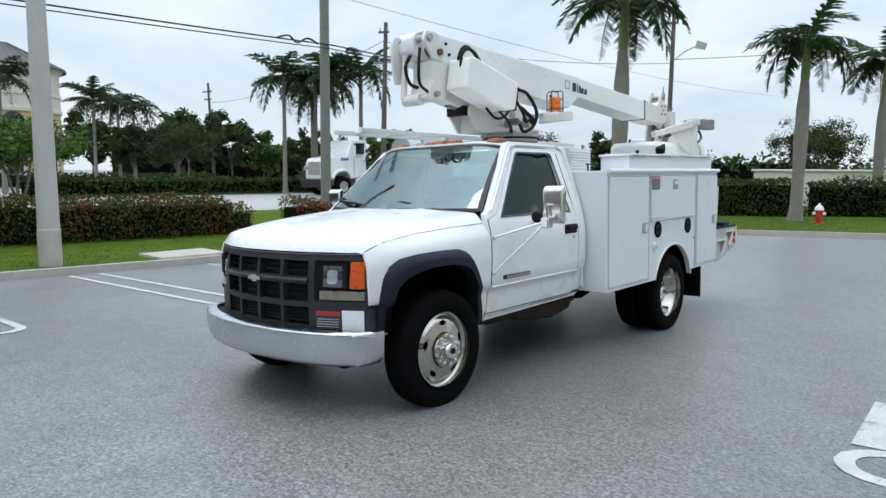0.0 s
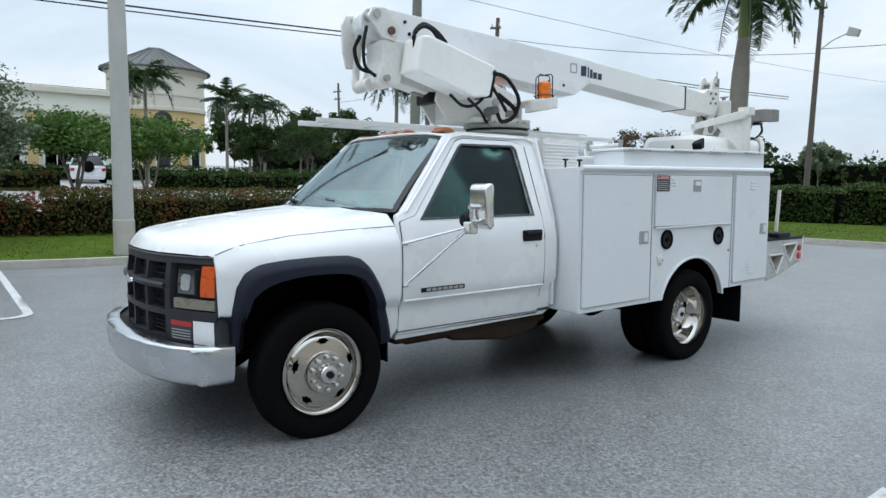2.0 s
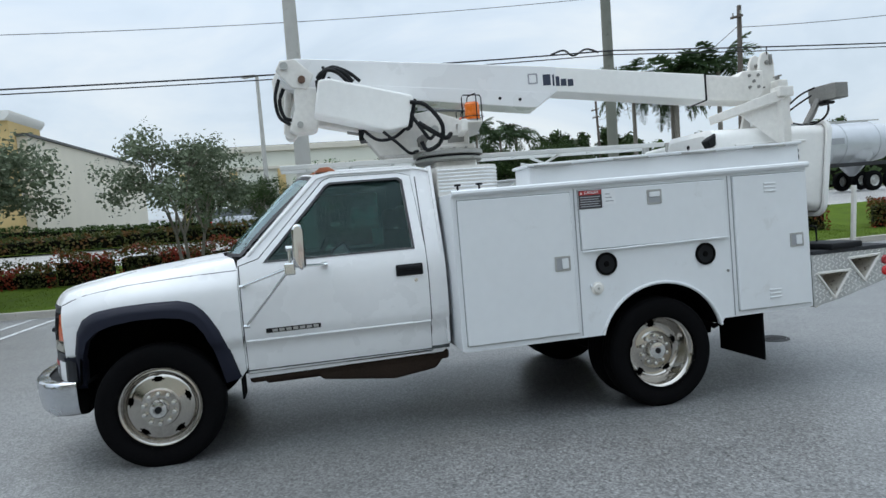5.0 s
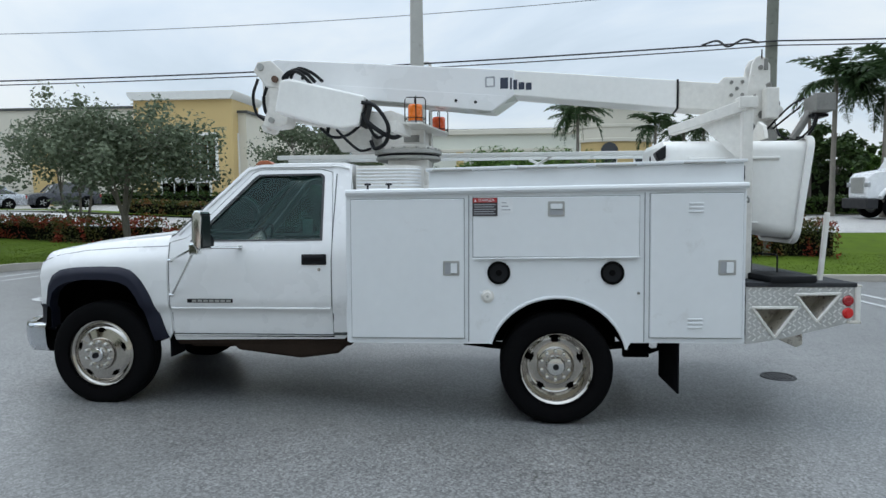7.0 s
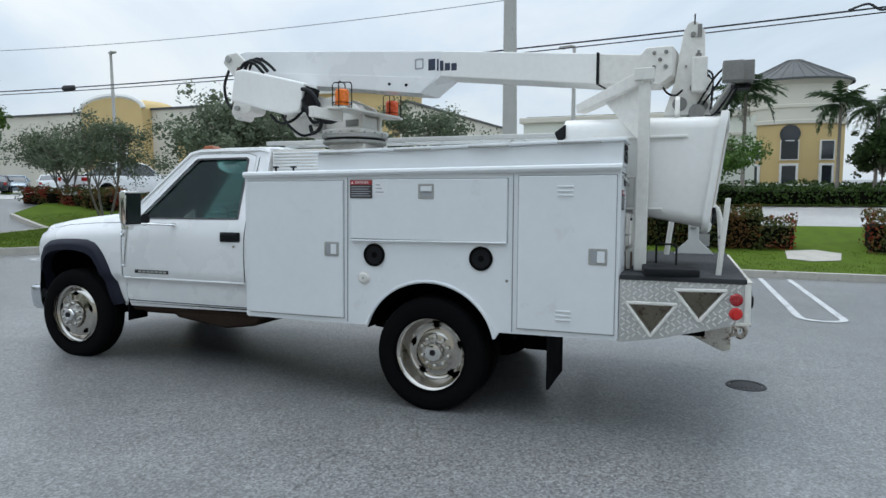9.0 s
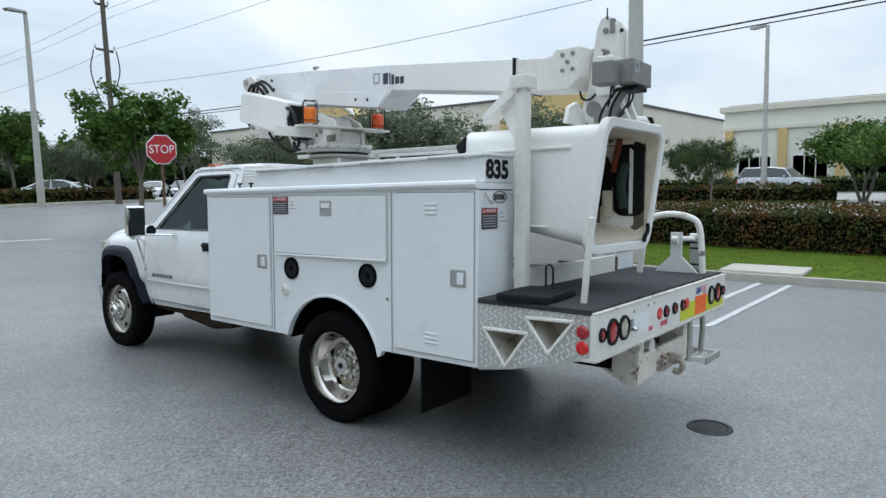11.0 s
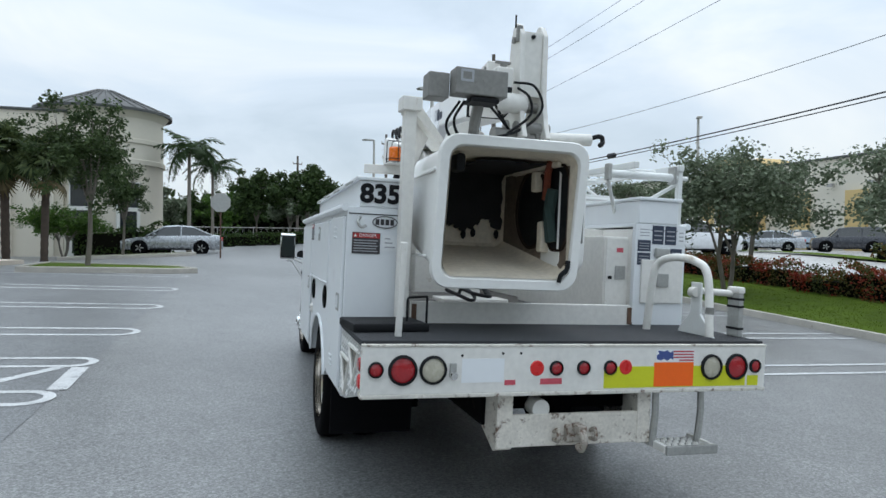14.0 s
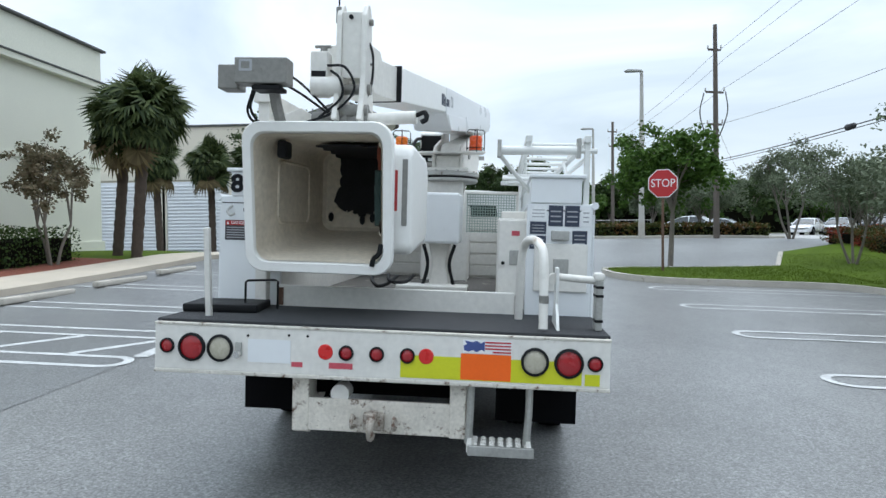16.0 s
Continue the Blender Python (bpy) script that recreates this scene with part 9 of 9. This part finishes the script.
for pts in (((0.70, 5.44, 2.19), (0.74, 5.40, 2.10), (0.70, 5.36, 2.03), (0.62, 5.32, 2.03)), ((0.72, 5.42, 2.19), (0.77, 5.36, 2.08), (0.70, 5.30, 2.01), (0.55, 5.26, 2.02)),
            ((0.36, 5.26, 2.36), (0.25, 5.30, 2.34), (0.20, 5.30, 2.22), (0.32, 5.29, 2.10), (0.52, 5.30, 2.03)), ((0.34, 5.27, 2.33), (0.28, 5.30, 2.28), (0.27, 5.30, 2.18), (0.40, 5.29, 2.07)),
            ((0.18, 5.13, 2.56), (0.13, 5.16, 2.45), (0.13, 5.16, 2.30), (0.16, 5.17, 2.20)), ((0.62, 5.35, 2.26), (0.50, 5.3, 2.20), (0.35, 5.22, 2.10)), ((0.65, 5.36, 2.32), (0.52, 5.3, 2.27), (0.36, 5.2, 2.12)),
            ((0.25, 4.95, 2.30), (0.32, 5.0, 2.22), (0.34, 5.06, 2.20), (0.30, 5.12, 2.26))):
    part("control_hose", tube(pts, 0.0075, 6, True), BLACK, TRUCK, "thin black hose")
part("jib_tube", rod((0.16, 5.22, 2.075), (-0.14, 5.24, 2.09), 0.035), OLDWHITE, TRUCK, "white jib stub over the bucket")
part("jib_claw", tube([(-0.14, 5.24, 2.10), (-0.19, 5.27, 2.11), (-0.20, 5.28, 2.075), (-0.175, 5.29, 2.055)], 0.014, 6, True), BLACK, TRUCK, "black rubber claw")
part("bucket_bracket", prism([(0.42, 2.02), (0.70, 2.02), (0.66, 2.12), (0.56, 2.16), (0.46, 2.10)], "y", 5.06, 5.09, 0.004), OLDWHITE, TRUCK)

# ---- other vehicles ----
CARSILVER = mat("silver_car_paint", (0.42, 0.44, 0.46), 0.25, 0.6, var=0.04, coat=0.6)
CARWHITE = mat("white_car_paint", (0.76, 0.77, 0.78), 0.25, var=0.03, coat=0.6)
CARDARK = mat("dark_car_paint", (0.03, 0.032, 0.04), 0.25, var=0.05, coat=0.6)
CARBLUE = mat("pale_blue_car_paint", (0.30, 0.38, 0.45), 0.25, 0.4, var=0.04, coat=0.6)
CARGLASS = mat("car_window_glass", (0.015, 0.02, 0.022), 0.06, coat=0.6)
TAILRED = mat("tail_lamp_red", (0.40, 0.015, 0.015), 0.25, coat=0.5)
CARTYRE = mesh_from(lathe([(0.19, -0.095), (0.28, -0.10), (0.315, -0.085), (0.325, 0.0), (0.315, 0.085), (0.28, 0.10), (0.19, 0.095)], 28), "tyre", RUBBER)
CARRIM = mesh_from(lathe([(0, 0.07), (0.05, 0.075), (0.07, 0.055), (0.17, 0.05), (0.20, 0.085), (0.21, 0.09), (0.21, 0.0)], 24), "rim", ZINC)
SPOKE = mesh_from(box(-0.022, 0.022, 0.04, 0.19, 0.055, 0.085, 0.006), "spoke", ZINC)


def section_loft(stations, n=None):
    """Join half sections (y, [(x, z), ...]) mirrored about the middle into a closed shell."""
    rings = []
    for y, half in stations:
        rings.append([(x, y, z) for x, z in half] + [(-x, y, z) for x, z in reversed(half)])
    bm = bmesh.new()
    vs = [[bm.verts.new(p) for p in r] for r in rings]
    m = len(vs[0])
    for a, b in zip(vs, vs[1:]):
        for k in range(m):
            bm.faces.new((a[k], a[(k + 1) % m], b[(k + 1) % m], b[k]))
    bm.faces.new(vs[0])
    bm.faces.new(vs[-1])
    bmesh.ops.recalc_face_normals(bm, faces=bm.faces)
    return bm


SHAPES = {
    # (y, top of the lower body, half width) then the glasshouse (y, z), then wheels and wheel size
    "sedan": dict(low=((0.0, 0.62, 0.70), (0.10, 0.70, 0.82), (0.55, 0.79, 0.87), (1.25, 0.90, 0.89), (2.2, 0.93, 0.90), (3.4, 0.96, 0.89), (4.3, 0.98, 0.86), (4.60, 0.92, 0.80), (4.68, 0.70, 0.74)),
                  house=((1.15, 0.90), (1.95, 1.38), (2.6, 1.43), (3.3, 1.38), (4.15, 0.97)), axles=(0.85, 3.65), r=1.0),
    "suv": dict(low=((0.0, 0.70, 0.78), (0.08, 0.92, 0.88), (0.6, 1.02, 0.92), (1.25, 1.08, 0.94), (2.2, 1.10, 0.94), (3.4, 1.12, 0.94), (4.3, 1.10, 0.92), (4.5, 0.95, 0.88), (4.55, 0.7, 0.84)),
                house=((1.15, 1.06), (1.65, 1.62), (2.4, 1.72), (4.1, 1.70), (4.42, 1.10)), axles=(0.85, 3.6), r=1.15),
    "pickup": dict(low=((0.0, 0.78, 0.84), (0.08, 1.02, 0.94), (0.7, 1.10, 0.98), (1.5, 1.16, 1.0), (2.6, 1.18, 1.0), (4.0, 1.18, 1.0), (5.3, 1.17, 0.99), (5.65, 1.15, 0.97), (5.72, 0.8, 0.95)),
                   house=((1.45, 1.14), (2.05, 1.75), (2.7, 1.86), (3.75, 1.84), (4.05, 1.17)), axles=(0.95, 4.55), r=1.2),
}


def car(shape, paint, m, label, category="car"):
    d = SHAPES[shape]
    rr = 0.325 * d["r"]
    t = thing({"sedan": "car", "suv": "car", "pickup": "pickup_truck"}[shape], label, category, m)
    st = []
    for y, zt, w in d["low"]:
        st.append((y, [(w - 0.10, 0.24), (w - 0.03, 0.34), (w, 0.56), (w - 0.005, zt - 0.10), (w - 0.05, zt - 0.02), (w * 0.72, zt), (0.0, zt + 0.02)]))
    body = part("body", section_loft(st), paint, t)
    (y0, z0), (y1, z1), (y2, z2), (y3, z3), (y4, z4) = d["house"]
    wb = d["low"][4][2]
    hs = []
    for y, z, base in ((y0, z0, z0), (y1, z1, z0), (y2, z2, z0), (y3, z3, z4), (y4, z4, z4)):
        k = (z - base) / 0.6
        zb = base - 0.03
        hs.append((y, [(wb - 0.06, zb), (wb - 0.06 - 0.24 * k, max(z - 0.05, zb + 0.005)), (max(wb - 0.22 - 0.24 * k, 0.3), z), (0, z + 0.015)]))
    part("glasshouse", section_loft(hs), CARGLASS, t, "dark tinted glass")
    top = [(y, [(wb - 0.045 - 0.24 * (z - z0) / 0.6, z - 0.045), (wb - 0.09 - 0.24 * (z - z0) / 0.6, z + 0.008), (0, z + 0.03)]) for y, z in ((y1 - 0.06, z1 - 0.03), (y1 + 0.1, z1 + 0.015), (y2, z2), (y3 - 0.1, z3 + 0.01), (y3 + 0.08, z3 - 0.04))]
    part("roof", section_loft(top), paint, t)
    for s in (-1, 1):
        def rail(ya, za, yb, zb, wdt=0.035):
            xa, xb = wb - 0.045 - 0.24 * max(za - z0, 0) / 0.6, wb - 0.045 - 0.24 * max(zb - z0, 0) / 0.6
            part("pillar", tube([(s * xa, ya, za), (s * xb, yb, zb)], wdt, 6), paint, t)
        rail(y0, z0, y1, z1 - 0.03)
        rail(y3, z3 - 0.03, y4, z4)
        ym = (y1 + y3) / 2 + 0.1
        rail(ym, z0, ym, z2 - 0.03, 0.03)
        part("sill_line", box(s * (wb - 0.05), s * (wb + 0.004), d["axles"][0] + 0.45, d["axles"][1] - 0.45, 0.22, 0.30, 0.01), BLACK, t)
        part("door_seam", box(s * (wb - 0.01), s * (wb + 0.003), ym - 0.006, ym + 0.006, 0.32, z0 - 0.06), BLACK, t)
        part("handle", box(s * wb, s * (wb + 0.02), ym + 0.75, ym + 0.92, z0 - 0.17, z0 - 0.14, 0.005), CHROME if paint is not CARDARK else BLACK, t)
        part("headlamp", box(s * (d["low"][0][2] - 0.28), s * (d["low"][0][2] + 0.03), 0.0, 0.22, d["low"][0][1] - 0.10, d["low"][0][1] + 0.03, 0.03), LAMPGLASS, t, "clear headlamp")
        part("tail_lamp", box(s * (d["low"][-1][2] - 0.14), s * (d["low"][-1][2] + 0.05), d["low"][-1][0] - 0.22, d["low"][-1][0] + 0.005, d["low"][-2][1] - 0.24, d["low"][-2][1] - 0.06, 0.02), TAILRED, t, "red tail lamp")
        part("side_mirror", box(s * (wb - 0.02), s * (wb + 0.17), y0 + 0.32, y0 + 0.44, z0 + 0.02, z0 + 0.15, 0.03), paint, t)
        for y in d["axles"]:
            # black disc paints the shaded hollow of the arch
            part("wheel_arch", lathe([(0, 0), (rr + 0.055, 0), (rr + 0.055, -0.25)], 24, pose(s * (wb + 0.002), y, rr, 0, 90 * s, 0)), HOLLOWSHADE, t)
            w = part("wheel", CARTYRE, None, t, "black tyre on an alloy rim", m=pose(s * (wb - 0.085), y, rr, 0, 90 * s, 0) @ Matrix.Scale(d["r"], 4))
            part("rim", CARRIM, None, w)
            for k in range(5):
                part("spoke", SPOKE, None, w, m=pose(0, 0, 0.005, 0, 0, 72 * k))
    part("grille", box(-0.45, 0.45, -0.015, 0.03, 0.48, d["low"][0][1] - 0.06, 0.01), BLACK, t)
    part("bumper_strip", box(-0.6, 0.6, d["low"][-1][0] - 0.03, d["low"][-1][0] + 0.03, 0.34, 0.46, 0.02), BLACK if paint is CARDARK else paint, t)
    if shape == "pickup":
        part("load_bed", box(-0.84, 0.84, 4.15, 5.6, 1.16, 1.205, 0.01), BLACK, t, "dark load bed")
    return t


def parked(shape, paint, x, y, heading, label, category="car"):
    """Set a car down with its middle at x, y; heading is where the nose points, in degrees from +x."""
    L = SHAPES[shape]["low"][-1][0]
    r = radians(heading)
    nx, ny = x + math.cos(r) * L / 2, y + math.sin(r) * L / 2
    z = ground_z(x, y) + 0.02
    return car(shape, paint, pose(nx, ny, z, 0, 0, heading + 90), label, category)


parked("sedan", CARSILVER, 5.1, -27.0, 3, "silver saloon car parked across the drive")
parked("pickup", CARWHITE, -21.0, -21.8, 172, "white pickup truck on the street beyond the trees", "pickup truck")
parked("sedan", CARSILVER, -32.6, -28.6, -40, "silver saloon car parked in the far row")
parked("suv", CARBLUE, -33.4, -37.0, -130, "pale blue hatchback car parked in the far row")
parked("sedan", CARWHITE, -31.8, -40.0, -130, "white saloon car parked in the far row")
parked("sedan", CARSILVER, -36.4, -35.0, -130, "silver saloon car parked beside the hedge in the far row")
parked("suv", CARDARK, -38.0, -27.0, -40, "dark off-road car parked in the far row")
parked("sedan", CARDARK, -30.0, -43.5, -130, "dark saloon car parked in the far row")
parked("sedan", CARWHITE, -14.6, -40.0, 150, "white saloon car parked beyond the far island")
parked("sedan", CARSILVER, -19.0, -48.0, 150, "silver saloon car parked beyond the far island")
parked("sedan", CARWHITE, -4.1, 42.4, 200, "white saloon car standing behind the shrubs")
spare = parked("suv", CARWHITE, -41.0, 5.6, 172, "white off-road car with a dark spare wheel before the shops")
part("spare_wheel", lathe([(0, 0.2), (0.12, 0.2), (0.14, 0.17), (0.24, 0.16), (0.33, 0.14), (0.33, 0.0)], 20, pose(0, 4.5, 0.98, -90, 0, 0)), RUBBER, spare, "black spare wheel on the tail")
parked("suv", CARSILVER, -42.0, -2.4, 80, "grey estate car parked before the shops")

rng = random.Random(21)
for k in range(9):
    xx, yy = -26.5 - 2.15 * k + rng.uniform(-0.3, 0.3), -50.5 + 1.75 * k + rng.uniform(-0.3, 0.3)
    paint = (CARWHITE, CARSILVER, CARDARK, CARBLUE, CARSILVER, CARWHITE, CARDARK, CARSILVER, CARBLUE)[k]
    parked("suv" if k % 3 == 2 else "sedan", paint, xx, yy, 50 + rng.uniform(-4, 4), {CARWHITE: "white", CARSILVER: "silver", CARDARK: "dark", CARBLUE: "pale blue"}[paint] + " car parked in the long far row")["group"] = "cars in the far row"

# articulated lorry with a pneumatic tank on the street, nose to the south
LORRYBLACK = mat("black_lorry_chassis", (0.015, 0.015, 0.017), 0.6, var=0.3)
lorry = thing("tank_lorry", "white day-cab tractor unit with a pale steel tank trailer", "lorry", pose(-24.0, 18.4, ground_z(-24.0, 20) + 0.02))
cabp = [(0.0, 0.95), (0.03, 1.75), (0.25, 1.95), (1.35, 2.12), (1.72, 2.86), (1.95, 2.96), (2.68, 2.98), (2.72, 1.05), (1.75, 0.95), (1.62, 1.15), (1.35, 1.32), (1.0, 1.32), (0.72, 1.15), (0.58, 0.85), (0.05, 0.85)]
def cab_half(y):
    return lerp_table(y, [0, 0.25, 1.3, 1.7, 2.7], [0.72, 0.88, 1.0, 1.08, 1.08])
cabm = prism(cabp, "x", -1, 1)
for v in cabm.verts:
    v.co.x *= cab_half(v.co.y) * (0.86 if v.co.z > 2.4 else 1.0)
bmesh.ops.bevel(cabm, geom=cabm.edges[:], offset=0.05, segments=2, profile=0.5, affect="EDGES")
lc = part("cab", cabm, CARWHITE, lorry, "white cab with a sloping bonnet")
for s in (-1, 1):
    part("door_window", prism([(1.80, 2.22), (1.92, 2.78), (2.52, 2.80), (2.52, 2.22)], "x", s * 0.98, s * 1.075), CARGLASS, lc)
    for k in range(3):
        part("bonnet_vent", prism([(1.0 + 0.17 * k, 1.86), (1.05 + 0.17 * k, 1.98), (1.14 + 0.17 * k, 1.98), (1.09 + 0.17 * k, 1.86)], "x", s * 0.97, s * 1.02), BLACK, lc)
    part("fender", tube([(s * 0.98, 0.42, 0.95), (s * 1.0, 0.62, 1.22), (s * 1.02, 1.0, 1.36), (s * 1.02, 1.4, 1.30), (s * 1.02, 1.7, 0.95)], 0.09, 8, True), CARWHITE, lc)
    part("headlamp", box(s * 0.55, s * 0.85, -0.02, 0.1, 1.35, 1.55, 0.03), LAMPGLASS, lc)
    part("fuel_tank", rod((s * 0.82, 1.9, 0.78), (s * 0.82, 3.0, 0.78), 0.28, seg=20), ZINC, lorry)
    part("exhaust_pipe", rod((s * 0.72, 2.86, 1.0), (s * 0.72, 2.86, 3.2), 0.06, seg=10), CHROME, lorry)
    part("mirror", box(s * 1.12, s * 1.25, 1.70, 1.78, 2.1, 2.65, 0.02), CARWHITE, lc)
    part("door_seam", box(s * 1.075, s * 1.088, 1.80, 1.815, 1.1, 2.2), BLACK, lc)
    part("handle", box(s * 1.08, s * 1.10, 2.45, 2.6, 1.85, 1.89), BLACK, lc)
    part("chassis_rail", box(s * 0.36, s * 0.46, 0.2, 6.4, 0.80, 1.06, 0.01), LORRYBLACK, lorry)
    part("mud_guard", tube([(s * 0.95, 4.0, 1.05), (s * 0.95, 4.3, 1.22), (s * 0.95, 5.9, 1.22), (s * 0.95, 6.4, 0.85)], 0.05, 6), LORRYBLACK, lorry)
part("windscreen", prism([(1.44, 2.20), (1.72, 2.80), (1.74, 2.80), (1.46, 2.20)], "x", -0.86, 0.86), CARGLASS, lc)
part("grille", box(-0.5, 0.5, -0.03, 0.05, 1.1, 1.78, 0.03), ZINC, lc)
part("front_bumper", box(-1.02, 1.02, -0.12, 0.35, 0.45, 0.88, 0.05), LORRYBLACK, lorry, "black front bumper")
part("deck", box(-0.6, 0.6, 3.0, 6.3, 1.06, 1.14, 0.01), LORRYBLACK, lorry)
part("rear_frame", box(-1.05, 1.05, 4.8, 7.6, 1.36, 1.56, 0.02), LORRYBLACK, lorry, "black trailer fore frame")
part("frame_edge", box(-1.1, 1.1, 4.75, 7.7, 1.57, 1.63, 0.01), ZINC, lorry)
LTYRE = mesh_from(lathe([(0.28, -0.14), (0.44, -0.15), (0.50, -0.12), (0.515, 0.0), (0.50, 0.12), (0.44, 0.15), (0.28, 0.14)], 32), "tyre", RUBBER)
LRIM = mesh_from(lathe([(0, 0.13), (0.10, 0.13), (0.12, 0.08), (0.22, 0.06), (0.27, 0.11), (0.29, 0.12), (0.29, 0.0)], 24), "rim", ZINC)
for s in (-1, 1):
    for y in (1.08, 4.65, 5.95, 11.3, 12.5):
        w = part("wheel", LTYRE, None, lorry, "black tyre on a steel rim", m=pose(s * 0.98, y, 0.515, 0, 90 * s, 0))
        part("rim", LRIM, None, w)
tankring = []
for y, r in ((6.3, 0.02), (6.32, 0.55), (6.42, 0.85), (6.7, 0.98), (7.4, 1.05), (11.8, 1.05), (12.6, 0.95), (12.9, 0.6), (12.92, 0.02)):
    tankring.append([(r * math.cos(a), y, 2.50 + r * math.sin(a)) for a in [k * math.tau / 28 for k in range(28)]])
tank = part("tank", loft(tankring), TANKM, lorry, "pale dusty steel tank with hopper bottoms")
for yc in (8.6, 11.0):
    part("hopper", lathe([(0.0, 0.78), (0.16, 0.80), (0.95, 1.75), (1.02, 2.1)], 24, pose(0, yc, 0)), TANKM, tank)
for y in (7.3, 9.8, 11.8):
    part("tank_band", lathe([(1.055, -0.04), (1.075, -0.03), (1.075, 0.03), (1.055, 0.04)], 32, pose(0, y, 2.5, 90, 0, 0)), TANKM, tank)
for s in (-1, 1):
    part("walkway_rail", rod((s * 0.35, 6.8, 3.62), (s * 0.35, 12.4, 3.62), 0.03, seg=6), ZINC, tank)
    part("strut", rod((s * 0.8, 4.9, 1.6), (s * 0.7, 6.6, 2.5), 0.06, seg=8), ZINC, tank)
    part("strut", rod((s * 0.8, 7.4, 1.6), (s * 0.7, 6.6, 2.4), 0.06, seg=8), ZINC, tank)
    part("trailer_rail", box(s * 0.85, s * 0.98, 6.5, 12.9, 1.30, 1.50, 0.02), LORRYBLACK, lorry)
part("company_mark", box(1.055, 1.062, 8.4, 9.6, 2.45, 2.75), LABELGREY, tank, "plain grey company mark")
